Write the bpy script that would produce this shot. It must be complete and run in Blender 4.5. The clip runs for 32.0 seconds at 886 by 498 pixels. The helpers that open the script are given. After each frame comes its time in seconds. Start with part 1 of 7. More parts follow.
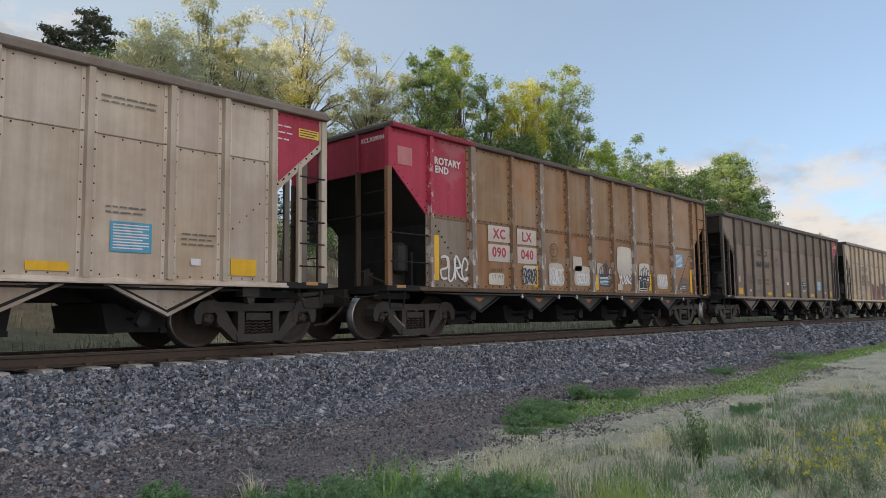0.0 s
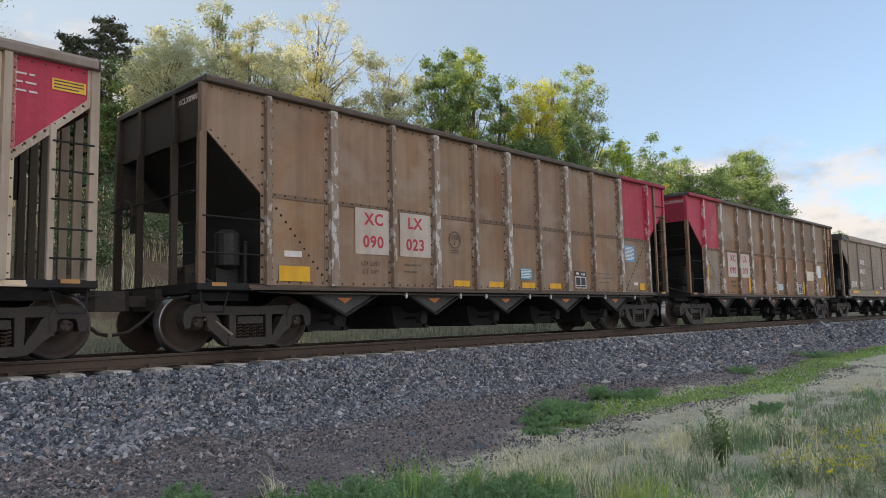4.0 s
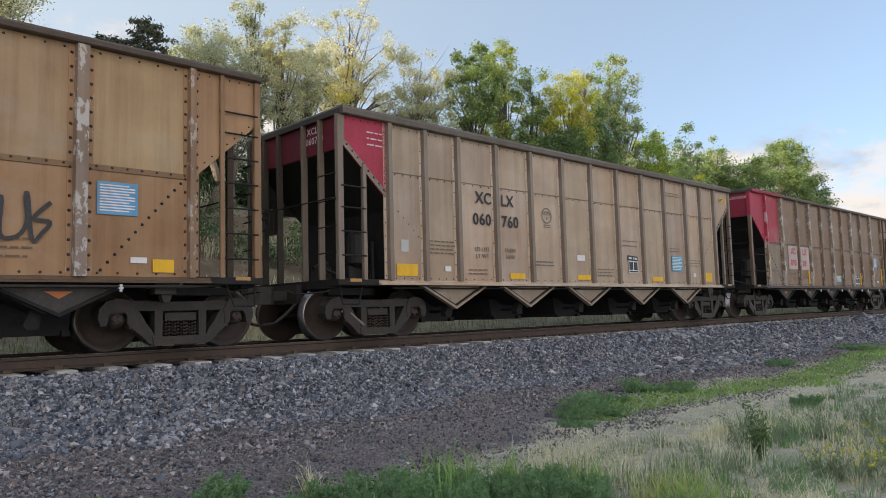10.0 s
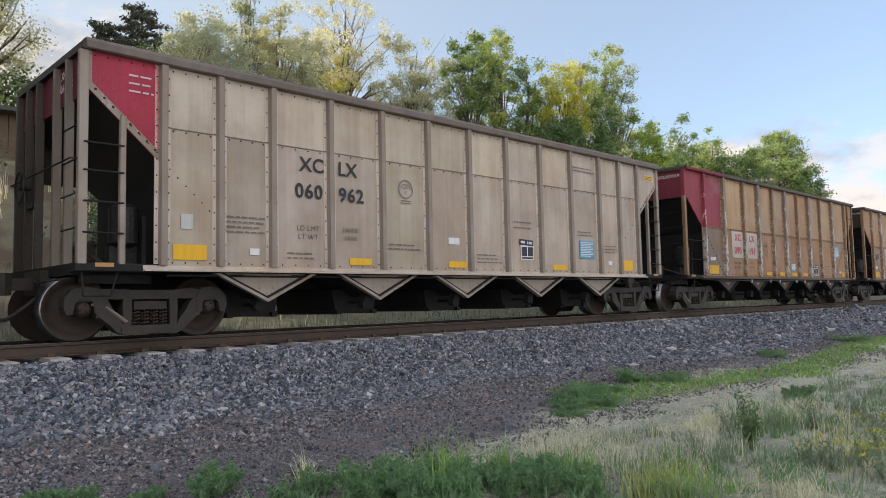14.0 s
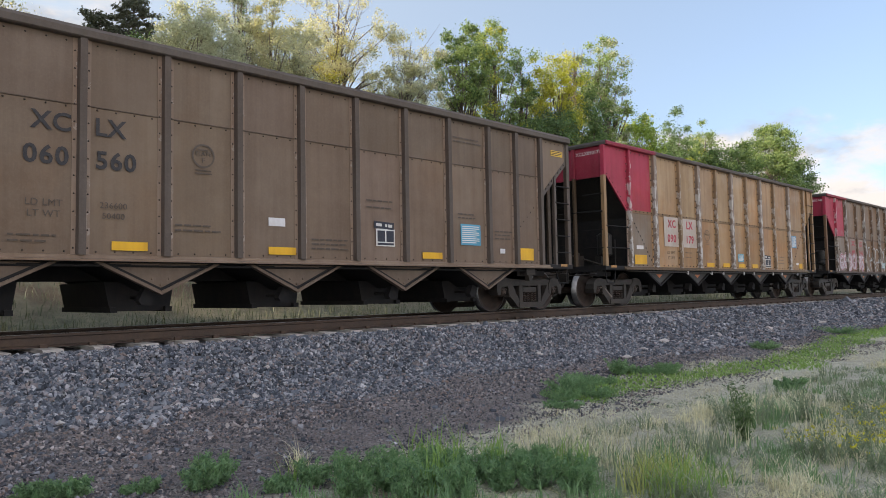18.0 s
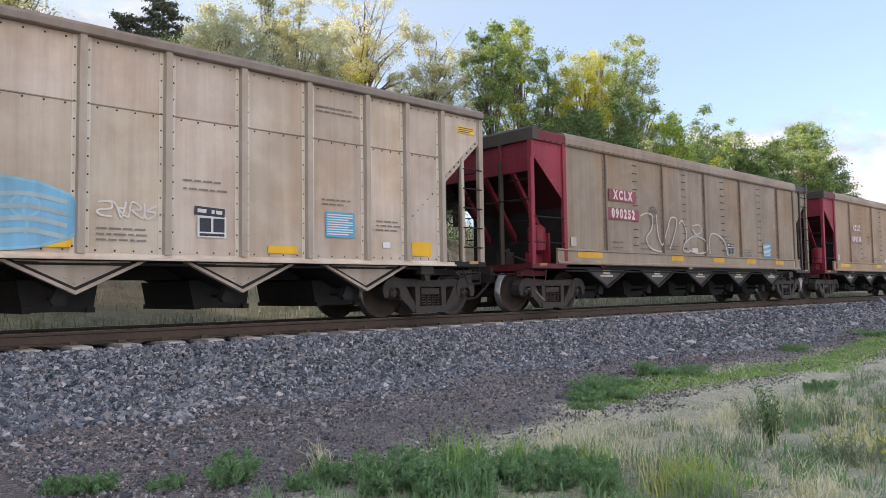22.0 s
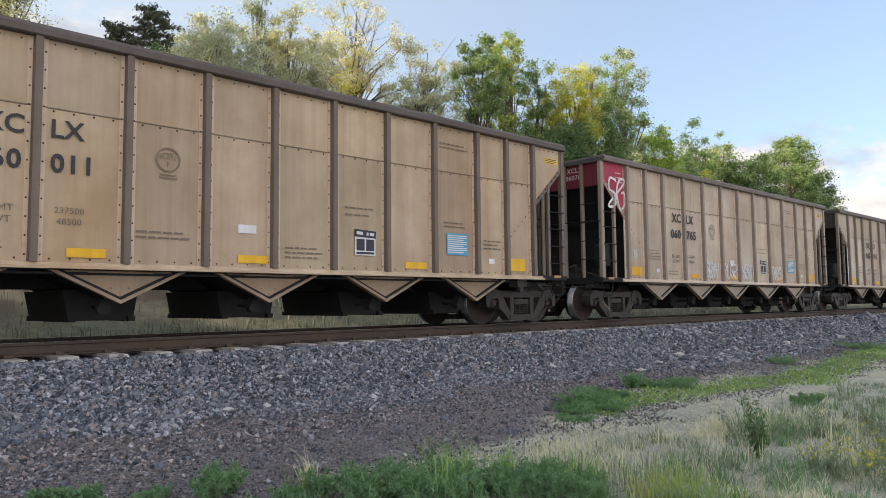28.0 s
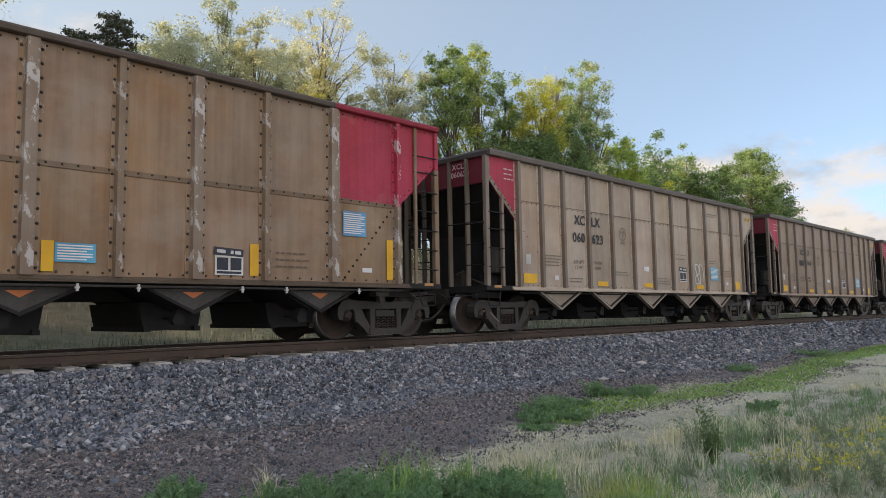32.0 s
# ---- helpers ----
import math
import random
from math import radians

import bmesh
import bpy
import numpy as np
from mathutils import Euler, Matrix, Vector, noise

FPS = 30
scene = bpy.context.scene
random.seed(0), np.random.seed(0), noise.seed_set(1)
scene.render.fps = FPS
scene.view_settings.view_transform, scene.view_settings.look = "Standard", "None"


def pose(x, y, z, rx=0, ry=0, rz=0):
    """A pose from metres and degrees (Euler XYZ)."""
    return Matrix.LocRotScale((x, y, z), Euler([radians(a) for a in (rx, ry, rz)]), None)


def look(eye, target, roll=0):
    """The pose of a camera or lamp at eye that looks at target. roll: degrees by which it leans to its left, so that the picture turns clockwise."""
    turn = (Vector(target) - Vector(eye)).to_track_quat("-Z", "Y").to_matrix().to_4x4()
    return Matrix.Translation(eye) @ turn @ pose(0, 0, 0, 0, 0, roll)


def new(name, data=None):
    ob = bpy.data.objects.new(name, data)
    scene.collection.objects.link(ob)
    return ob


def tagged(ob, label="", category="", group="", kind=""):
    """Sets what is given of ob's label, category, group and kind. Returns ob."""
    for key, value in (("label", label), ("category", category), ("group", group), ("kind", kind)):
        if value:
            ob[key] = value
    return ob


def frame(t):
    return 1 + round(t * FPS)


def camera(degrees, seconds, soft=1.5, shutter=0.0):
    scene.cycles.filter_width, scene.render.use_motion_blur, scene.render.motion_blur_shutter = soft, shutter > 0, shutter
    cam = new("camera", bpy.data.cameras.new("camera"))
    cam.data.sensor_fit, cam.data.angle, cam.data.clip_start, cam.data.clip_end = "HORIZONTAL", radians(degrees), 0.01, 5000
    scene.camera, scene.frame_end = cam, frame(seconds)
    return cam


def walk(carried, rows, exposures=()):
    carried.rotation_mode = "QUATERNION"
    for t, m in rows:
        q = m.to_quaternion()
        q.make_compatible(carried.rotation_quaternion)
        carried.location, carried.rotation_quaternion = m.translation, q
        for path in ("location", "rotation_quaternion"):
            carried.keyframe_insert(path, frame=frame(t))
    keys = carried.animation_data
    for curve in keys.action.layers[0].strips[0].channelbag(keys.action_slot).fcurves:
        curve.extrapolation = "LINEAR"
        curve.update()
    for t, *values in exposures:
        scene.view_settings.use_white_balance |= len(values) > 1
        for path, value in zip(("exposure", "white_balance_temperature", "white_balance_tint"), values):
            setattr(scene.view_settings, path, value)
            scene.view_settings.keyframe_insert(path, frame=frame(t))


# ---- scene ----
# The rail head's top lies at z = RAIL; the track runs along x at y = TRACK.
RAIL, TRACK = 1.05, 11.483
PITCH = 16.18            # one car's length between couplings
cam = camera(63.0, 32.0, soft=0.45)
# seconds, place, then tilt, lean and heading in degrees
PATH = [
    (0, 0.03, 0.009, 1.525, 95.21, 0.68, -47.39),
    (0.5, 0.048, 0.016, 1.524, 95.36, 0.78, -47.29),
    (1, 0.056, 0.022, 1.524, 95.42, 0.81, -47.67),
    (1.5, 0.045, 0.001, 1.529, 95.46, 0.93, -47.36),
    (2, 0.021, -0.004, 1.532, 95.88, 0.99, -46.77),
    (2.5, 0.004, -0.003, 1.525, 96.26, 1.03, -46.62),
    (3, -0.003, 0.002, 1.519, 96.00, 0.81, -46.77),
    (3.5, 0.011, 0.023, 1.518, 95.45, 0.96, -46.55),
    (5.5, 0.007, -0.015, 1.511, 95.61, 1.46, -45.24),
    (6, 0.006, -0.003, 1.514, 95.37, 1.33, -45.16),
    (6.5, 0.013, 0.007, 1.511, 95.25, 1.28, -45.13),
    (7, 0.011, -0.004, 1.511, 95.25, 1.39, -45.02),
    (7.5, 0.01, -0.009, 1.515, 95.39, 1.54, -44.84),
    (8, 0.014, -0.019, 1.514, 95.54, 1.55, -44.73),
    (8.5, 0.012, -0.009, 1.507, 95.42, 1.48, -44.59),
    (9, -0.001, -0.013, 1.509, 95.30, 1.36, -44.24),
    (9.5, -0.017, 0, 1.511, 95.17, 1.27, -43.76),
    (10, -0.009, -0.001, 1.505, 94.95, 1.51, -43.52),
    (10.5, -0.007, -0.008, 1.501, 94.74, 1.71, -43.41),
    (11, -0.004, -0.004, 1.508, 94.55, 1.67, -43.43),
    (11.5, 0, 0, 1.507, 94.34, 1.61, -43.41),
    (12, -0.001, -0.009, 1.507, 94.25, 1.68, -43.34),
    (12.5, -0.005, -0.003, 1.506, 94.14, 1.60, -43.45),
    (13, -0.008, -0.01, 1.509, 94.04, 1.49, -43.63),
    (13.5, -0.008, -0.005, 1.506, 94.11, 1.38, -43.80),
    (15.5, 0.006, -0.001, 1.505, 93.78, 0.77, -44.19),
    (16, -0.004, -0.004, 1.503, 93.65, 0.68, -44.18),
    (16.5, -0.006, -0.012, 1.503, 93.55, 0.84, -44.26),
    (17, -0.011, 0.001, 1.504, 93.43, 1.10, -44.34),
    (17.5, -0.008, 0.014, 1.501, 93.41, 1.11, -44.41),
    (18, -0.005, 0.02, 1.506, 93.44, 1.08, -44.50),
    (18.5, -0.014, 0.017, 1.510, 93.46, 0.96, -44.44),
    (19, -0.006, 0.002, 1.499, 93.35, 1.04, -44.37),
    (19.5, -0.005, 0.002, 1.496, 93.29, 1.14, -44.51),
    (20, -0.005, -0.01, 1.500, 93.09, 1.17, -44.48),
    (20.5, 0.005, -0.011, 1.505, 92.74, 0.91, -44.38),
    (21, 0.009, -0.015, 1.503, 92.73, 0.70, -44.08),
    (21.5, 0.02, -0.007, 1.502, 93.00, 0.79, -43.28),
    (22, 0.024, 0.001, 1.504, 93.46, 0.87, -42.47),
    (22.5, 0.043, 0.021, 1.501, 93.61, 0.75, -41.73),
    (23, 0.046, 0.019, 1.504, 93.56, 0.39, -41.61),
    (23.5, 0.038, 0.017, 1.493, 93.27, 0.31, -41.47),
    (24, 0.042, 0.016, 1.499, 93.29, 0.51, -41.09),
    (24.5, 0.027, 0.013, 1.505, 93.47, 0.46, -41.07),
    (25, 0.033, 0.003, 1.498, 93.60, 0.44, -41.32),
    (25.5, 0.03, 0.003, 1.505, 93.80, 0.74, -41.61),
    (27.5, 0.018, -0.018, 1.512, 94.22, 0.38, -42.95),
    (28, 0.021, -0.017, 1.513, 94.30, 0.58, -43.28),
    (28.5, 0.036, -0.01, 1.507, 94.22, 0.71, -43.94),
    (29, 0.044, 0.005, 1.510, 93.91, 0.27, -45.49),
    (29.5, 0.036, 0.01, 1.515, 94.00, 0.39, -47.07),
    (30, 0.041, 0.016, 1.512, 94.03, 0.40, -47.75),
    (30.5, 0.011, 0, 1.523, 94.17, 0.32, -47.55),
    (31, -0.001, 0.014, 1.516, 94.28, -0.00, -46.80),
    (31.5, 0.013, -0.033, 1.520, 94.70, 0.52, -45.92),
    (32, 0.042, -0.116, 1.519, 95.07, 0.88, -45.74),
]
walk(cam, [(t, pose(*m)) for t, *m in PATH], [(0.0, 0.92, 6600, 13), (3.0, 1.06, 6600, 13), (8.0, 1.10, 6600, 13), (14.0, 1.18, 6560, 15), (20.0, 1.26, 6540, 16), (23.0, 1.46, 6490, 18), (26.0, 1.40, 6510, 17), (28.0, 1.28, 6540, 15), (29.0, 1.28, 6560, 17), (30.0, 1.02, 6580, 15), (31.0, 1.0, 6600, 14), (32.0, 1.03, 6620, 14)])

# ---- sky, sun ----
SUN_AZ, SUN_EL = 70.0, 13.5      # degrees: heading left of +y, height
SKY, VIEW_CLOUD, FILL_CLOUD = 0.125, (3.5, 3.34, 3.08, 1), (11.5, 11.0, 10.6, 1)
world = bpy.data.worlds.new("sky")
scene.world = world
world.use_nodes = True
wn, wl = world.node_tree.nodes, world.node_tree.links
wn.clear()
sky = wn.new("ShaderNodeTexSky")
sky.sky_type, sky.sun_disc = "NISHITA", False
sky.sun_elevation, sky.sun_rotation = radians(SUN_EL), radians(-SUN_AZ)
sky.air_density, sky.dust_density, sky.ozone_density = 0.9, 1.1, 1.3
co = wn.new("ShaderNodeTexCoord")
lift = wn.new("ShaderNodeVectorMath"); lift.operation = "ADD"        # clear air: little haze low down
lift.inputs[1].default_value = (0.0, 0.0, 0.09)
unit = wn.new("ShaderNodeVectorMath"); unit.operation = "NORMALIZE"
wl.new(co.outputs["Generated"], lift.inputs[0])
wl.new(lift.outputs["Vector"], unit.inputs[0])
wl.new(unit.outputs["Vector"], sky.inputs["Vector"])
mp = wn.new("ShaderNodeMapping")
mp.inputs["Scale"].default_value = (1.0, 1.0, 2.2)
mp.inputs["Location"].default_value = (1.7, 0.4, 0.2)
cn = wn.new("ShaderNodeTexNoise")
cn.inputs["Scale"].default_value, cn.inputs["Detail"].default_value, cn.inputs["Roughness"].default_value = 5.2, 9.0, 0.56
wl.new(co.outputs["Generated"], mp.inputs["Vector"])
wl.new(mp.outputs["Vector"], cn.inputs["Vector"])
sx = wn.new("ShaderNodeSeparateXYZ")
wl.new(co.outputs["Generated"], sx.inputs["Vector"])


def world_math(op, a, b):
    m = wn.new("ShaderNodeMath"); m.operation = op
    for i, v in enumerate((a, b)):
        if isinstance(v, (int, float)):
            m.inputs[i].default_value = v
        else:
            wl.new(v, m.inputs[i])
    return m.outputs["Value"]


def world_range(v, a, b, c=0.0, d=1.0):
    m = wn.new("ShaderNodeMapRange"); m.interpolation_type = "SMOOTHSTEP"
    for nm, q in (("From Min", a), ("From Max", b), ("To Min", c), ("To Max", d)):
        m.inputs[nm].default_value = q
    wl.new(v, m.inputs["Value"])
    return m.outputs["Result"]


dx = wn.new("ShaderNodeVectorMath"); dx.operation = "DOT_PRODUCT"
dx.inputs[1].default_value = (0.955, 0.295, 0.0)
wl.new(co.outputs["Generated"], dx.inputs[0])
# a bank of cumulus low down the line, loose wisps above, unseen fill cloud behind
low = world_math("MULTIPLY", world_range(sx.outputs["Z"], 0.29, 0.10), world_range(dx.outputs["Value"], 0.86, 0.965))
d2 = wn.new("ShaderNodeVectorMath"); d2.operation = "DOT_PRODUCT"
d2.inputs[1].default_value = (0.2, 0.98, 0.0)
wl.new(co.outputs["Generated"], d2.inputs[0])
low2 = world_math("MULTIPLY", world_range(sx.outputs["Z"], 0.60, 0.26), world_range(d2.outputs["Value"], 0.86, 0.97))
heap = world_math("ADD", cn.outputs["Fac"], world_math("MULTIPLY", world_math("MAXIMUM", world_math("MULTIPLY", low, 1.45), world_math("MULTIPLY", low2, 1.9)), 0.20))
view_cloud = world_range(heap, 0.62, 0.78)
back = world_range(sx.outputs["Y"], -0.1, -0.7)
fill_cloud = world_math("MULTIPLY", world_range(cn.outputs["Fac"], 0.44, 0.60), back)
mix = wn.new("ShaderNodeMix"); mix.data_type = "RGBA"
tone = wn.new("ShaderNodeMix"); tone.data_type = "RGBA"          # the unseen cloud behind is brightened as fill light
tone.inputs["A"].default_value, tone.inputs["B"].default_value = VIEW_CLOUD, FILL_CLOUD
bg = wn.new("ShaderNodeBackground")
bg.inputs["Strength"].default_value = SKY
wo = wn.new("ShaderNodeOutputWorld")
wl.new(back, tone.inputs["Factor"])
mp2 = wn.new("ShaderNodeMapping")                                 # grey hollows in the heaps
mp2.inputs["Location"].default_value = (1.74, 0.37, 0.31)
mp2.inputs["Scale"].default_value = (1.0, 1.0, 2.2)
cn2 = wn.new("ShaderNodeTexNoise")
cn2.inputs["Scale"].default_value, cn2.inputs["Detail"].default_value, cn2.inputs["Roughness"].default_value = 7.5, 8.0, 0.58
wl.new(co.outputs["Generated"], mp2.inputs["Vector"])
wl.new(mp2.outputs["Vector"], cn2.inputs["Vector"])
hollow = wn.new("ShaderNodeMix"); hollow.data_type = "RGBA"
hollow.inputs["B"].default_value = (1.95, 2.1, 2.25, 1)
wl.new(world_math("MULTIPLY", world_range(cn2.outputs["Fac"], 0.44, 0.64), world_range(back, 1.0, 0.5)), hollow.inputs["Factor"])
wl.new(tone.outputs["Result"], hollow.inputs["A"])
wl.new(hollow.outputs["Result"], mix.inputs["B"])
wl.new(world_math("MAXIMUM", view_cloud, fill_cloud), mix.inputs["Factor"])
haze = wn.new("ShaderNodeMix"); haze.data_type = "RGBA"          # thin high haze all over the sky
d3 = wn.new("ShaderNodeVectorMath"); d3.operation = "DOT_PRODUCT"     # thicker towards the sun
d3.inputs[1].default_value = (-0.94, 0.34, 0.0)
wl.new(co.outputs["Generated"], d3.inputs[0])
wl.new(world_range(d3.outputs["Value"], -0.95, 0.25, 0.20, 0.72), haze.inputs["Factor"])
haze.inputs["B"].default_value = (2.75, 3.22, 3.5, 1)
wl.new(sky.outputs["Color"], haze.inputs["A"])
wl.new(haze.outputs["Result"], mix.inputs["A"])
wl.new(mix.outputs["Result"], bg.inputs["Color"])
wl.new(bg.outputs["Background"], wo.inputs["Surface"])

sun_data = bpy.data.lights.new("sun", "SUN")
sun_data.energy, sun_data.angle, sun_data.color = 5.0, radians(0.6), (1.0, 0.83, 0.6)
sun = new("sun", sun_data)
_d = Vector((-math.sin(radians(SUN_AZ)) * math.cos(radians(SUN_EL)), math.cos(radians(SUN_AZ)) * math.cos(radians(SUN_EL)), math.sin(radians(SUN_EL))))
sun.matrix_world = look(_d * 60, (0, 0, 0))

# ---- materials ----
def material(name, rough=0.6, metal=0.0):
    m = bpy.data.materials.new(name)
    m.use_nodes = True
    n = m.node_tree.nodes
    b = n["Principled BSDF"]
    b.inputs["Roughness"].default_value, b.inputs["Metallic"].default_value = rough, metal
    return m, n, m.node_tree.links, b


def noise_node(n, l, vec, scale, detail=5.0, rough=0.6, stretch=None):
    t = n.new("ShaderNodeTexNoise")
    t.inputs["Scale"].default_value, t.inputs["Detail"].default_value, t.inputs["Roughness"].default_value = scale, detail, rough
    if stretch:
        mp = n.new("ShaderNodeMapping")
        mp.inputs["Scale"].default_value = stretch
        l.new(vec, mp.inputs["Vector"])
        vec = mp.outputs["Vector"]
    l.new(vec, t.inputs["Vector"])
    return t.outputs["Fac"]


def ramp(n, l, fac, *stops):
    r = n.new("ShaderNodeValToRGB")
    e = r.color_ramp.elements
    while len(e) < len(stops):
        e.new(0.5)
    for el, (p, c) in zip(e, stops):
        el.position = p
        el.color = (c, c, c, 1) if isinstance(c, (int, float)) else (*c, 1)
    l.new(fac, r.inputs["Fac"])
    return r.outputs["Color"]


def blend(n, l, fac, a, b, mode="MIX"):
    x = n.new("ShaderNodeMix")
    x.data_type, x.blend_type = "RGBA", mode
    for sock, v in (("Factor", fac), ("A", a), ("B", b)):
        if isinstance(v, (int, float)):
            x.inputs[sock].default_value = v
        elif isinstance(v, tuple):
            x.inputs[sock].default_value = (*v, 1)
        else:
            l.new(v, x.inputs[sock])
    return x.outputs["Result"]


def bump(n, l, b, height, strength=0.3, dist=0.01):
    x = n.new("ShaderNodeBump")
    x.inputs["Strength"].default_value, x.inputs["Distance"].default_value = strength, dist
    l.new(height, x.inputs["Height"])
    l.new(x.outputs["Normal"], b.inputs["Normal"])


def car_vector(n, l):
    """Object space of the car, shifted car by car by the part colour's alpha."""
    tc, oi = n.new("ShaderNodeTexCoord"), n.new("ShaderNodeObjectInfo")
    sc = n.new("ShaderNodeMath"); sc.operation = "MULTIPLY"; sc.inputs[1].default_value = 97.0
    l.new(oi.outputs["Alpha"], sc.inputs[0])
    ad = n.new("ShaderNodeVectorMath"); ad.operation = "ADD"
    l.new(tc.outputs["Object"], ad.inputs[0])
    l.new(sc.outputs["Value"], ad.inputs[1])
    return ad.outputs["Vector"], oi.outputs["Color"]


def paint_material(name, chips=0.0, streak=0.56, rough=0.55, mottle=0.38, worn=0.9, edge_=0.018, scuff=0.0):
    m, n, l, b = material(name, rough)
    v, colour = car_vector(n, l)
    big = noise_node(n, l, v, 0.8, 6, 0.62)
    rusty = noise_node(n, l, v, 0.55, 7, 0.68, (1.0, 1.0, 0.7))
    strk = noise_node(n, l, v, 1.0, 7, 0.68, (5.0, 5.0, 0.20))
    fine = noise_node(n, l, v, 26.0, 6, 0.7)
    c = blend(n, l, ramp(n, l, big, (0.38, 0.0), (0.62, 0.65)), colour, blend(n, l, 1.0, colour, (0.68, 0.61, 0.56), "MULTIPLY"))
    c = blend(n, l, ramp(n, l, rusty, (0.50, 0.0), (0.66, mottle)), c, blend(n, l, 1.0, c, (1.06, 0.80, 0.52), "MULTIPLY"))
    c = blend(n, l, ramp(n, l, strk, (0.42, 0.0), (0.68, streak)), c, blend(n, l, 1.0, c, (0.5, 0.42, 0.36), "MULTIPLY"))
    c = blend(n, l, ramp(n, l, fine, (0.45, 0.0), (0.72, 0.35)), c, blend(n, l, 0.3, c, (0.30, 0.25, 0.20)))
    if scuff:
        pale = noise_node(n, l, v, 0.62, 5, 0.55, (1.2, 1.2, 1.6))
        c = blend(n, l, ramp(n, l, pale, (0.54, 0.0), (0.63, scuff)), c, blend(n, l, 0.5, c, (0.36, 0.33, 0.30)))
    if chips:
        ch = noise_node(n, l, v, 2.2, 8, 0.7, (2.2, 2.2, 1.3))
        c = blend(n, l, ramp(n, l, ch, (0.60 - chips, 0.0), (0.60 - chips + edge_, worn)), c, (0.50, 0.485, 0.47))
    l.new(c, b.inputs["Base Color"])
    b.inputs["Specular IOR Level"].default_value = 0.3
    l.new(ramp(n, l, fine, (0.2, rough - 0.1), (0.8, rough + 0.2)), b.inputs["Roughness"])
    bump(n, l, b, big, 0.25, 0.02)
    return m


PAINT = paint_material("weathered_paint", streak=0.36, mottle=0.32)
POST = paint_material("worn_post_paint", chips=0.075, streak=0.5, worn=0.62, edge_=0.03)
RUSTED = paint_material("rusted_panel_paint", streak=0.5, mottle=0.8, scuff=0.32)
NARROW = paint_material("worn_narrow_post_paint", chips=0.045, streak=0.4, worn=0.45)
FLANGE = paint_material("worn_flange_paint", chips=0.03, streak=0.3, worn=0.28)
DECAL = paint_material("faded_decal", streak=0.3, rough=0.5, mottle=0.2)


def steel_material(name, base, rust, rough, metal, amount=0.5, gloss=0.2):
    m, n, l, b = material(name, rough, metal)
    v, _ = car_vector(n, l)
    f = noise_node(n, l, v, 5.0, 8, 0.7)
    g = noise_node(n, l, v, 45.0, 4, 0.6)
    c = blend(n, l, ramp(n, l, f, (0.42, 0.0), (0.7, amount)), base, rust)
    if gloss > 0.15:
        c = blend(n, l, ramp(n, l, g, (0.4, 0.0), (0.8, 0.25)), c, (0.12, 0.095, 0.08))
    l.new(c, b.inputs["Base Color"])
    b.inputs["Specular IOR Level"].default_value = gloss
    bump(n, l, b, g, 0.3, 0.004)
    return m


RIVET = steel_material("oxidised_rivet", (0.035, 0.027, 0.022), (0.075, 0.05, 0.035), 0.7, 0.0)
BLACK = steel_material("grimy_black_steel", (0.019, 0.0185, 0.020), (0.034, 0.029, 0.026), 0.75, 0.0, 0.6, 0.12)
CAST = steel_material("cast_truck_steel", (0.028, 0.026, 0.025), (0.05, 0.039, 0.032), 0.65, 0.0, 0.8)
WHEEL = steel_material("wheel_steel", (0.032, 0.025, 0.022), (0.06, 0.037, 0.028), 0.65, 0.0, 0.8)
TREAD = steel_material("polished_tread_steel", (0.26, 0.26, 0.27), (0.12, 0.11, 0.11), 0.36, 1.0, 0.7)
RAILM = steel_material("rusty_rail_steel", (0.055, 0.04, 0.033), (0.085, 0.055, 0.038), 0.75, 0.0, 0.9)


def plain_pattern(name, a, b_, scale, rough=0.8, strength=0.5, dist=0.01, coords="Object", detail=7.0):
    m, n, l, b = material(name, rough)
    tc = n.new("ShaderNodeTexCoord")
    f = noise_node(n, l, tc.outputs[coords], scale, detail, 0.65)
    g = noise_node(n, l, tc.outputs[coords], scale * 9, 4, 0.6)
    c = blend(n, l, ramp(n, l, f, (0.35, 0.0), (0.65, 1.0)), a, b_)
    c = blend(n, l, ramp(n, l, g, (0.4, 0.0), (0.75, 0.35)), c, tuple(x * 0.45 for x in a))
    l.new(c, b.inputs["Base Color"])
    bump(n, l, b, g, strength, dist)
    return m


CONCRETE = plain_pattern("tie_concrete", (0.52, 0.48, 0.45), (0.34, 0.31, 0.285), 3.0)
BARK = plain_pattern("bark", (0.11, 0.085, 0.065), (0.18, 0.15, 0.125), 4.0, 0.9, 0.9, 0.05)
SHED_WOOD = plain_pattern("weathered_wood", (0.10, 0.065, 0.04), (0.16, 0.11, 0.07), 2.0)
WHITE_PAINT = plain_pattern("white_paint", (0.75, 0.73, 0.68), (0.62, 0.6, 0.55), 3.0)
ROOFING = plain_pattern("dark_roofing", (0.06, 0.06, 0.06), (0.10, 0.09, 0.085), 3.0)


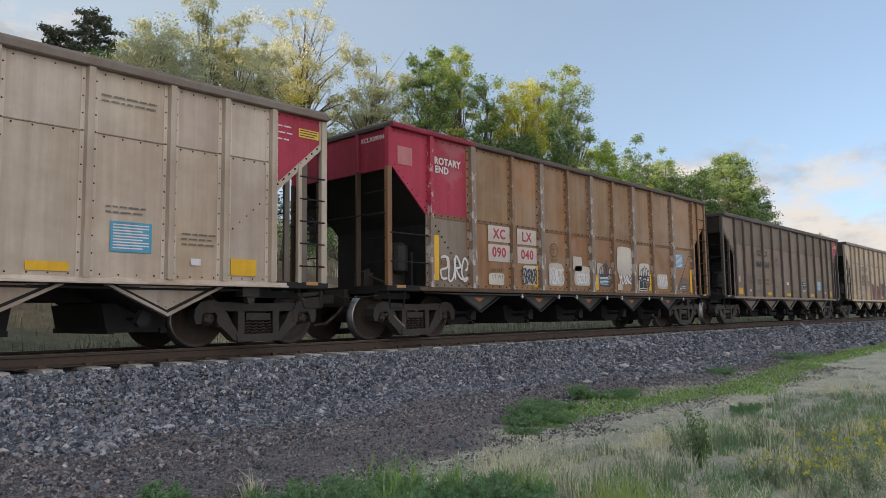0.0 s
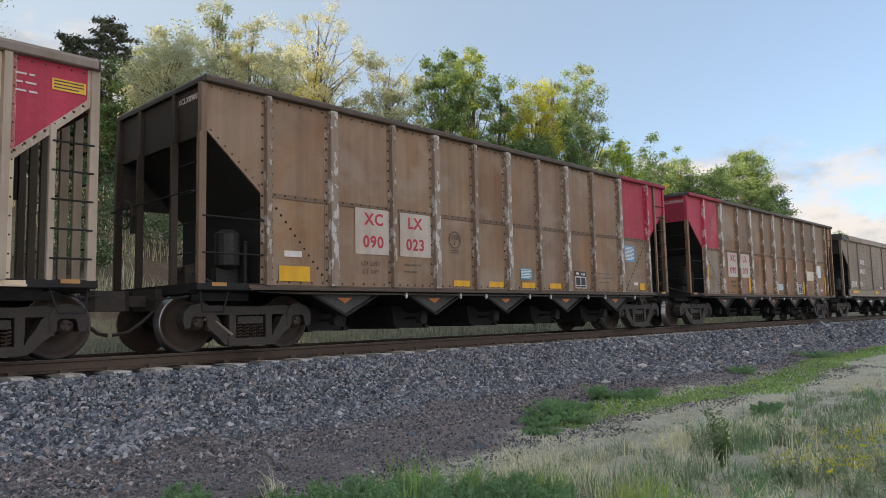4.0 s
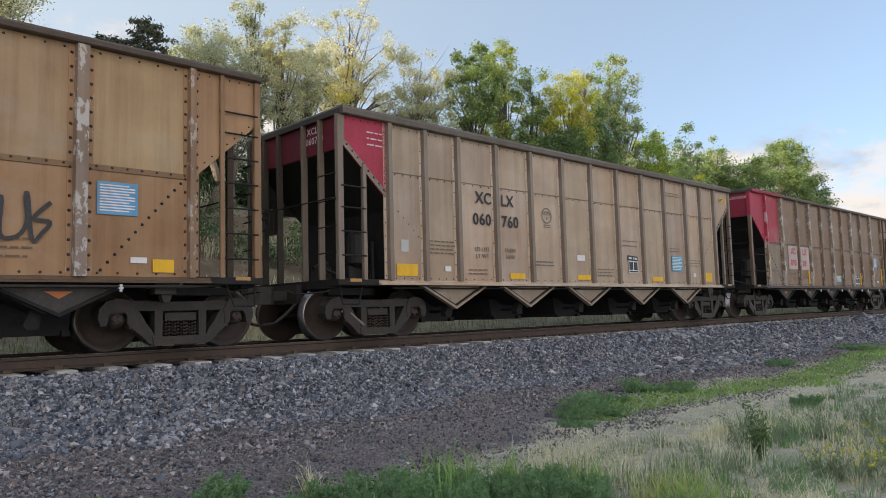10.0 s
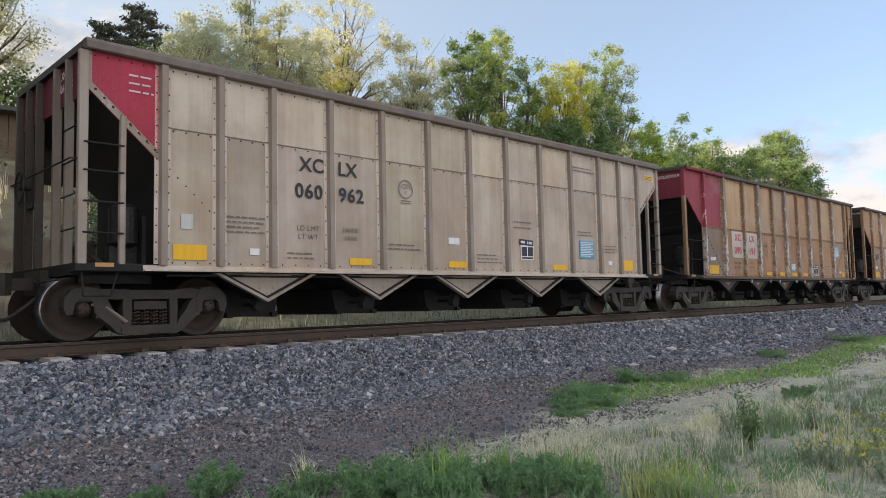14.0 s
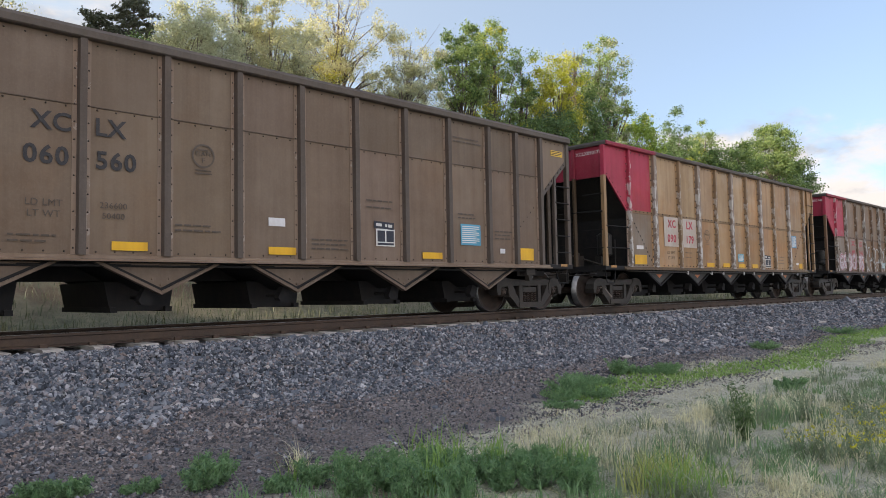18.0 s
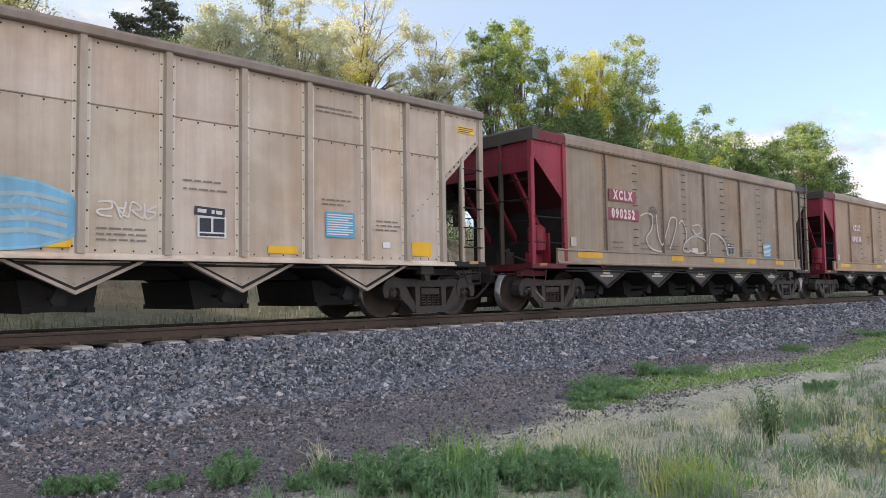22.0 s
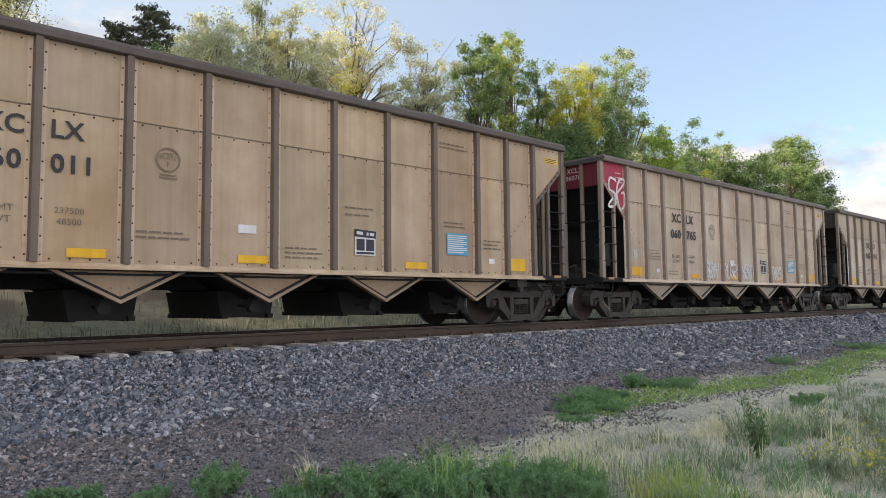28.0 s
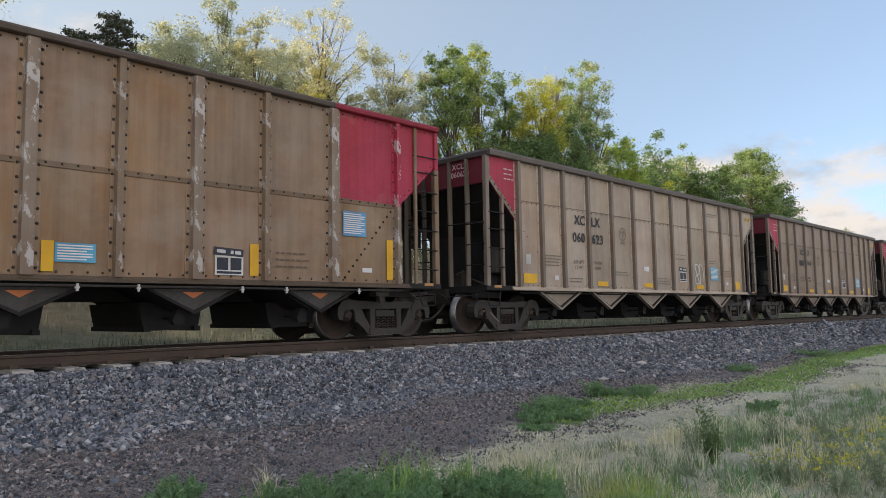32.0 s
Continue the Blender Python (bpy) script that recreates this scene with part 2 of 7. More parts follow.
def leaf_material(name, dark, light, trans=0.45):
    """Leaf colour varied leaf by leaf, with light passing through."""
    m, n, l, b = material(name, 0.55)
    g = n.new("ShaderNodeNewGeometry")
    tc = n.new("ShaderNodeTexCoord")
    big = noise_node(n, l, tc.outputs["Object"], 0.45, 3)
    c = blend(n, l, g.outputs["Random Per Island"], dark, light)
    c = blend(n, l, ramp(n, l, big, (0.38, 0.0), (0.66, 0.6)), c, light)
    l.new(c, b.inputs["Base Color"])
    tr = n.new("ShaderNodeBsdfTranslucent")
    l.new(blend(n, l, 1.0, c, (1.3, 1.25, 0.78), "MULTIPLY"), tr.inputs["Color"])
    ms = n.new("ShaderNodeMixShader")
    ms.inputs["Fac"].default_value = trans
    l.new(b.outputs["BSDF"], ms.inputs[1])
    l.new(tr.outputs["BSDF"], ms.inputs[2])
    l.new(ms.outputs["Shader"], n["Material Output"].inputs["Surface"])
    return m


LEAF = {
    "silver": leaf_material("silver_leaf", (0.27, 0.30, 0.25), (0.48, 0.51, 0.43), 0.55),
    "straw": leaf_material("pale_yellow_leaf", (0.38, 0.385, 0.265), (0.58, 0.57, 0.43), 0.6),
    "cotton": leaf_material("cottonwood_leaf", (0.10, 0.155, 0.07), (0.29, 0.39, 0.15), 0.55),
    "gold": leaf_material("golden_green_leaf", (0.33, 0.36, 0.05), (0.60, 0.58, 0.11), 0.6),
    "green": leaf_material("green_leaf", (0.14, 0.225, 0.05), (0.33, 0.44, 0.10), 0.55),
    "deep": leaf_material("deep_green_leaf", (0.055, 0.10, 0.045), (0.15, 0.235, 0.095), 0.45),
    "pine": leaf_material("pine_needle", (0.045, 0.05, 0.04), (0.1, 0.115, 0.075), 0.3),
    "grass": leaf_material("green_grass", (0.085, 0.175, 0.095), (0.23, 0.37, 0.2), 0.5),
    "dry": leaf_material("dry_grass", (0.36, 0.34, 0.255), (0.8, 0.765, 0.61), 0.35),
    "weed": leaf_material("grey_green_weed", (0.12, 0.165, 0.115), (0.29, 0.345, 0.245), 0.35),
    "turf": leaf_material("short_turf", (0.12, 0.245, 0.055), (0.27, 0.41, 0.12), 0.4),
    "bank": leaf_material("bank_grass", (0.07, 0.085, 0.055), (0.155, 0.17, 0.115), 0.3),
    "bush": leaf_material("dark_bush_leaf", (0.035, 0.07, 0.035), (0.10, 0.16, 0.075), 0.35),
    "lime": leaf_material("yellow_green_grass", (0.24, 0.29, 0.09), (0.46, 0.48, 0.19), 0.45),
    "flower": leaf_material("yellow_flower", (0.45, 0.42, 0.03), (0.62, 0.58, 0.06), 0.3),
}


def stone_material(name="ballast_stone", tint=(0.93, 0.96, 1.06)):
    m, n, l, b = material(name, 0.85)
    g = n.new("ShaderNodeNewGeometry")
    tc = n.new("ShaderNodeTexCoord")
    f = noise_node(n, l, tc.outputs["Object"], 40.0, 5)
    c = ramp(n, l, g.outputs["Random Per Island"], (0.0, (0.035, 0.041, 0.050)), (0.3, (0.085, 0.098, 0.115)), (0.55, (0.16, 0.172, 0.19)), (0.70, (0.25, 0.195, 0.165)), (0.84, (0.27, 0.28, 0.29)), (0.95, (0.36, 0.35, 0.335)), (1.0, (0.50, 0.48, 0.46)))
    c = blend(n, l, ramp(n, l, f, (0.4, 0.0), (0.75, 0.4)), c, (0.11, 0.10, 0.10))
    c = blend(n, l, 1.0, c, tint, "MULTIPLY")
    l.new(c, b.inputs["Base Color"])
    bump(n, l, b, f, 0.4, 0.006)
    return m


STONE = stone_material()
BROWN_STONE = stone_material("brown_grit", (0.94, 0.86, 0.87))
PALE_STONE = plain_pattern("pale_stone", (0.47, 0.44, 0.42), (0.33, 0.30, 0.29), 6.0)


def ground_material():
    m, n, l, b = material("trackside_ground", 0.95)
    tc = n.new("ShaderNodeTexCoord")
    v = tc.outputs["Object"]
    sp = n.new("ShaderNodeSeparateXYZ")
    l.new(v, sp.inputs["Vector"])
    wob = noise_node(n, l, v, 0.55, 6, 0.65)
    mid = noise_node(n, l, v, 2.3, 7, 0.7)
    fine = noise_node(n, l, v, 38.0, 6, 0.75)
    vor = n.new("ShaderNodeTexVoronoi")
    vor.inputs["Scale"].default_value = 22.0
    l.new(v, vor.inputs["Vector"])
    # distance from the line, with an uneven edge
    y = n.new("ShaderNodeMath"); y.operation = "MULTIPLY_ADD"; y.inputs[1].default_value = 3.2
    l.new(wob, y.inputs[0]); l.new(sp.outputs["Y"], y.inputs[2])
    soil = blend(n, l, ramp(n, l, mid, (0.35, 0.0), (0.65, 1.0)), (0.112, 0.094, 0.097), (0.18, 0.155, 0.158))
    soil = blend(n, l, ramp(n, l, fine, (0.46, 0.0), (0.62, 0.9)), soil, (0.235, 0.205, 0.204))
    peb = n.new("ShaderNodeTexVoronoi")
    peb.inputs["Scale"].default_value = 55.0
    l.new(v, peb.inputs["Vector"])
    grain = n.new("ShaderNodeSeparateColor")
    l.new(peb.outputs["Color"], grain.inputs["Color"])
    soil = blend(n, l, ramp(n, l, grain.outputs["Red"], (0.5, 0.0), (0.95, 0.85)), soil, (0.325, 0.295, 0.295))
    soil = blend(n, l, ramp(n, l, grain.outputs["Green"], (0.6, 0.0), (0.9, 0.7)), soil, (0.05, 0.042, 0.042))
    straw = blend(n, l, ramp(n, l, mid, (0.38, 0.0), (0.62, 1.0)), (0.44, 0.425, 0.345), (0.69, 0.665, 0.565))
    straw = blend(n, l, ramp(n, l, fine, (0.42, 0.0), (0.62, 0.85)), straw, (0.24, 0.23, 0.165))
    turf = blend(n, l, fine, (0.10, 0.135, 0.07), (0.28, 0.30, 0.18))
    # shade in the gaps between stones is put into this near-black bed
    grav = blend(n, l, ramp(n, l, vor.outputs["Distance"], (0.1, 0.0), (0.5, 1.0)), (0.06, 0.06, 0.065), (0.02, 0.02, 0.023))
    field = blend(n, l, ramp(n, l, wob, (0.56, 0.0), (0.70, 0.6)), straw, turf)
    # the bare soil reaches nearer to the line's foot farther on
    along = n.new("ShaderNodeMapRange")
    for nm, q in (("From Min", 3.0), ("From Max", 10.0), ("To Min", 1.1), ("To Max", -0.6)):
        along.inputs[nm].default_value = q
    l.new(sp.outputs["X"], along.inputs["Value"])
    y2 = n.new("ShaderNodeMath")
    l.new(y.outputs["Value"], y2.inputs[0]); l.new(along.outputs["Result"], y2.inputs[1])
    near = blend(n, l, ramp(n, l, _scaled(n, l, y2, 7.4, 7.9), (0.0, 0.0), (1.0, 1.0)), field, soil)
    bed = blend(n, l, ramp(n, l, _scaled(n, l, y, 9.8, 10.4), (0.0, 0.0), (1.0, 1.0)), near, grav)
    far = blend(n, l, ramp(n, l, _scaled(n, l, y, 16.0, 17.0), (0.0, 0.0), (1.0, 1.0)), bed, blend(n, l, ramp(n, l, mid, (0.4, 0.0), (0.6, 1.0)), (0.07, 0.082, 0.052), (0.15, 0.145, 0.10)))
    # dry grass and bare brown earth up the bank
    slope = blend(n, l, ramp(n, l, wob, (0.44, 0.0), (0.56, 1.0)), blend(n, l, fine, (0.085, 0.058, 0.04), (0.17, 0.12, 0.08)), blend(n, l, fine, (0.12, 0.105, 0.07), (0.27, 0.235, 0.155)))
    far = blend(n, l, ramp(n, l, _scaled(n, l, y, 21.0, 23.5), (0.0, 0.0), (1.0, 1.0)), far, slope)
    l.new(far, b.inputs["Base Color"])
    bump(n, l, b, fine, 0.9, 0.05)
    return m


def _scaled(n, l, node, lo, hi):
    r = n.new("ShaderNodeMapRange")
    r.inputs["From Min"].default_value, r.inputs["From Max"].default_value = lo, hi
    l.new(node.outputs["Value"], r.inputs["Value"])
    return r.outputs["Result"]


GROUND = ground_material()

# ---- mesh building ----
class Shape:
    """Collects faces of one mesh; each face keeps its material slot."""

    def __init__(self):
        self.v, self.f, self.s, self.slot = [], [], [], 0

    def add(self, verts, faces):
        o = len(self.v)
        self.v += [tuple(p) for p in verts]
        self.f += [tuple(i + o for i in q) for q in faces]
        self.s += [self.slot] * len(faces)
        return self

    def box(self, x0, x1, y0, y1, z0, z1):
        return self.add([(x, y, z) for z in (z0, z1) for x, y in ((x0, y0), (x1, y0), (x1, y1), (x0, y1))],
                        [(3, 2, 1, 0), (4, 5, 6, 7), (0, 1, 5, 4), (1, 2, 6, 5), (2, 3, 7, 6), (3, 0, 4, 7)])

    def slab(self, x0, x1, y0, y1, z0, z1, c=0.012):
        """A box whose long edges along x are chamfered."""
        return self.prism([(y0 + c, z0), (y1 - c, z0), (y1, z0 + c), (y1, z1 - c), (y1 - c, z1), (y0 + c, z1), (y0, z1 - c), (y0, z0 + c)], "x", x0, x1)

    def stud(self, x0, x1, y0, y1, z0, z1, c=0.01):
        """A box whose upright edges are chamfered."""
        return self.prism([(x0 + c, y0), (x1 - c, y0), (x1, y0 + c), (x1, y1 - c), (x1 - c, y1), (x0 + c, y1), (x0, y1 - c), (x0, y0 + c)], "z", z0, z1)

    def prism(self, poly, axis, a, b):
        """A polygon in the plane across the axis, drawn out from a to b along it."""
        put = {"x": lambda p, t: (t, p[0], p[1]), "y": lambda p, t: (p[0], t, p[1]), "z": lambda p, t: (p[0], p[1], t)}[axis]
        n = len(poly)
        return self.add([put(p, a) for p in poly] + [put(p, b) for p in poly],
                        [tuple(range(n))[::-1], tuple(range(n, 2 * n))] + [(i, (i + 1) % n, n + (i + 1) % n, n + i) for i in range(n)])

    def rod(self, p, q, r, k=6, r2=None):
        p, q = Vector(p), Vector(q)
        w = (q - p).normalized()
        u = w.orthogonal().normalized()
        t = w.cross(u)
        ring = [u * math.cos(6.2832 * i / k) + t * math.sin(6.2832 * i / k) for i in range(k)]
        r2 = r if r2 is None else r2
        return self.add([p + d * r for d in ring] + [q + d * r2 for d in ring],
                        [(i, (i + 1) % k, k + (i + 1) % k, k + i) for i in range(k)] + [tuple(range(k))[::-1], tuple(range(k, 2 * k))])

    def pipe(self, pts, r, k=6):
        for a, b in zip(pts, pts[1:]):
            self.rod(a, b, r, k)
        return self

    def lathe(self, profile, k=32, centre=(0, 0, 0)):
        """A profile of (y, radius) turned about the y axis."""
        cx, cy, cz = centre
        v = [(cx + r * math.cos(6.28319 * i / k), cy + y, cz + r * math.sin(6.28319 * i / k)) for y, r in profile for i in range(k)]
        n = len(profile)
        f = [(j * k + i, (j + 1) * k + i, (j + 1) * k + (i + 1) % k, j * k + (i + 1) % k) for j in range(n - 1) for i in range(k)]
        return self.add(v, f)

    def rivet(self, x, y, z, r=0.016, h=0.012):
        """A rivet head on a face that looks to -y."""
        ring = [(x + r * math.cos(1.0472 * i), y, z + r * math.sin(1.0472 * i)) for i in range(6)]
        top = [(x + r * 0.55 * math.cos(1.0472 * i), y - h, z + r * 0.55 * math.sin(1.0472 * i)) for i in range(6)]
        return self.add(ring + top, [(i, (i + 1) % 6, 6 + (i + 1) % 6, 6 + i) for i in range(6)] + [(6, 7, 8, 9, 10, 11)])

    def plate(self, x0, x1, z0, z1, y, bulge=0.0, seed=0, nx=4, nz=6):
        """A slightly buckled sheet that looks to -y."""
        rng = random.Random(seed)
        k1, k2 = rng.uniform(0.4, 1.6), rng.uniform(-0.3, 1.0)
        v = []
        for j in range(nz + 1):
            for i in range(nx + 1):
                a, c = i / nx, j / nz
                d = bulge * math.sin(math.pi * a) * math.sin(math.pi * c) * k1 + bulge * 0.5 * k2 * math.sin(math.pi * a) * math.sin(2 * math.pi * c)
                v.append((x0 + (x1 - x0) * a, y - d, z0 + (z1 - z0) * c))
        f = [(j * (nx + 1) + i, j * (nx + 1) + i + 1, (j + 1) * (nx + 1) + i + 1, (j + 1) * (nx + 1) + i) for j in range(nz) for i in range(nx)]
        return self.add(v, f)

    def mirrored(self, mid):
        """Turned end for end about x = mid."""
        self.v = [(2 * mid - x, y, z) for x, y, z in self.v]
        self.f = [q[::-1] for q in self.f]
        return self

    def mesh(self, name, *mats, smooth=False):
        me = bpy.data.meshes.new(name)
        me.from_pydata(self.v, [], self.f)
        for m in mats:
            me.materials.append(m)
        if len(mats) > 1:
            me.polygons.foreach_set("material_index", self.s)
        if smooth:
            me.polygons.foreach_set("use_smooth", [True] * len(self.f))
        me.update()
        return me


def part(name, me, parent, colour=None, label="", at=None):
    ob = new(name, me)
    ob.parent = parent
    if colour:
        ob.color = colour
    if at is not None:
        ob.matrix_basis = at
    return tagged(ob, label=label)


MESHES = {}


def shared(key, make):
    """The mesh of that key, made once."""
    if key not in MESHES:
        MESHES[key] = make()
    return MESHES[key]


def text_mesh(words, size, mat, bold=0.0, spacing=1.0):
    def make():
        cu = bpy.data.curves.new("lettering", "FONT")
        cu.body, cu.size, cu.offset, cu.space_character = words, size, bold, spacing
        cu.align_x, cu.align_y, cu.resolution_u, cu.extrude = "CENTER", "CENTER", 3, 0.0015
        ob = bpy.data.objects.new("lettering", cu)
        scene.collection.objects.link(ob)
        me = bpy.data.meshes.new_from_object(ob.evaluated_get(bpy.context.evaluated_depsgraph_get()))
        bpy.data.objects.remove(ob)
        bpy.data.curves.remove(cu)
        me.materials.clear()
        me.materials.append(mat)
        return me
    return shared(("text", words, size, mat.name, bold, spacing), make)

# ---- the ground, one sheet ----
BED = [(-3000, -1.1), (-60, -1.1), (1.0, -1.12), (4.0, -1.1), (6.4, -1.06), (7.6, -0.99), (8.6, -0.86), (9.75, -0.27), (10.15, -0.235), (12.85, -0.235), (13.3, -0.27), (14.6, -0.62), (16.0, -0.62), (18.5, -0.3)]


def bank(x):
    """The height to which the cutting's far bank rises."""
    a = min(max((x - 12.0) / 30.0, 0.0), 1.0)
    return 6.6 * (1 - a) + 3.4 * a


def ground_z(x, y):
    z = BED[-1][1]
    if y <= BED[-1][0]:
        for (y0, z0), (y1, z1) in zip(BED, BED[1:]):
            if y <= y1:
                z = z0 + (z1 - z0) * (y - y0) / (y1 - y0)
                break
    else:
        a = min((y - 18.5) / 15.0, 1.0)
        z = -0.3 + (bank(x) + 0.3) * a * a * (3 - 2 * a)
    if abs(y) < 60 and abs(x) < 120 and not 9.6 < y < 13.4:
        k = 0.05 if y < 9.6 else 0.16
        z += k * noise.noise(Vector((x * 0.5, y * 0.5, 1.7))) + 0.4 * k * noise.noise(Vector((x * 1.9, y * 1.9, 5.0)))
    return z + RAIL


def spread(lo, hi, a, b, fine, coarse):
    """Steps that are fine from a to b and grow outside."""
    out = list(np.arange(a, b + 1e-6, fine))
    s, x = coarse, b
    while x < hi:
        x = min(x + s, hi); out.append(x); s *= 1.6
    s, x = coarse, a
    while x > lo:
        x = max(x - s, lo); out.insert(0, x); s *= 1.6
    return out


def build_ground():
    xs = spread(-3000, 3000, -6, 60, 0.5, 1.0)
    ys = sorted(set([round(v, 3) for v in spread(-3000, 3000, 0.5, 36, 0.3, 1.0)] + [9.75, 10.15, 12.85, 13.3]))
    sh = Shape()
    v = [(x, y, ground_z(x, y)) for y in ys for x in xs]
    n = len(xs)
    f = [(j * n + i, j * n + i + 1, (j + 1) * n + i + 1, (j + 1) * n + i) for j in range(len(ys) - 1) for i in range(n - 1)]
    ob = new("ground", sh.add(v, f).mesh("ground", GROUND, smooth=True))
    return tagged(ob, "dry grass and dirt ground with a gravel railway bed", "ground", kind="structure")


build_ground()

# ---- the track ----
RAIL_PROFILE = [(-0.07, -0.175), (0.07, -0.175), (0.07, -0.162), (0.012, -0.14), (0.009, -0.045), (0.036, -0.036), (0.036, -0.008), (0.026, 0.0), (-0.026, 0.0), (-0.036, -0.008), (-0.036, -0.036), (-0.009, -0.045), (-0.012, -0.14), (-0.07, -0.162)]
for side_y in (-0.754, 0.754):
    sh = Shape()
    sh.prism([(TRACK + side_y + y, RAIL + z) for y, z in RAIL_PROFILE][::1], "x", -460, 560)
    ob = new("rail", sh.mesh("rail", RAILM))
    tagged(ob, "long rusty steel rail on concrete ties", "rail", "running rails", "structure")
    sh = Shape().box(-460, 560, TRACK + side_y - 0.022, TRACK + side_y + 0.03, RAIL, RAIL + 0.002)
    part("running_surface", sh.mesh("running_surface", TREAD), ob, label="polished top of the rail head")

tie = Shape()
tie.prism([(-1.3, -0.36), (1.3, -0.36), (1.3, -0.2), (1.27, -0.182), (0.45, -0.182), (0.4, -0.2), (-0.4, -0.2), (-0.45, -0.182), (-1.27, -0.182), (-1.3, -0.2)], "x", -0.125, 0.125)
for s in (-0.754, 0.754):          # rail clips
    for d in (-0.105, 0.105):
        tie.slot = 1
        tie.box(-0.05, 0.05, s + d - 0.025, s + d + 0.025, -0.182, -0.135)
tie_mesh = tie.mesh("tie", CONCRETE, RAILM)
tagged(new("track_bed", None), "row of concrete ties under the rails", "railway ties", kind="structure")
bed = bpy.data.objects["track_bed"]
bed.location = (0, TRACK, RAIL)
for i in range(150):
    part("tie", tie_mesh, bed, at=pose(-8 + i * 0.61, random.uniform(-0.04, 0.04), random.uniform(-0.012, 0.004), 0, 0, random.uniform(-1, 1)))
far_ties = Shape()
for i in list(range(-740, 0)) + list(range(150, 900)):
    x = -8 + i * 0.61
    far_ties.box(x - 0.125, x + 0.125, -1.3, 1.3, -0.3, -0.19)
ob = new("distant_ties", far_ties.mesh("distant_ties", CONCRETE))
ob.location = (0, TRACK, RAIL)
tagged(ob, "concrete railway ties running into the distance", "railway ties", kind="stuff")

# ---- hopper cars: x along the car from its first axle, near side at -y, z up from the rail ----
MID = 7.15                         # middle of the car
RED = (0.37, 0.026, 0.058)
YELLOW, SKYBLUE, WHITE, INK = (0.72, 0.40, 0.015), (0.075, 0.32, 0.46), (0.66, 0.64, 0.62), (0.022, 0.022, 0.026)
POSTS_A = [0.90, 1.76, 2.64, 3.74, 4.86, 5.98, 7.10, 8.22, 9.36, 10.50, 11.66, 12.54, 13.40]
POSTS_B = [0.96, 2.26, 3.66, 4.81, 5.99, 7.10, 8.23, 9.37, 10.55, 11.90, 13.40]
SEAMS_C = [0.98, 2.50, 5.04, 7.25, 9.43, 12.06, 13.62]
GATES = [2.60, 4.84, 7.08, 9.40, 11.70]


def wheel_mesh():
    sh = Shape()
    # near wheel of an axle, outer face to -y; the hub's middle at the origin
    sh.slot = 0
    sh.lathe([(-0.075, 0.0), (-0.075, 0.12), (-0.03, 0.17), (-0.005, 0.30), (-0.03, 0.37), (-0.075, 0.40), (-0.075, 0.435)], 26)
    sh.slot = 1
    sh.lathe([(-0.075, 0.435), (-0.068, 0.455), (0.03, 0.46), (0.045, 0.487), (0.06, 0.485)], 26)
    sh.slot = 0
    sh.lathe([(0.06, 0.485), (0.065, 0.40), (0.03, 0.34), (0.03, 0.16), (0.075, 0.12), (0.075, 0.0)], 26)
    # bearing cap and its three bolts, which turn with the axle
    sh.lathe([(-0.45, 0.0), (-0.45, 0.06), (-0.435, 0.085), (-0.40, 0.09), (-0.395, 0.115), (-0.18, 0.12), (-0.075, 0.11)], 12)
    sh.slot = 2
    for a in (0.3, 2.394, 4.489):
        sh.lathe([(-0.475, 0.0), (-0.475, 0.018), (-0.45, 0.02)], 6, (0.05 * math.cos(a), 0, 0.05 * math.sin(a)))
    return sh.mesh("wheel", WHEEL, TREAD, CAST, smooth=True)


def side_frame_mesh():
    """Cast frame over two axles, its middle at the origin, axles at x = -0.889 and 0.889; z from the axle's height."""
    sh = Shape()
    y0, y1 = -0.10, 0.09
    sh.prism([(-1.12, -0.02), (-1.12, 0.17), (-0.98, 0.235), (-0.55, 0.265), (-0.30, 0.245), (0.30, 0.245), (0.55, 0.265), (0.98, 0.235), (1.12, 0.17), (1.12, -0.02), (1.04, -0.02), (1.03, 0.09), (0.74, 0.09), (0.66, 0.12), (0.30, 0.115), (-0.30, 0.115), (-0.66, 0.12), (-0.74, 0.09), (-1.03, 0.09), (-1.04, -0.02)], "y", y0, y1)
    for s in (-1, 1):
        o = lambda pts: [(s * x, z) for x, z in pts][::s]
        sh.prism(o([(0.74, 0.10), (0.74, -0.13), (0.66, -0.13), (0.64, -0.06), (0.56, 0.0), (0.66, 0.12)]), "y", y0, y1)
        sh.prism(o([(0.63, 0.13), (0.77, 0.12), (0.765, -0.06), (0.68, -0.14), (0.56, -0.24), (0.47, -0.335), (0.38, -0.375), (0.24, -0.37), (0.24, -0.27), (0.38, -0.255), (0.43, -0.15), (0.51, -0.05), (0.57, 0.07)]), "y", y0 - 0.012, y1)
        sh.prism(o([(0.385, 0.14), (0.385, -0.28), (0.275, -0.30), (0.265, 0.14)]), "y", y0 - 0.008, y1)
        sh.prism(o([(0.66, 0.12), (0.68, -0.08), (0.745, -0.08), (0.76, 0.05), (0.81, 0.11), (0.97, 0.11), (1.02, 0.05), (1.04, -0.08), (1.12, -0.08), (1.155, 0.02), (1.14, 0.15), (1.05, 0.255), (0.90, 0.295), (0.74, 0.27)]), "y", y0 - 0.02, y1 + 0.02)
    sh.prism([(-0.42, -0.25), (0.42, -0.25), (0.40, -0.37), (-0.40, -0.37)], "y", y0 - 0.03, y1 + 0.02)
    return sh.mesh("side_frame", CAST)


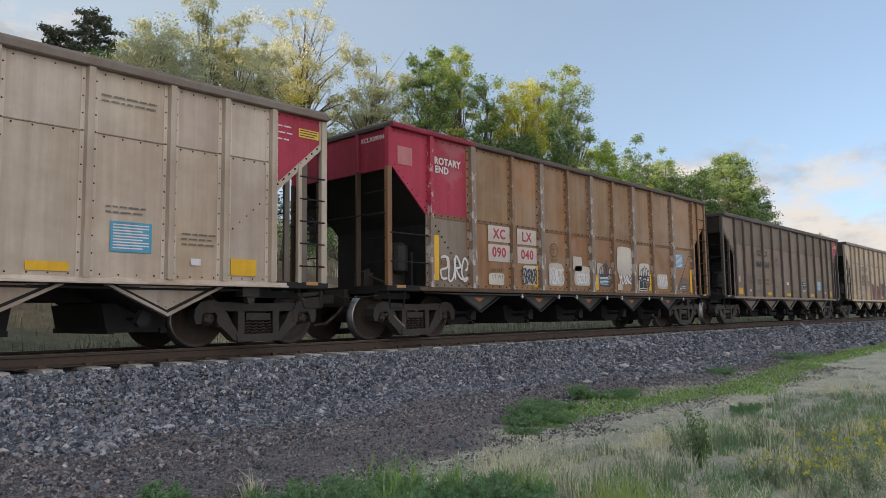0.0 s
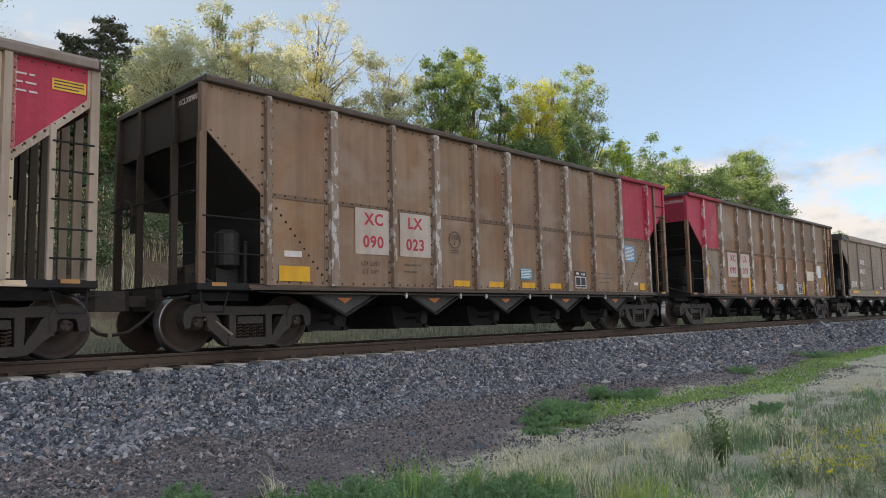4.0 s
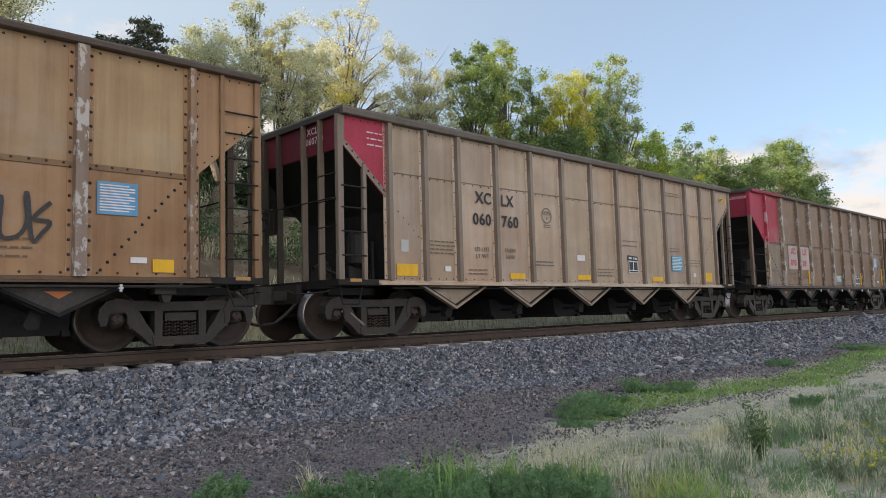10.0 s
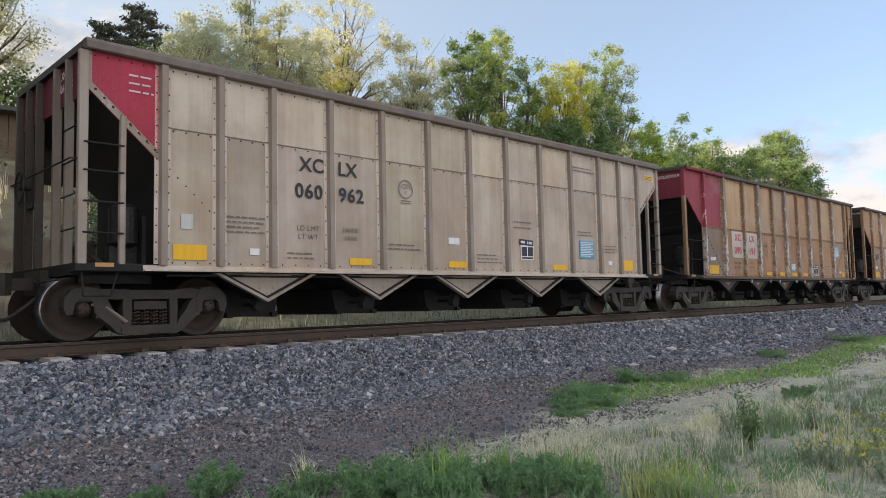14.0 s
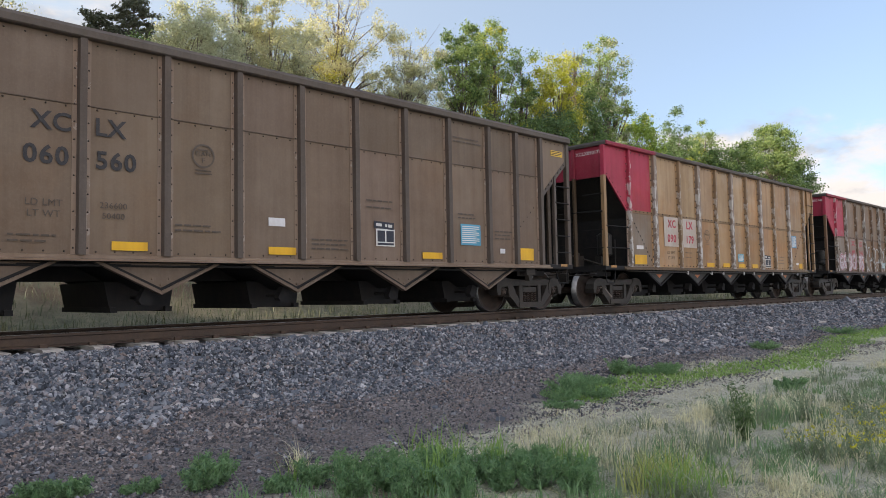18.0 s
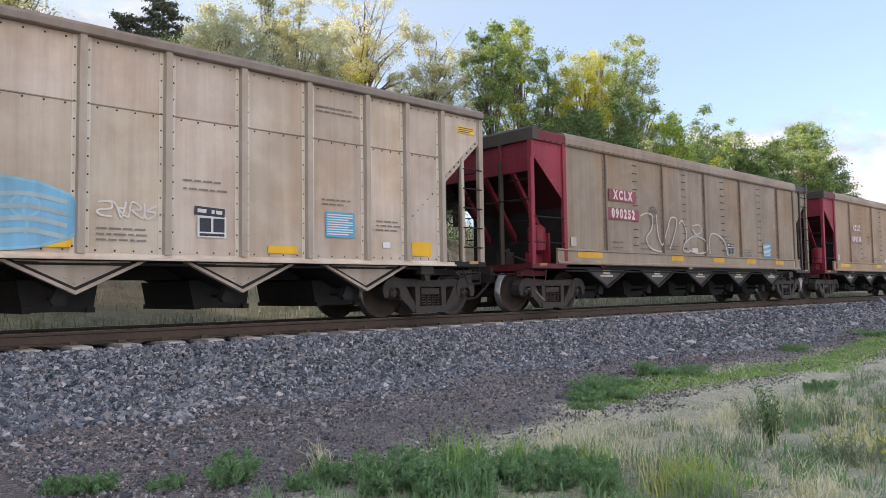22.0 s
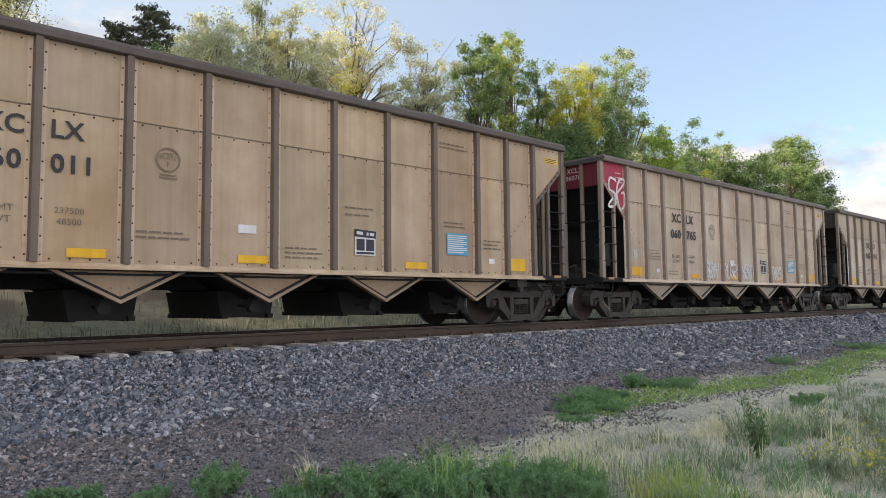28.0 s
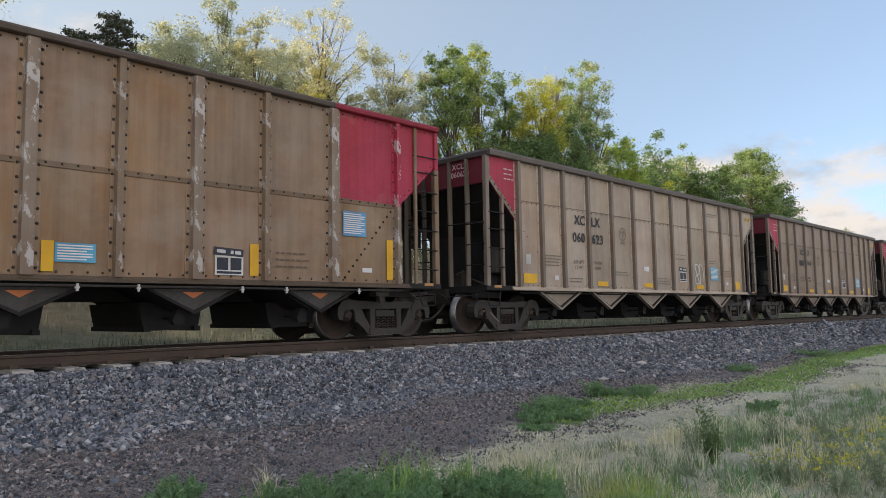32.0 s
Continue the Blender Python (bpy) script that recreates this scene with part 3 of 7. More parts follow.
def spring_mesh():
    sh = Shape()
    k, turns, n = 4, 5, 40
    pts = [(0.058 * math.cos(6.2832 * turns * i / n), 0.058 * math.sin(6.2832 * turns * i / n), 0.24 * i / n) for i in range(n + 1)]
    sh.pipe(pts, 0.015, k)
    return sh.mesh("spring", WHEEL, smooth=True)


def bolster_mesh():
    sh = Shape()
    sh.prism([(-0.22, -0.0), (0.22, -0.0), (0.22, 0.10), (0.14, 0.2), (-0.14, 0.2), (-0.22, 0.10)], "y", -0.95, 0.95)
    for s in (-1, 1):
        sh.box(-0.23, 0.23, s * 1.06 - 0.1, s * 1.06 + 0.1, -0.03, 0.085)
    sh.rod((0, 0, 0.2), (0, 0, 0.30), 0.2, 12)
    for s in (-0.45, 0.45):         # brake beams
        sh.box(s - 0.04, s + 0.04, -0.85, 0.85, -0.12, -0.04)
    return sh.mesh("truck", CAST)


def strut_mesh():
    """Slanting brake rod, bare and pale, at the leading side of the frame."""
    return Shape().rod((-0.62, -1.16, 0.02), (-0.34, -1.18, -0.20), 0.026, 8).rod((-0.80, -1.15, 0.05), (-0.62, -1.16, 0.02), 0.02, 6).mesh("brake_rod", shared("rodm", lambda: steel_material("bare_brake_rod", (0.20, 0.17, 0.15), (0.12, 0.08, 0.06), 0.6, 0.2)))


WHEELS = []


def add_truck(car, x, lead):
    truck = part("truck", shared("bolster", bolster_mesh), car, at=pose(x, 0, 0.457))
    for s in (-1, 1):
        part("side_frame", shared("side_frame", side_frame_mesh), truck, at=pose(0, s * 1.07, 0) )
        for d in (-0.195, -0.065, 0.065, 0.195) if s < 0 else ():
            part("spring", shared("spring", spring_mesh), truck, at=pose(d, s * 1.10, -0.25))
    if lead:
        part("brake_rod", shared("strut", strut_mesh), truck)
    for d in (-0.889, 0.889):
        part("axle", shared("axle", lambda: Shape().rod((0, -0.7, 0), (0, 0.7, 0), 0.085, 14).mesh("axle", WHEEL, smooth=True)), truck, at=pose(d, 0, 0))
        for s in (-1, 1):
            w = part("wheel", shared("wheel", wheel_mesh), truck, at=pose(d, s * 0.715, 0, 0, 0, 0 if s < 0 else 180))
            WHEELS.append((d, s, w))
    return truck


def hopper_mesh():
    """One dark discharge hopper: a wedge across the car over its pair of doors."""
    return Shape().prism([(-0.80, 0.96), (-0.06, 0.56), (0.06, 0.56), (0.80, 0.96)], "y", -1.39, 1.42).mesh("hopper", BLACK)


def chute_mesh():
    return Shape().prism([(-0.52, 0.70), (-0.44, 0.31), (-0.40, 0.27), (0.38, 0.27), (0.44, 0.31), (0.50, 0.70)], "y", -0.72, 1.25).mesh("chute", BLACK)


def door_rail_mesh():
    return Shape().box(-0.05, 0.05, -0.80, 1.30, 0.255, 0.33).mesh("door_rail", BLACK)


def hopper_latch_mesh():
    sh = Shape().prism([(-0.16, 0.60), (-0.24, 0.42), (-0.20, 0.36), (-0.06, 0.36), (-0.02, 0.60)], "y", -1.26, -1.12)
    return sh.rod((-0.12, -1.19, 0.46), (-0.12, 0.5, 0.46), 0.03, 6).mesh("latch", BLACK)


def gate_mesh(kind):
    """The V-shaped sheet between two hoppers, with its folded edges."""
    sh = Shape()
    w, z0, z1 = (0.80, 0.55, 0.94) if kind != "B" else (0.66, 0.56, 0.88)
    sh.slot = 0
    sh.prism([(-w, z1), (0, z0), (w, z1)], "y", -1.42, -1.40)
    for s in (-1, 1):
        e = [(s * w, z1), (0, z0), (0, z0 - 0.05), (s * (w + 0.09), z1)]
        sh.slot = 1
        sh.prism(e[::-s], "y", -1.47, -1.36)
    if kind == "A":
        sh.box(-0.42, 0.42, -1.455, -1.41, 0.895, 0.925)
        sh.slot = 2
        for s in (-1, 1):
            e = [(s * w, z1), (0, z0), (0, z0 + 0.045), (s * (w - 0.085), z1)]
            sh.prism(e[::s], "y", -1.432, -1.41)
        sh.slot = 0
        for x, z in ((-0.12, 0.72), (0.12, 0.72), (0, 0.64)):
            sh.rivet(x, -1.42, z, 0.02)
    return sh


def end_mesh(kind):
    """Platform and end sill of the car's first end."""
    sh = Shape()
    sh.slab(-0.24, 0.92, -1.55, -1.30, 0.94, 1.05)
    sh.slab(-0.24, 0.92, 1.30, 1.55, 0.94, 1.05)
    sh.box(-0.24, 0.0, -1.3, 1.3, 0.90, 1.05)
    sh.box(0.0, 1.0, -0.9, 0.9, 0.80, 0.92)
    sh.rod((-0.14, -1.46, 0.94), (-0.12, -1.50, 0.62), 0.014)
    sh.rod((-0.12, -1.50, 0.62), (0.22, -1.50, 0.62), 0.014)
    sh.rod((0.22, -1.50, 0.62), (0.32, -1.46, 0.94), 0.014)
    return sh


def slope_mesh():
    """The black slope sheet and the end wall's lower edge."""
    sh = Shape()
    sh.prism([(-0.06, 3.42), (0.02, 3.42), (2.45, 1.0), (2.38, 0.94)], "y", -1.48, 1.48)
    return sh


def coupler_mesh():
    sh = Shape()
    sh.box(-0.75, 0.4, -0.09, 0.09, 0.73, 0.90)
    sh.prism([(-0.95, -0.16), (-0.72, -0.20), (-0.62, -0.12), (-0.62, 0.14), (-0.74, 0.19), (-0.90, 0.14), (-0.86, 0.02), (-0.97, -0.04)], "z", 0.66, 0.97)
    sh.box(-0.34, -0.2, -0.42, 0.42, 0.66, 1.0)
    sh.pipe([(-0.25, -0.35, 0.72), (-0.50, -0.36, 0.50), (-0.72, -0.32, 0.33), (-0.9, -0.2, 0.30)], 0.028, 7)
    sh.pipe([(-0.22, -1.25, 0.86), (-0.34, -1.3, 0.84), (-0.42, -0.5, 0.82), (-0.45, -0.3, 0.9)], 0.014, 5)
    return sh


def sill_profile(kind):
    if kind == "C":
        return [(-1.50, 1.04), (-1.56, 1.04), (-1.58, 1.06), (-1.58, 1.10), (-1.545, 1.12), (-1.545, 1.34), (-1.58, 1.35), (-1.58, 1.37), (-1.50, 1.40)]
    return [(-1.48, 0.95), (-1.62, 0.95), (-1.62, 0.975), (-1.565, 0.985), (-1.555, 1.03), (-1.50, 1.04), (-1.48, 1.04)]


def chord_profile(kind):
    if kind == "C":
        return [(-1.44, 3.70), (-1.575, 3.70), (-1.60, 3.74), (-1.60, 3.86), (-1.57, 3.95), (-1.50, 4.0), (-1.40, 4.01), (-1.40, 3.9)]
    z, h = (3.875, 0.15) if kind == "A" else (4.085, 0.11)
    return [(-1.44, z), (-1.61, z), (-1.63, z + 0.015), (-1.64, z + 0.65 * h), (-1.60, z + h), (-1.42, z + h), (-1.42, z + 0.04)]


def post_mesh(kind, wide, z0, z1, zs):
    """A pressed upright with its riveted flanges, at x = 0."""
    sh = Shape()
    h, d = (0.075, 1.605) if wide else (0.045, 1.60)
    sh.prism([(-h - 0.015, -1.512), (-h, -d), (h, -d), (h + 0.015, -1.512), (h, -1.50), (-h, -1.50)], "z", z0, z1)
    return sh


def flange_mesh(wide, z0, z1, zs, head=0.0185):
    """The riveted flanges on both sides of an upright, at x = 0."""
    sh = Shape()
    h, fl = (0.075, 0.16) if wide else (0.045, 0.115)
    for s in (-1, 1):
        a, b = sorted((s * (h + 0.014), s * fl))
        sh.box(a, b, -1.52, -1.50, z0, z1)
    z = z0 + 0.09
    sh.slot = 1
    while z < z1 - 0.05:
        for s in (-1, 1):
            sh.rivet(s * (h + fl + 0.014) * 0.5, -1.52, z, head, 0.8 * head)
        z += zs
    return sh


def wall_sheet(kind, x0, x1, z0, z1, seed):
    sh = Shape()
    sh.plate(x0, x1, z0, z1, -1.51, 0.008, seed)
    sh.slot = 1
    if kind == "B":
        for i in range(5):
            sh.rivet(x0 + (i + 0.9) * (x1 - x0) / 5.8, -1.512, z0 + 0.05 if z0 < 1.5 else z1 - 0.05, 0.019, 0.014)
    if kind == "A":
        n = 4
        for i in range(n):
            sh.rivet(x0 + (i + 0.8) * (x1 - x0) / (n + 0.6), -1.512, z0 + 0.045 if z0 < 1.5 else z1 - 0.05, 0.014, 0.011)
    return sh


def corner_sheet(z1, zc, xc=0.90):
    """Side sheet over the end platform, cut off along the slope."""
    sh = Shape()
    sh.prism([(-0.14, z1), (xc, z1), (xc, 2.50), (xc - 0.06, 2.50), (-0.14, zc)][::-1], "y", -1.52, -1.48)
    sh.slot = 1
    for i in range(8):
        a = (i + 0.6) / 8.4
        sh.rivet(-0.14 + a * (xc + 0.10) + 0.05, -1.52, zc - 0.02 + a * (2.50 - zc) + 0.055, 0.016)
    for i in range(6):
        sh.rivet(-0.02 + i * 0.16, -1.52, z1 - 0.05, 0.014)
    return sh


def _corner_flange(z1, zc, xc=0.90):
    """Riveted strips down the corner and along the sloping edge of the corner sheet."""
    sh = Shape()
    sh.prism([(-0.14, zc), (-0.14, zc + 0.13), (xc - 0.02, 2.60), (xc - 0.02, 2.50), (xc - 0.06, 2.50)], "y", -1.526, -1.50)
    sh.box(-0.14, -0.06, -1.528, -1.50, zc + 0.05, z1)
    sh.slot = 1
    for i in range(8):
        a = (i + 0.6) / 8.4
        sh.rivet(-0.10 + a * (xc + 0.06) + 0.02, -1.526, zc + 0.03 + a * (2.54 - zc), 0.02, 0.016)
    return sh


def ladder(car, x0, x1, zs, y=-1.56, colour=None, name="grab_iron"):
    for z in zs:
        part(name, shared(("rung", round(x1 - x0, 2)), lambda: Shape().pipe([(0, 0.05, 0), (0, 0, 0), (x1 - x0, 0, 0), (x1 - x0, 0.05, 0)], 0.013, 6).mesh(name, BLACK)), car, at=pose(x0, y, z))


def rect_mesh(w, h):
    return shared(("rect", round(w, 3), round(h, 3)), lambda: Shape().box(0, w, -0.002, 0.002, 0, h).mesh("panel", DECAL))


FACE = -1.531                      # decals lie just off the side sheets


def decal(car, name, x, z, w, h, colour, label="", y=FACE):
    return part(name, rect_mesh(w, h), car, colour, label, pose(x, y, z))


def lettering(car, words, x, z, size, colour, bold=0.0, y=FACE - 0.002, spacing=1.05, turn=0, slim=1.0):
    """Words round the middle (x, z)."""
    return part("lettering", text_mesh(words, size, DECAL, bold, spacing), car, colour, at=pose(x, y, z, 90, turn, 0) @ Matrix.Diagonal((slim, 1, 1, 1)))


def text_bars(car, x, z, w, rows, colour, step=0.075, y=FACE - 0.001, seed=0):
    """Small print that cannot be read."""
    rng = random.Random(seed)
    sh = Shape()
    for i in range(rows):
        a = 0.0
        while a < w * rng.uniform(0.75, 1.0) - 0.03:
            b = min(a + rng.uniform(0.05, 0.16), w)
            sh.box(x + a, x + b, y - 0.001, y + 0.001, z - i * step - 0.024, z - i * step)
            a = b + 0.03
    return tagged(part("small_print", sh.mesh("small_print", DECAL), car, colour), kind="stuff")


def notice(car, x, z, w, h, colour, bars, label, print_c=(0.7, 0.7, 0.7, 0.3)):
    """A coloured notice with lines of small white print."""
    p = decal(car, "notice", x, z, w, h, colour, label)
    sh = Shape()
    for i in range(bars):
        zz = h * (0.08 + 0.86 * (i + 0.5) / bars)
        sh.box(w * 0.06, w * (0.93 if i % 3 else 0.78), -0.0045, -0.0025, zz - 0.0085, zz + 0.0085)
    tagged(part("small_print", sh.mesh("small_print", DECAL), p, print_c), kind="stuff")


def stencil_box(car, x, z, w=0.42, h=0.44, seed=1.0, y=FACE):
    """A white ruled box with two dark cells, under a navy header."""
    p = decal(car, "data_plate", x, z, w, 0.74 * h, (0.60, 0.60, 0.60, seed), "white ruled data box under a navy header", y)
    navy = (0.022, 0.027, 0.045, seed)
    for a, c, d, e in ((0.07, 0.26, 0.39, 0.64), (0.54, 0.26, 0.39, 0.64), (0.07, 0.07, 0.86, 0.12)):
        part("cell", rect_mesh(round(w * d, 3), round(0.74 * h * e, 3)), p, navy, at=pose(w * a, -0.003, 0.74 * h * c))
    head = part("header", rect_mesh(round(w * 1.04, 3), round(0.30 * h, 3)), p, navy, at=pose(-0.03 + 0.02 * math.sin(40 * seed), -0.004, 0.77 * h, 0, 3, 0))
    sh = Shape()
    for a, b, c, d in ((0.10, 0.40, 0.30, 0.72), (0.58, 0.68, 0.30, 0.72), (0.74, 0.95, 0.30, 0.72)):
        sh.box(w * a, w * b, -0.0045, -0.0025, 0.30 * h * c, 0.30 * h * d)
    tagged(part("white_print", sh.mesh("white_print", DECAL), head, (0.55, 0.55, 0.55, seed)), kind="stuff")


def ring_mesh():
    sh = Shape()
    k = 28
    v = [((0.152 if j else 0.177) * math.cos(6.2832 * i / k), -0.001, (0.152 if j else 0.177) * math.sin(6.2832 * i / k)) for j in (0, 1) for i in range(k)]
    sh.add(v, [(i, (i + 1) % k, k + (i + 1) % k, k + i)[::-1] for i in range(k)])
    for z, w in ((0.085, 0.075), (-0.215, 0.12), (-0.26, 0.13)):
        sh.box(-w, w, -0.0015, 0.0005, z - 0.009, z + 0.009)
    return sh.mesh("emblem", DECAL)


def ribbon(sh, pts, r, y):
    """A flat painted stroke along points (x, z)."""
    v, f = [], []
    for i, (x, z) in enumerate(pts):
        a, b = pts[max(i - 1, 0)], pts[min(i + 1, len(pts) - 1)]
        dx, dz = b[0] - a[0], b[1] - a[1]
        d = math.hypot(dx, dz) or 1
        yi = y - 2e-5 * i           # a later stroke lies over an earlier one
        v += [(x - dz / d * r, yi, z + dx / d * r), (x + dz / d * r, yi, z - dx / d * r)]
        if i:
            f.append((2 * i - 2, 2 * i, 2 * i + 1, 2 * i - 1))
    sh.add(v, f)


def tag_strokes(seed, x0, x1, z0, z1, letters, r, loops=2.2):
    """One looping spray-can stroke that runs through all the letters."""
    rng = random.Random(seed)
    sh = Shape()
    w, cz, hz = (x1 - x0) / letters, (z0 + z1) / 2, (z1 - z0) / 2
    knots = []
    for i in range(letters):
        cx = x0 + w * (i + 0.5)
        up = rng.choice((-1, 1))
        for a, b in rng.choice((((-0.45, -0.9), (-0.35, 0.9), (0.1, 0.7), (0.3, 0.15), (-0.25, 0.0), (0.45, -0.85)),
                                ((0.4, 0.75), (-0.1, 0.95), (-0.5, 0.1), (-0.1, -0.9), (0.42, -0.55), (0.3, 0.05), (0.0, 0.0)),
                                ((-0.4, -0.9), (0.0, 0.95), (0.35, -0.9), (0.2, -0.2), (-0.2, -0.15)),
                                ((-0.4, 0.9), (-0.38, -0.8), (0.1, -0.9), (0.42, -0.2), (0.4, 0.9)),
                                ((0.4, 0.85), (-0.3, 0.8), (-0.4, 0.2), (0.35, -0.1), (0.3, -0.85), (-0.45, -0.8)))):
            knots.append((cx + a * w * 1.05 + rng.uniform(-0.06, 0.06) * w, cz + up * b * hz * rng.uniform(0.8, 1.0)))
    pts = []
    n = len(knots)
    for i in range(n - 1):
        p0, p1, p2, p3 = knots[max(i - 1, 0)], knots[i], knots[i + 1], knots[min(i + 2, n - 1)]
        for j in range(6):
            t = j / 6
            pts.append(tuple(0.5 * (2 * p1[q] + (p2[q] - p0[q]) * t + (2 * p0[q] - 5 * p1[q] + 4 * p2[q] - p3[q]) * t * t + (3 * p1[q] - p0[q] - 3 * p2[q] + p3[q]) * t**3) for q in (0, 1)))
    ribbon(sh, pts, r, FACE - 0.006 - 0.0012 * (seed % 7))
    return sh


def graffiti(car, seed, x0, x1, z0, z1, letters, r, colour, label):
    return part("graffiti", tag_strokes(seed, x0, x1, z0, z1, letters, r).mesh("graffiti", DECAL), car, colour, label)


def blob_letters(car, seed, x0, x1, z0, z1, letters, fill, line, label):
    """Swollen filled letters with a dark outline."""
    rng = random.Random(seed)
    w = (x1 - x0) / letters
    for i in range(letters):
        body, edge = Shape(), Shape()
        cx, cz = x0 + w * (i + 0.5), (z0 + z1) / 2
        k = 22
        ph = rng.uniform(0, 6.28)
        pts = []
        for j in range(k):
            u = 6.2832 * j / k
            q = 1 + 0.12 * math.sin(3 * u + ph)
            cu, su = math.cos(u), math.sin(u)
            pts.append((cx + 0.52 * w * q * math.copysign(abs(cu) ** 0.6, cu), cz + 0.5 * (z1 - z0) * q * math.copysign(abs(su) ** 0.6, su)))
        y = FACE - 0.003 - 0.0008 * i
        body.add([(a, y, c) for a, c in pts], [tuple(range(k))[::-1]][::-1])
        ribbon(edge, pts + pts[:1], 0.018, y - 0.0005)
        ribbon(edge, [(cx + 0.02 * math.sin(7 * t), cz + (t - 0.5) * 0.6 * (z1 - z0)) for t in np.linspace(0, 1, 8)], 0.02, y - 0.0005)
        ribbon(edge, [(cx + 0.16 * w * math.cos(t), cz + 0.12 * (z1 - z0) + 0.16 * (z1 - z0) * math.sin(t)) for t in np.linspace(0, 6.28, 12)], 0.016, y - 0.0006)
        if fill is None:
            tagged(part("graffiti", edge.mesh("graffiti", DECAL), car, line, label), kind="stuff")
        else:
            g = part("graffiti", body.mesh("graffiti", DECAL), car, fill, label)
            tagged(part("outline", edge.mesh("outline", DECAL), g, line), kind="stuff")


def smooth_curve(knots, closed=False, steps=6):
    """Points of a curve through the knots (x, z)."""
    n, out = len(knots), []
    at = (lambda i: knots[i % n]) if closed else (lambda i: knots[min(max(i, 0), n - 1)])
    for i in range(n if closed else n - 1):
        p0, p1, p2, p3 = at(i - 1), at(i), at(i + 1), at(i + 2)
        for j in range(steps):
            t = j / steps
            out.append(tuple(0.5 * (2 * p1[q] + (p2[q] - p0[q]) * t + (2 * p0[q] - 5 * p1[q] + 4 * p2[q] - p3[q]) * t * t + (3 * p1[q] - p0[q] - 3 * p2[q] + p3[q]) * t**3) for q in (0, 1)))
    out.append(at(0) if closed else knots[-1])
    return out


def spray(car, knots, r, colour, label, lift=0.006):
    """One free stroke of paint through the knots (x, z)."""
    sh = Shape()
    ribbon(sh, smooth_curve(knots), r, FACE - lift)
    return part("graffiti", sh.mesh("graffiti", DECAL), car, colour, label)


def splash(car, x0, x1, z0, z1, colour, label, seed, square=3.0, lift=0.003, rough=0.05, name="painted_patch"):
    """A filled, rounded, slightly uneven shape of paint."""
    rng = random.Random(seed)
    k, pts = 40, []
    ph = [rng.uniform(0, 6.28) for _ in range(4)]
    for i in range(k):
        u = 6.2832 * i / k
        c, d = math.cos(u), math.sin(u)
        q = (abs(c) ** square + abs(d) ** square) ** (-1 / square)
        q *= 1 + rough * (math.sin(3 * u + ph[0]) + 0.7 * math.sin(5 * u + ph[1]) + 0.5 * math.sin(11 * u + ph[2]))
        pts.append(((x0 + x1) / 2 + (x1 - x0) / 2 * c * q, max((z0 + z1) / 2 + (z1 - z0) / 2 * d * q, 1.045)))
    sh = Shape().add([(x, FACE - lift, z) for x, z in pts], [tuple(range(k))])
    ob = part(name, sh.mesh(name, DECAL), car, colour, label)
    return ob, pts


def crown(car, x0, x1, z0, z1, colour, label):
    """A small crown drawn in loops over a band."""
    n = 5
    spray(car, [(x0, z0), (x0 - 0.03, z0 + 0.5 * (z1 - z0)), (x0 + 0.05, z0 + 0.45 * (z1 - z0)), (x1 - 0.03, z0 + 0.5 * (z1 - z0)), (x1, z0 + 0.45 * (z1 - z0)), (x1 - 0.04, z0), (x0, z0)], 0.022, colour, label)
    for i in range(n):
        c, w = x0 + (x1 - x0) * (i + 0.5) / n, (x1 - x0) / n * 0.5
        t = z1 - abs(i - 2) * 0.09 * (z1 - z0)
        m = z0 + 0.45 * (z1 - z0)
        spray(car, [(c - w * 0.5, m), (c - w, t - 0.1), (c, t), (c + w, t - 0.1), (c + w * 0.5, m)], 0.014, colour, label, 0.0075)
    for i in range(3):
        z = z0 + (0.08 + 0.15 * i) * (z1 - z0)
        spray(car, [(x0 + 0.02, z), ((x0 + x1) / 2, z + 0.01), (x1 - 0.04, z)], 0.012, colour, label, 0.009)


BENDS = (((-0.30, -0.30), (-0.32, 0.30), (0.02, 0.34), (0.22, 0.12), (-0.02, 0.0), (0.26, -0.14), (0.04, -0.34), (-0.28, -0.30)),
         ((0.26, 0.26), (-0.04, 0.34), (-0.30, 0.14), (-0.28, -0.18), (0.02, -0.34), (0.28, -0.20), (0.10, -0.02)),
         ((0.26, 0.30), (-0.16, 0.34), (-0.28, 0.14), (0.0, 0.02), (0.28, -0.14), (0.10, -0.34), (-0.28, -0.28)),
         ((-0.30, -0.34), (-0.12, 0.20), (0.02, 0.36), (0.14, 0.18), (0.32, -0.34)),
         ((-0.32, 0.34), (-0.22, -0.20), (0.0, -0.34), (0.22, -0.18), (0.30, 0.34)))


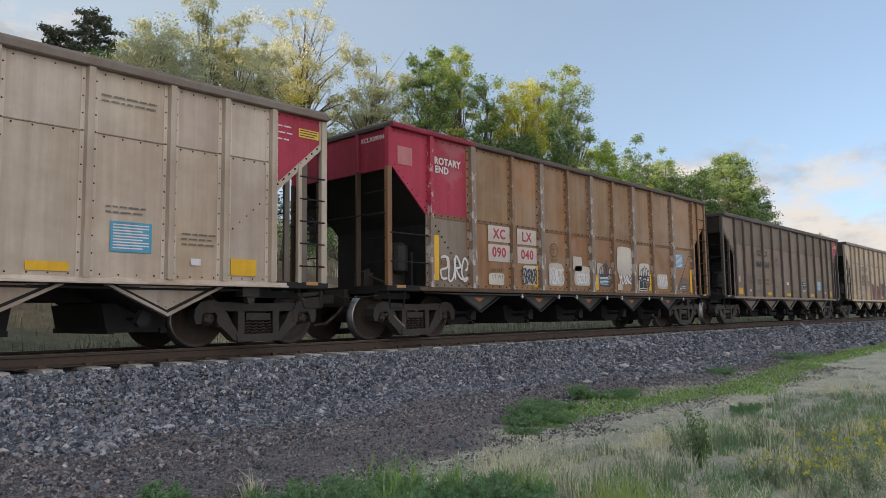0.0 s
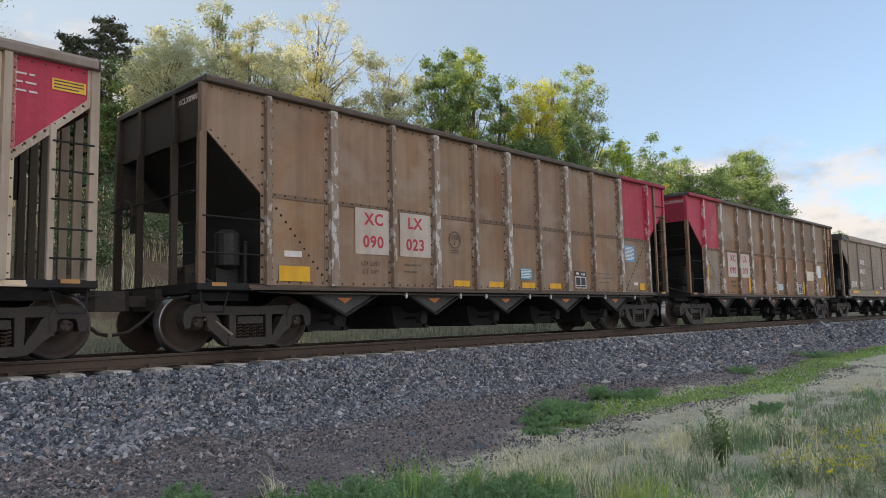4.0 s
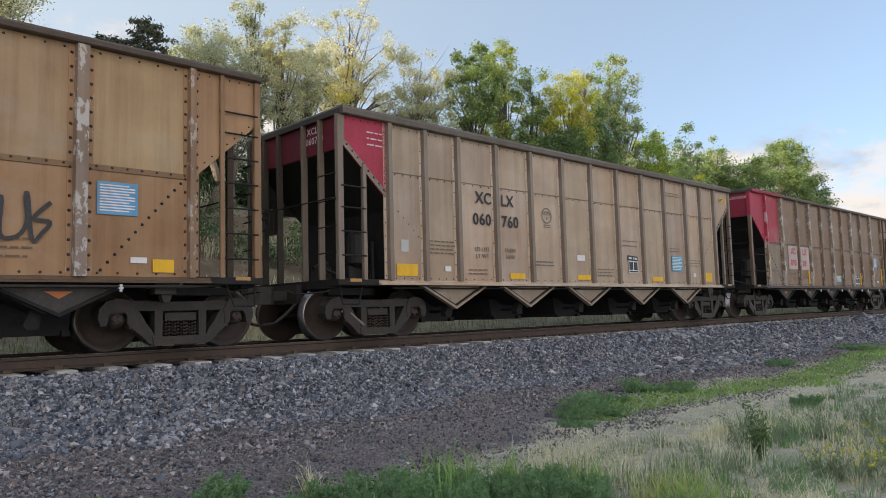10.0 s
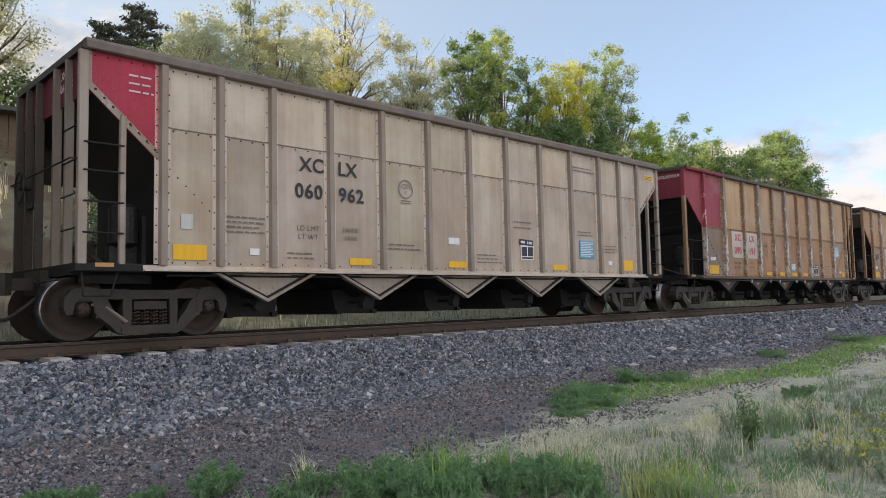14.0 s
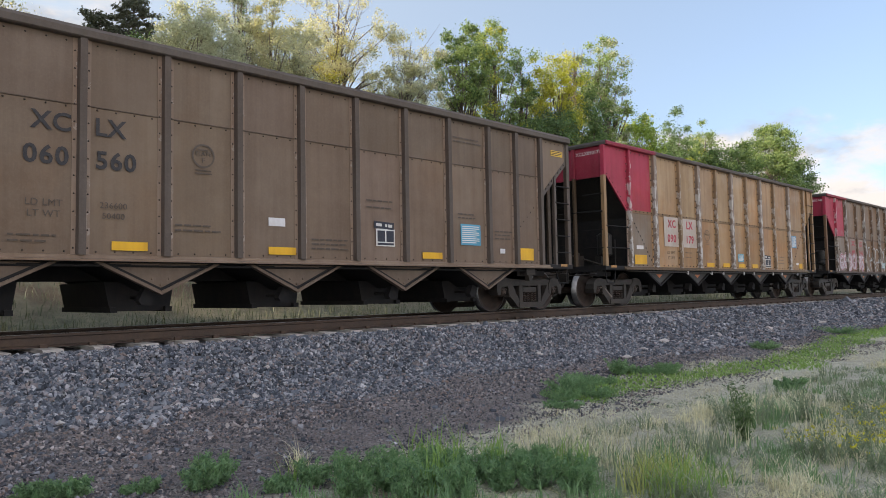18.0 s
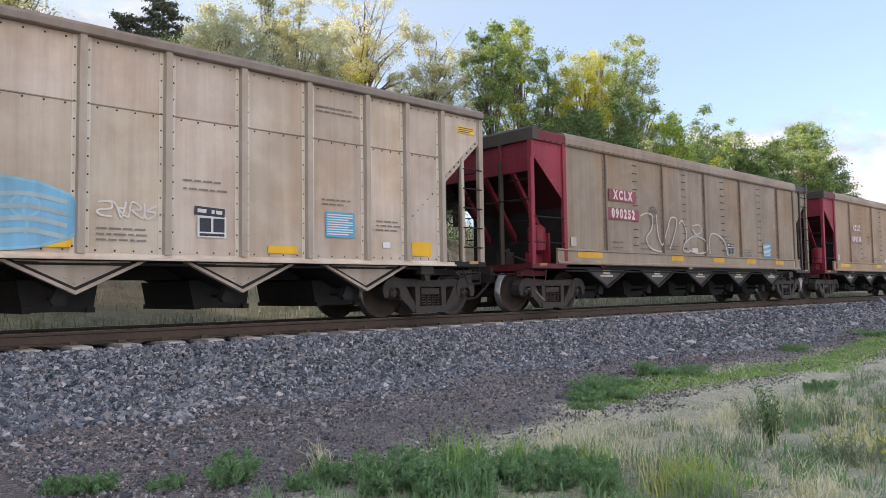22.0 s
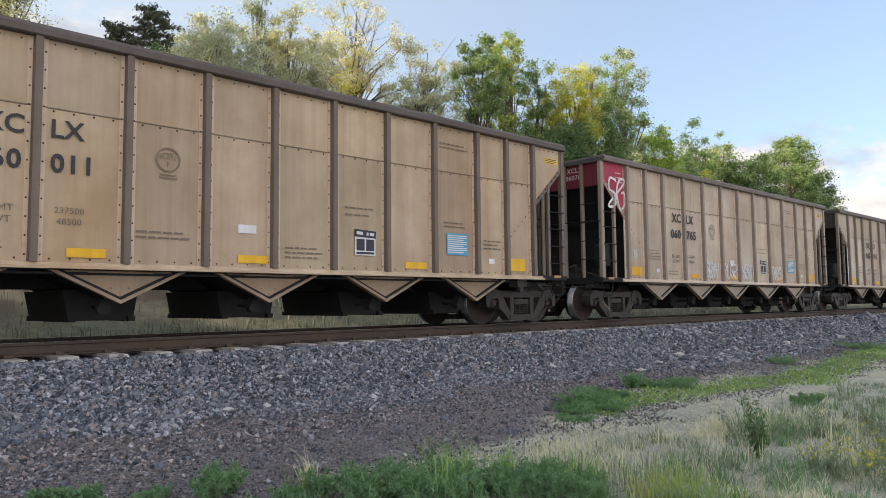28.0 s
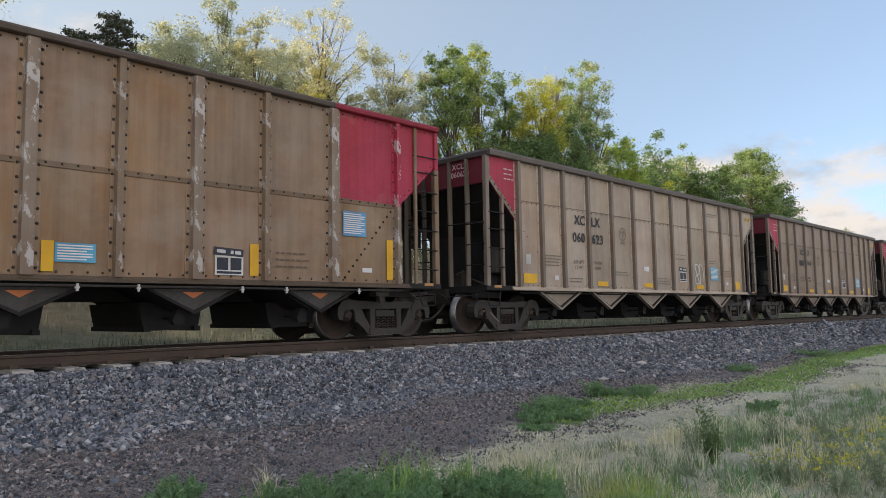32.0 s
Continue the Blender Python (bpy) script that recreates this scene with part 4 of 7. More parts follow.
def throw_up(car, seed, x0, x1, z0, z1, letters, fill, line, label, fat=0.15, thin=0.017):
    """Fat, overlapping, outlined spray-can shapes."""
    rng = random.Random(seed)
    w, h = (x1 - x0) / letters, z1 - z0
    for i in range(letters):
        cx, cz, k = x0 + w * (i + 0.5), (z0 + z1) / 2 + rng.uniform(-0.05, 0.05) * h, rng.uniform(-0.18, 0.18)
        bend = [((a + k * b) * w * 1.2 + cx + rng.uniform(-0.03, 0.03) * w, b * h * 1.15 + cz) for a, b in rng.choice(BENDS)]
        mid, y = smooth_curve(bend, steps=7), FACE - 0.004 - 0.0009 * i
        left, right = [], []
        for j, (x, z) in enumerate(mid):
            a, b = mid[max(j - 1, 0)], mid[min(j + 1, len(mid) - 1)]
            d = math.hypot(b[0] - a[0], b[1] - a[1]) or 1
            r = fat * h * (0.8 + 0.35 * math.sin(3.0 * j / len(mid) * 3.14 + seed + i))
            nx, nz = -(b[1] - a[1]) / d * r, (b[0] - a[0]) / d * r
            left.append((x + nx, z + nz)); right.append((x - nx, z - nz))
        edge = Shape()
        ribbon(edge, left + right[::-1] + left[:1], thin, y - 0.002)
        if rng.random() < 0.6:
            q = cx + rng.uniform(-0.2, 0.2) * w
            ribbon(edge, smooth_curve([(q, z1 - 0.1 * h), (q + 0.2 * w, z1 + 0.06 * h), (q + 0.45 * w, z1 - 0.12 * h)]), thin * 0.8, y - 0.0024)
        if fill is None:
            tagged(part("graffiti", edge.mesh("graffiti", DECAL), car, line, label), kind="stuff")
        else:
            body = Shape()
            ribbon(body, mid, fat * h, y)
            g = part("graffiti", body.mesh("graffiti", DECAL), car, fill, label)
            tagged(part("outline", edge.mesh("outline", DECAL), g, line), kind="stuff")


def hopper_car(k, kind, body, upper=None, post=None, chord=None, left=None, right=None, marks=(), label="", bars=False, twin=False, ink=INK, low=True):
    seed = (k * 0.6180339) % 1.0
    C = lambda c: (0.965 * c[0], c[1], 1.09 * c[2], seed)       # all paint cooled towards blue, standing in for blue skylight
    body_c = C(body)
    upper_c, post_c, chord_c = C(upper or body), C(post or body), C(chord or post or body)
    left_c, right_c = C(left or body), C(right or body)
    pale_c = C(tuple(min(1.22 * a + 0.02, 0.62) for a in body))
    tones = random.Random(900 + k)

    def shade(c):
        """Sheets age unevenly."""
        q = tones.uniform(0.86, 1.07)
        return (c[0] * q, c[1] * q * tones.uniform(0.97, 1.01), c[2] * q * tones.uniform(0.93, 1.02), c[3])

    dark_c = C(tuple(0.30 * a for a in body))
    car = tagged(new("hopper_car", None), label, "railroad car", "cars of the coal train")
    top = {"A": 3.875, "B": 4.085, "C": 3.70}[kind]
    z_top = {"A": 3.97, "B": 4.15, "C": 3.95}[kind]

    # long members
    ends = [(-0.16, 14.46, chord_c)] if kind != "B" else [(-0.16, 2.26, C(tuple(0.7 * a for a in left)) if left else chord_c), (2.26, 11.9, chord_c), (11.9, 14.46, C(tuple(0.7 * a for a in right)) if right else chord_c)]
    if kind == "C":
        ends = [(0.93, 13.47, chord_c)]
        for xa, cc in ((-0.16, C(tuple(0.55 * a for a in left)) if left else C((0.045, 0.04, 0.036))), (13.47, C(tuple(0.55 * a for a in right)) if right else C((0.045, 0.04, 0.036)))):
            part("end_cap", shared(("cap", xa), lambda: Shape().prism([(-1.42, 3.70), (-1.57, 3.70), (-1.58, 3.90), (-1.54, 3.94), (-1.42, 3.95)], "x", xa, xa + (1.09 if xa < 0 else 0.99)).mesh("end_cap", PAINT)), car, cc)
    for xa, xb, cc in ends:
        part("top_chord", shared(("chord", kind, xa), lambda: Shape().prism(chord_profile(kind), "x", xa, xb).mesh("top_chord", PAINT)), car, cc)
    part("side_sill", shared(("sill", kind), lambda: Shape().prism(sill_profile(kind), "x", 0.62, 13.68).mesh("side_sill", PAINT)), car, C(tuple(min(1, a * 1.15) for a in body)) if kind != "B" else dark_c)
    # shade inside the car is put into the far wall's near-black paint
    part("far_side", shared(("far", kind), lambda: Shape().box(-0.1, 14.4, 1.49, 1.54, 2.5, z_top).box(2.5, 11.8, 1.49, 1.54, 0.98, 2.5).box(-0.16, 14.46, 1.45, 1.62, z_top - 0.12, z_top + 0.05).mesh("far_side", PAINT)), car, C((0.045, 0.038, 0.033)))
    part("center_sill", shared("csill", lambda: Shape().box(-0.2, 14.5, -0.19, 0.19, 0.72, 1.0).box(1.0, 13.3, -1.45, 1.45, 0.95, 0.99).mesh("center_sill", BLACK)), car)

    # side sheets
    if kind == "A":
        edges, seam = POSTS_A, 3.0
        for i, (a, b) in enumerate(zip(edges, edges[1:])):
            part("side_panel", shared(("Alo", i), lambda: wall_sheet("A", a, b, 1.03, seam, i).mesh("side_panel", PAINT, RIVET)), car, C((0.55, 0.46, 0.35)) if k == 25 and i < 2 else shade(body_c))
            part("side_panel", shared(("Aup", i), lambda: wall_sheet("A", a, b, seam, top, i + 40).mesh("side_panel", PAINT, RIVET)), car, shade(upper_c))
        part("seam_strip", shared("seamA", _seam_a), car, C(tuple(0.5 * a for a in body)))
        for i, x in enumerate(edges):
            part("side_post", shared("postA", lambda: post_mesh("A", False, 1.03, top, 0.21).mesh("side_post", PAINT)), car, post_c, at=pose(x, 0, 0))
            part("post_flange", shared("flangeA", lambda: flange_mesh(False, 1.03, top, 0.235, 0.0135).mesh("post_flange", FLANGE, RIVET)), car, C((0.72, 0.68, 0.62)) if k == 25 and i in (0, 6, 7) else pale_c, at=pose(x, 0, 0))
    elif kind == "B":
        edges, seam = POSTS_B, 2.48
        for i, (a, b) in enumerate(zip(edges, edges[1:])):
            cu = left_c if (i == 0 and left) else right_c if (i == 9 and right) else upper_c
            part("side_panel", shared(("Blo", i), lambda: wall_sheet("B", a, b, 1.03, seam, i + 80).mesh("side_panel", RUSTED, RIVET)), car, C((0.215, 0.165, 0.12)) if (i == 0 and left) else shade(body_c))
            part("side_panel", shared(("Bup", i), lambda: wall_sheet("B", a, b, seam, top, i + 120).mesh("side_panel", RUSTED, RIVET)), car, shade(cu) if cu is upper_c else cu)

        def seam_b():
            sh = Shape().slab(0.96, 13.4, -1.526, -1.50, 2.44, 2.52, 0.004)
            x = 1.1
            while x < 13.35:
                sh.slot = 1
                sh.rivet(x, -1.526, 2.495, 0.019, 0.014)
                x += 0.2
            return sh.mesh("seam_strip", PAINT, RIVET)
        part("seam_strip", shared("seamB", seam_b), car, C(tuple(0.6 * a for a in body)))

        def diagonal(flip):
            sh = Shape()
            for i in range(13):
                sh.rivet(1.05 + i * 0.09, -1.513, 2.38 - i * 0.105, 0.024, 0.016)
            return (sh.mirrored(MID) if flip else sh).mesh("bolt_row", BLACK)
        part("bolt_row", shared("diag0", lambda: diagonal(False)), car)
        part("bolt_row", shared("diag1", lambda: diagonal(True)), car)
        for i, x in enumerate(edges):
            wide = i % 2 == 1
            pc = left_c if (i == 0 and left) else right_c if (i == 10 and right) else None
            if pc:
                part("side_post", shared("postBup", lambda: post_mesh("B", False, 2.48, top, 0.19).mesh("side_post", POST)), car, pc, at=pose(x, 0, 0))
                part("post_flange", shared("flangeBup", lambda: flange_mesh(False, 2.48, top, 0.19).mesh("post_flange", FLANGE, RIVET)), car, pc, at=pose(x, 0, 0))
                part("side_post", shared("postBlo", lambda: post_mesh("B", False, 1.03, 2.48, 0.19).mesh("side_post", POST)), car, post_c, at=pose(x, 0, 0))
                part("post_flange", shared("flangeBlo", lambda: flange_mesh(False, 1.03, 2.48, 0.19).mesh("post_flange", FLANGE, RIVET)), car, post_c, at=pose(x, 0, 0))
            else:
                part("side_post", shared(("postB", wide), lambda: post_mesh("B", wide, 1.03, top, 0.19).mesh("side_post", POST if wide else NARROW)), car, post_c if wide else C(tuple(0.5 * a + 0.3 * b for a, b in zip(body, post or body))), at=pose(x, 0, 0))
                part("post_flange", shared(("flangeB", wide), lambda: flange_mesh(wide, 1.03, top, 0.19, 0.0235).mesh("post_flange", FLANGE, RIVET)), car, body_c, at=pose(x, 0, 0))
    else:
        edges = SEAMS_C
        for i, (a, b) in enumerate(zip(edges, edges[1:])):
            def sheet():
                sh = Shape().plate(a, b, 1.38, 3.74, -1.51, 0.009, i + 200, 6, 6)
                if 0 < i < 5:
                    z = 1.55
                    while z < 3.65:
                        m = (a + b) / 2
                        sh.slot = 1
                        for d in (-0.058, 0.058):
                            sh.slab(m + d - 0.036, m + d + 0.036, -1.528, -1.50, z - 0.011, z + 0.011, 0.004)
                        z += 0.20
                return sh.mesh("side_panel", RUSTED, RIVET)
            part("side_panel", shared(("C", i), sheet), car, body_c)
        for i, x in enumerate(edges[1:-1]):
            part("side_post", shared("postC", lambda: Shape().prism([(-0.10, -1.512), (-0.03, -1.52), (-0.022, -1.565), (0.022, -1.565), (0.03, -1.52), (0.10, -1.512), (0.1, -1.49), (-0.1, -1.49)], "z", 1.38, 3.72).mesh("side_post", PAINT)), car, post_c, at=pose(x, 0, 0))
            part("bolt_row", shared("boltC", lambda: _bolts()), car, at=pose(x, 0, 0))
        part("chord_bolts", shared("chordC", _chord_bolts), car)

    # both ends
    zc = 3.40
    for flip in (False, True):
        col = right_c if flip else left_c
        has = right if flip else left
        tag = (kind, flip)
        turn = (lambda sh: sh.mirrored(MID)) if flip else (lambda sh: sh)
        frame_c = col if (kind == "C" and has) else post_c if kind != "B" else C(tuple(0.75 * a for a in body))
        part("corner_sheet", shared(("corner", tag), lambda: turn(corner_sheet(top, zc)).mesh("corner_sheet", PAINT, RIVET)), car, col)
        # black steel; on red C ends recess shade is put into darker reds
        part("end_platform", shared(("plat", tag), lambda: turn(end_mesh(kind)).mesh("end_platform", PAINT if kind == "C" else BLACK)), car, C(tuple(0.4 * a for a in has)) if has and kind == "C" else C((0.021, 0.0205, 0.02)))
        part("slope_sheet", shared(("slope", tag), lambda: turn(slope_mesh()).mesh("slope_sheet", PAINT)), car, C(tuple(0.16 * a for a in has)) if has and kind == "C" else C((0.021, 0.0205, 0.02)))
        if kind == "C" and has:
            for y in (-0.85, 0.0, 0.85):
                part("end_brace", shared(("ebrace", flip), lambda: turn(Shape().prism([(-0.10, 3.10), (0.0, 3.10), (0.98, 1.78), (0.98, 1.62)], "y", -0.05, 0.05)).mesh("end_brace", PAINT)), car, C(tuple(0.8 * a for a in has)), at=pose(0, y, 0))
        # the end's shade and its grime are both put into the wall's darker tone
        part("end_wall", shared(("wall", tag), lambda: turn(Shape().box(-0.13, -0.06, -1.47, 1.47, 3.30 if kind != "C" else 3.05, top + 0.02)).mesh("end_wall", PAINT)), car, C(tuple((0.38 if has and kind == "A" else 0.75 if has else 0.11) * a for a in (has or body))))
        part("end_chord", shared(("endchord", tag), lambda: turn(Shape().prism([(-0.20, top), (-0.03, top), (-0.03, z_top + 0.045), (-0.16, z_top + 0.05), (-0.20, z_top)], "y", -1.60, 1.60)).mesh("end_chord", PAINT)), car, C((0.05, 0.04, 0.035)))
        part("coupler", shared(("coupler", flip), lambda: turn(coupler_mesh()).mesh("coupler", CAST)), car)
        ys = (-1.5, -0.95, -0.42, 0.42, 0.95, 1.5) if kind == "A" else (-1.5, -0.62, 0.62, 1.5)
        for y in ys:
            outer = abs(y) > 1.4
            w_ = 0.05 if outer else 0.03
            # inner and far posts darkened: grime, plus end shade put into the colour
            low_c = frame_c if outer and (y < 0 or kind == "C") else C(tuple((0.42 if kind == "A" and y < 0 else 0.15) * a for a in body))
            if kind == "A":
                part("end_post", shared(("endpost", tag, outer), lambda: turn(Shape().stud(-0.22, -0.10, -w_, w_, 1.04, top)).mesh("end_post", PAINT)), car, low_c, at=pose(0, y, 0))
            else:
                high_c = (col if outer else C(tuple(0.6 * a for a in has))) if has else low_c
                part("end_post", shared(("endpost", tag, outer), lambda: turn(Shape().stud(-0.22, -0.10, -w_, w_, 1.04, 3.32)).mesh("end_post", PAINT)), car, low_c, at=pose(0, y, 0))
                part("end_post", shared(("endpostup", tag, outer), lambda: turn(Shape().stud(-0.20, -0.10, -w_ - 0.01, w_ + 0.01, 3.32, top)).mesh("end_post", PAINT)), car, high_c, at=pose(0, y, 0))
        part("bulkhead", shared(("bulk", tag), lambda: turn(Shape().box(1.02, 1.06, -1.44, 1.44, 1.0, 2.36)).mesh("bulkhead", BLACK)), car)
        part("handrail", shared(("rail", tag), lambda: turn(Shape().pipe([(-0.15, -1.5, 2.42), (-0.29, -1.46, 2.42), (-0.29, 1.46, 2.42), (-0.15, 1.5, 2.42)], 0.012, 5)).mesh("handrail", BLACK)), car)
        if kind == "A":
            part("corner_flange", shared(("cflange", tag), lambda: turn(_corner_flange(top, zc)).mesh("corner_flange", FLANGE, RIVET)), car, frame_c)
        if kind == "A":
            part("short_post", shared(("short", tag), lambda: turn(Shape().stud(0.31, 0.39, -1.55, -1.47, 1.04, 3.06)).mesh("short_post", PAINT)), car, frame_c)
        if kind == "C":
            part("short_post", shared(("shortC", tag), lambda: turn(Shape().stud(0.86, 0.98, -1.56, -1.47, 1.02, 3.72)).mesh("short_post", PAINT)), car, frame_c)
        x0, x1 = (-0.15, 0.35) if kind == "A" else (-0.15, 0.88)
        zs = ((1.45, 1.86, 2.27, 2.64) if kind == "A" else (1.50, 2.05)) if not flip else (1.32, 1.70, 2.08, 2.46, 2.84) if kind == "A" else (1.32, 1.70, 2.08, 2.46, 2.84, 3.22, 3.54)
        if flip and kind != "A":
            x1 = 0.46
            part("ladder_stile", shared(("stile", kind), lambda: turn(Shape().stud(0.40, 0.47, -1.575, -1.52, 1.04, top)).mesh("ladder_stile", PAINT)), car, frame_c if kind == "B" else C((0.05, 0.045, 0.04)))
        if flip:
            x0, x1 = 2 * MID - x1, 2 * MID - x0
        ladder(car, x0, x1, zs)
        for z in (1.5, 1.95, 2.4, 2.85):
            part("grab_iron", shared(("cross", flip), lambda: turn(Shape().rod((-0.24, -0.28, 0), (-0.24, 0.28, 0), 0.012, 5)).mesh("grab_iron", BLACK)), car, at=pose(0, -1.22, z))
        if not flip:
            bc = left_c if (kind == "C" and left) else C((0.014, 0.014, 0.014))
            part("brake_cylinder", shared("brake", lambda: Shape().rod((0.55, -1.02, 1.30), (0.55, -1.02, 1.36), 0.1, 16, 0.2).rod((0.55, -1.02, 1.36), (0.55, -1.02, 1.86), 0.2, 16).rod((0.55, -1.02, 1.86), (0.55, -1.02, 1.93), 0.2, 16, 0.1).box(0.36, 0.74, -1.02, -0.84, 1.06, 1.32).box(0.74, 0.80, -1.20, -0.84, 1.06, 1.75).mesh("brake_cylinder", PAINT)), car, bc)
            part("brake_valve", shared("valve", lambda: Shape().box(0.1, 0.35, -0.5, -0.2, 1.06, 1.35).rod((0.05, -0.35, 1.3), (0.4, -0.3, 1.4), 0.05, 8).rod((0.2, -1.2, 1.06), (0.2, -0.6, 1.25), 0.03, 6).mesh("brake_valve", CAST)), car)
            part("brake_wheel", shared("bwheel", _brake_wheel), car)
    for x in (0.0, 14.08):
        decal(car, "reflector", x, 1.00, 0.24, 0.055, C((0.42, 0.22, 0.07)), "dull orange reflector", -1.556)
    # hoppers and gates
    for x in (GATES[0] + 0.12, *GATES[1:4], GATES[4] - 0.12):
        hop = part("hopper", shared("hopper", hopper_mesh), car, at=pose(x, 0, 0))
        part("chute", shared("chute", chute_mesh), hop)
        part("latch", shared("hopper_latch", hopper_latch_mesh), hop)
        for d in (-0.41, 0.39):
            part("door_rail", shared("door_rail", door_rail_mesh), hop, at=pose(d, 0, 0))
    for x in GATES:
        g = part("discharge_gate", shared(("gate", kind), lambda: gate_mesh(kind).mesh("discharge_gate", PAINT, PAINT if kind == "A" else BLACK, BLACK)), car, C(tuple(0.78 * a for a in body)) if kind == "A" else C((0.05, 0.046, 0.042)), at=pose(x, 0, 0))
        if kind == "B":
            part("reflector", shared("refB", lambda: Shape().prism([(-0.17, 0.84), (0.0, 0.745), (0.17, 0.84)], "y", -1.426, -1.421).mesh("reflector", DECAL)), g, C((0.55, 0.17, 0.05)))
        if kind == "C":
            part("reflector", rect_mesh(0.27, 0.085), g, C((0.6, 0.5, 0.33)), at=pose(-0.13, -1.426, 0.84))
            part("reflector", rect_mesh(0.5, 0.045), g, C((0.5, 0.48, 0.45)), at=pose(-0.25, -1.426, 0.775))
    if kind == "B":
        part("air_pipe", shared("pipeB", lambda: Shape().pipe([(0.9, -1.40, 0.93), (1.6, -1.60, 0.90), (13.3, -1.60, 0.90), (13.9, -1.4, 0.93)], 0.018, 6).mesh("air_pipe", CAST)), car)
        for x in (3.9, 5.4, 6.2, 7.7, 8.5, 10.1, 10.9, 12.4):
            part("pipe_clamp", shared("clamp", lambda: Shape().box(-0.03, 0.03, -1.63, -1.58, 0.865, 0.89).box(-0.015, 0.015, -1.63, -1.60, 0.83, 0.93).mesh("pipe_clamp", DECAL)), car, C((0.5, 0.48, 0.45)), at=pose(x, 0, 0))
    else:
        part("air_pipe", shared("pipeA", lambda: Shape().pipe([(1.0, -1.44, 0.90), (13.2, -1.44, 0.90)], 0.02, 6).mesh("air_pipe", BLACK)), car)
    part("bearing_bracket", shared("bracket", lambda: Shape().box(12.9, 13.2, -1.5, -1.3, 0.80, 0.96).prism([(13.0, 0.80), (13.16, 0.80), (13.12, 0.68), (13.04, 0.68)], "y", -1.46, -1.34).mesh("bearing_bracket", CAST)), car)
    add_truck(car, 0.889, True)
    add_truck(car, 13.411, False)

    # signs and lettering
    yel = C(YELLOW)
    soft = C(tuple(a * 0.35 + 0.02 for a in body))
    if kind == "A":
        for x, z, w, h in ((1.05, 1.12, 0.50, 0.22), (4.13, 1.10, 0.48, 0.12), (6.50, 1.10, 0.50, 0.12), (9.78, 1.10, 0.52, 0.12), (12.66, 1.12, 0.46, 0.26)):
            decal(car, "reflector", x, z, w, h, yel, "yellow reflector")
        if k != 25:
            notice(car, 10.82, 1.39, 0.58, 0.42, C(SKYBLUE), 9, "blue notice with white print")
        stencil_box(car, 8.66, 1.30, 0.44, 0.42, seed, FACE if k != 3 else FACE - 0.02)
        decal(car, "sticker", 6.50, 1.55, 0.30, 0.13, C(WHITE), "small white sticker")
        decal(car, "sticker", 2.25, 1.22, 0.16, 0.10, C(WHITE), "small white sticker")
        decal(car, "sticker", 12.0, 1.25, 0.16, 0.10, C(WHITE), "small white sticker")
        decal(car, "sticker", 1.16, 1.56, 0.18, 0.22, C((0.45, 0.44, 0.4)), "small grey sticker")
        text_bars(car, 1.86, 1.80, 0.70, 4, soft, seed=k)
        text_bars(car, 5.0, 1.50, 0.75, 2, soft, seed=k + 1)
        text_bars(car, 7.3, 1.38, 0.75, 3, soft, seed=k + 2)
        text_bars(car, 8.45, 2.12, 0.70, 2, soft, 0.12, seed=k + 3)
        text_bars(car, 10.75, 2.02, 0.60, 2, soft, seed=k + 4)
        text_bars(car, 10.65, 3.55, 0.85, 2, soft, seed=k + 5)
        text_bars(car, 11.85, 1.72, 0.55, 3, soft, seed=k + 6)
        text_bars(car, 2.9, 1.28, 0.55, 2, soft, seed=k + 7)
        part("emblem", shared("ring", ring_mesh), car, soft, at=pose(5.42, FACE, 2.52))
        lettering(car, "PLATE", 5.42, 2.55, 0.085, soft)
        lettering(car, "F", 5.42, 2.45, 0.11, soft)
        for x, w in ((3.3, "LD LMT"), (3.3, "LT WT")):
            lettering(car, w, x, 1.68 if w[0:2] == "LD" else 1.54, 0.125, soft)
        if marks:
            a, b, c, d, e, f = (*marks, "236000", "50000")[:6]
            lettering(car, a, 3.38, 2.72, 0.33, C(ink), 0.006)
            lettering(car, b, 4.10, 2.72, 0.33, C(ink), 0.006)
            lettering(car, c, 3.32, 2.28, 0.33, C(ink), 0.008, spacing=1.12)
            lettering(car, d, 4.18, 2.28, 0.33, C(ink), 0.008, spacing=1.12)
            lettering(car, e, 4.15, 1.69, 0.115, soft)
            lettering(car, f, 4.15, 1.55, 0.115, soft)
        if left:
            text_bars(car, 0.42, 3.66, 0.34, 3, C((0.6, 0.5, 0.5)), 0.11, FACE, k + 8)
            lettering_end(car, "".join(marks[:2]), "".join(marks[2:4]), C((0.6, 0.45, 0.45)))
        if right:
            text_bars(car, 13.5, 3.66, 0.30, 3, C((0.6, 0.5, 0.5)), 0.11, FACE, k + 9)
            notice(car, 13.92, 3.52, 0.42, 0.15, C((0.70, 0.45, 0.05)), 3, "yellow notice with dark print", (0.05, 0.04, 0.03, 0.3))
        elif low:
            notice(car, 13.84, 3.54, 0.44, 0.13, C((0.70, 0.45, 0.05)), 3, "yellow notice with dark print", (0.05, 0.04, 0.03, 0.3))
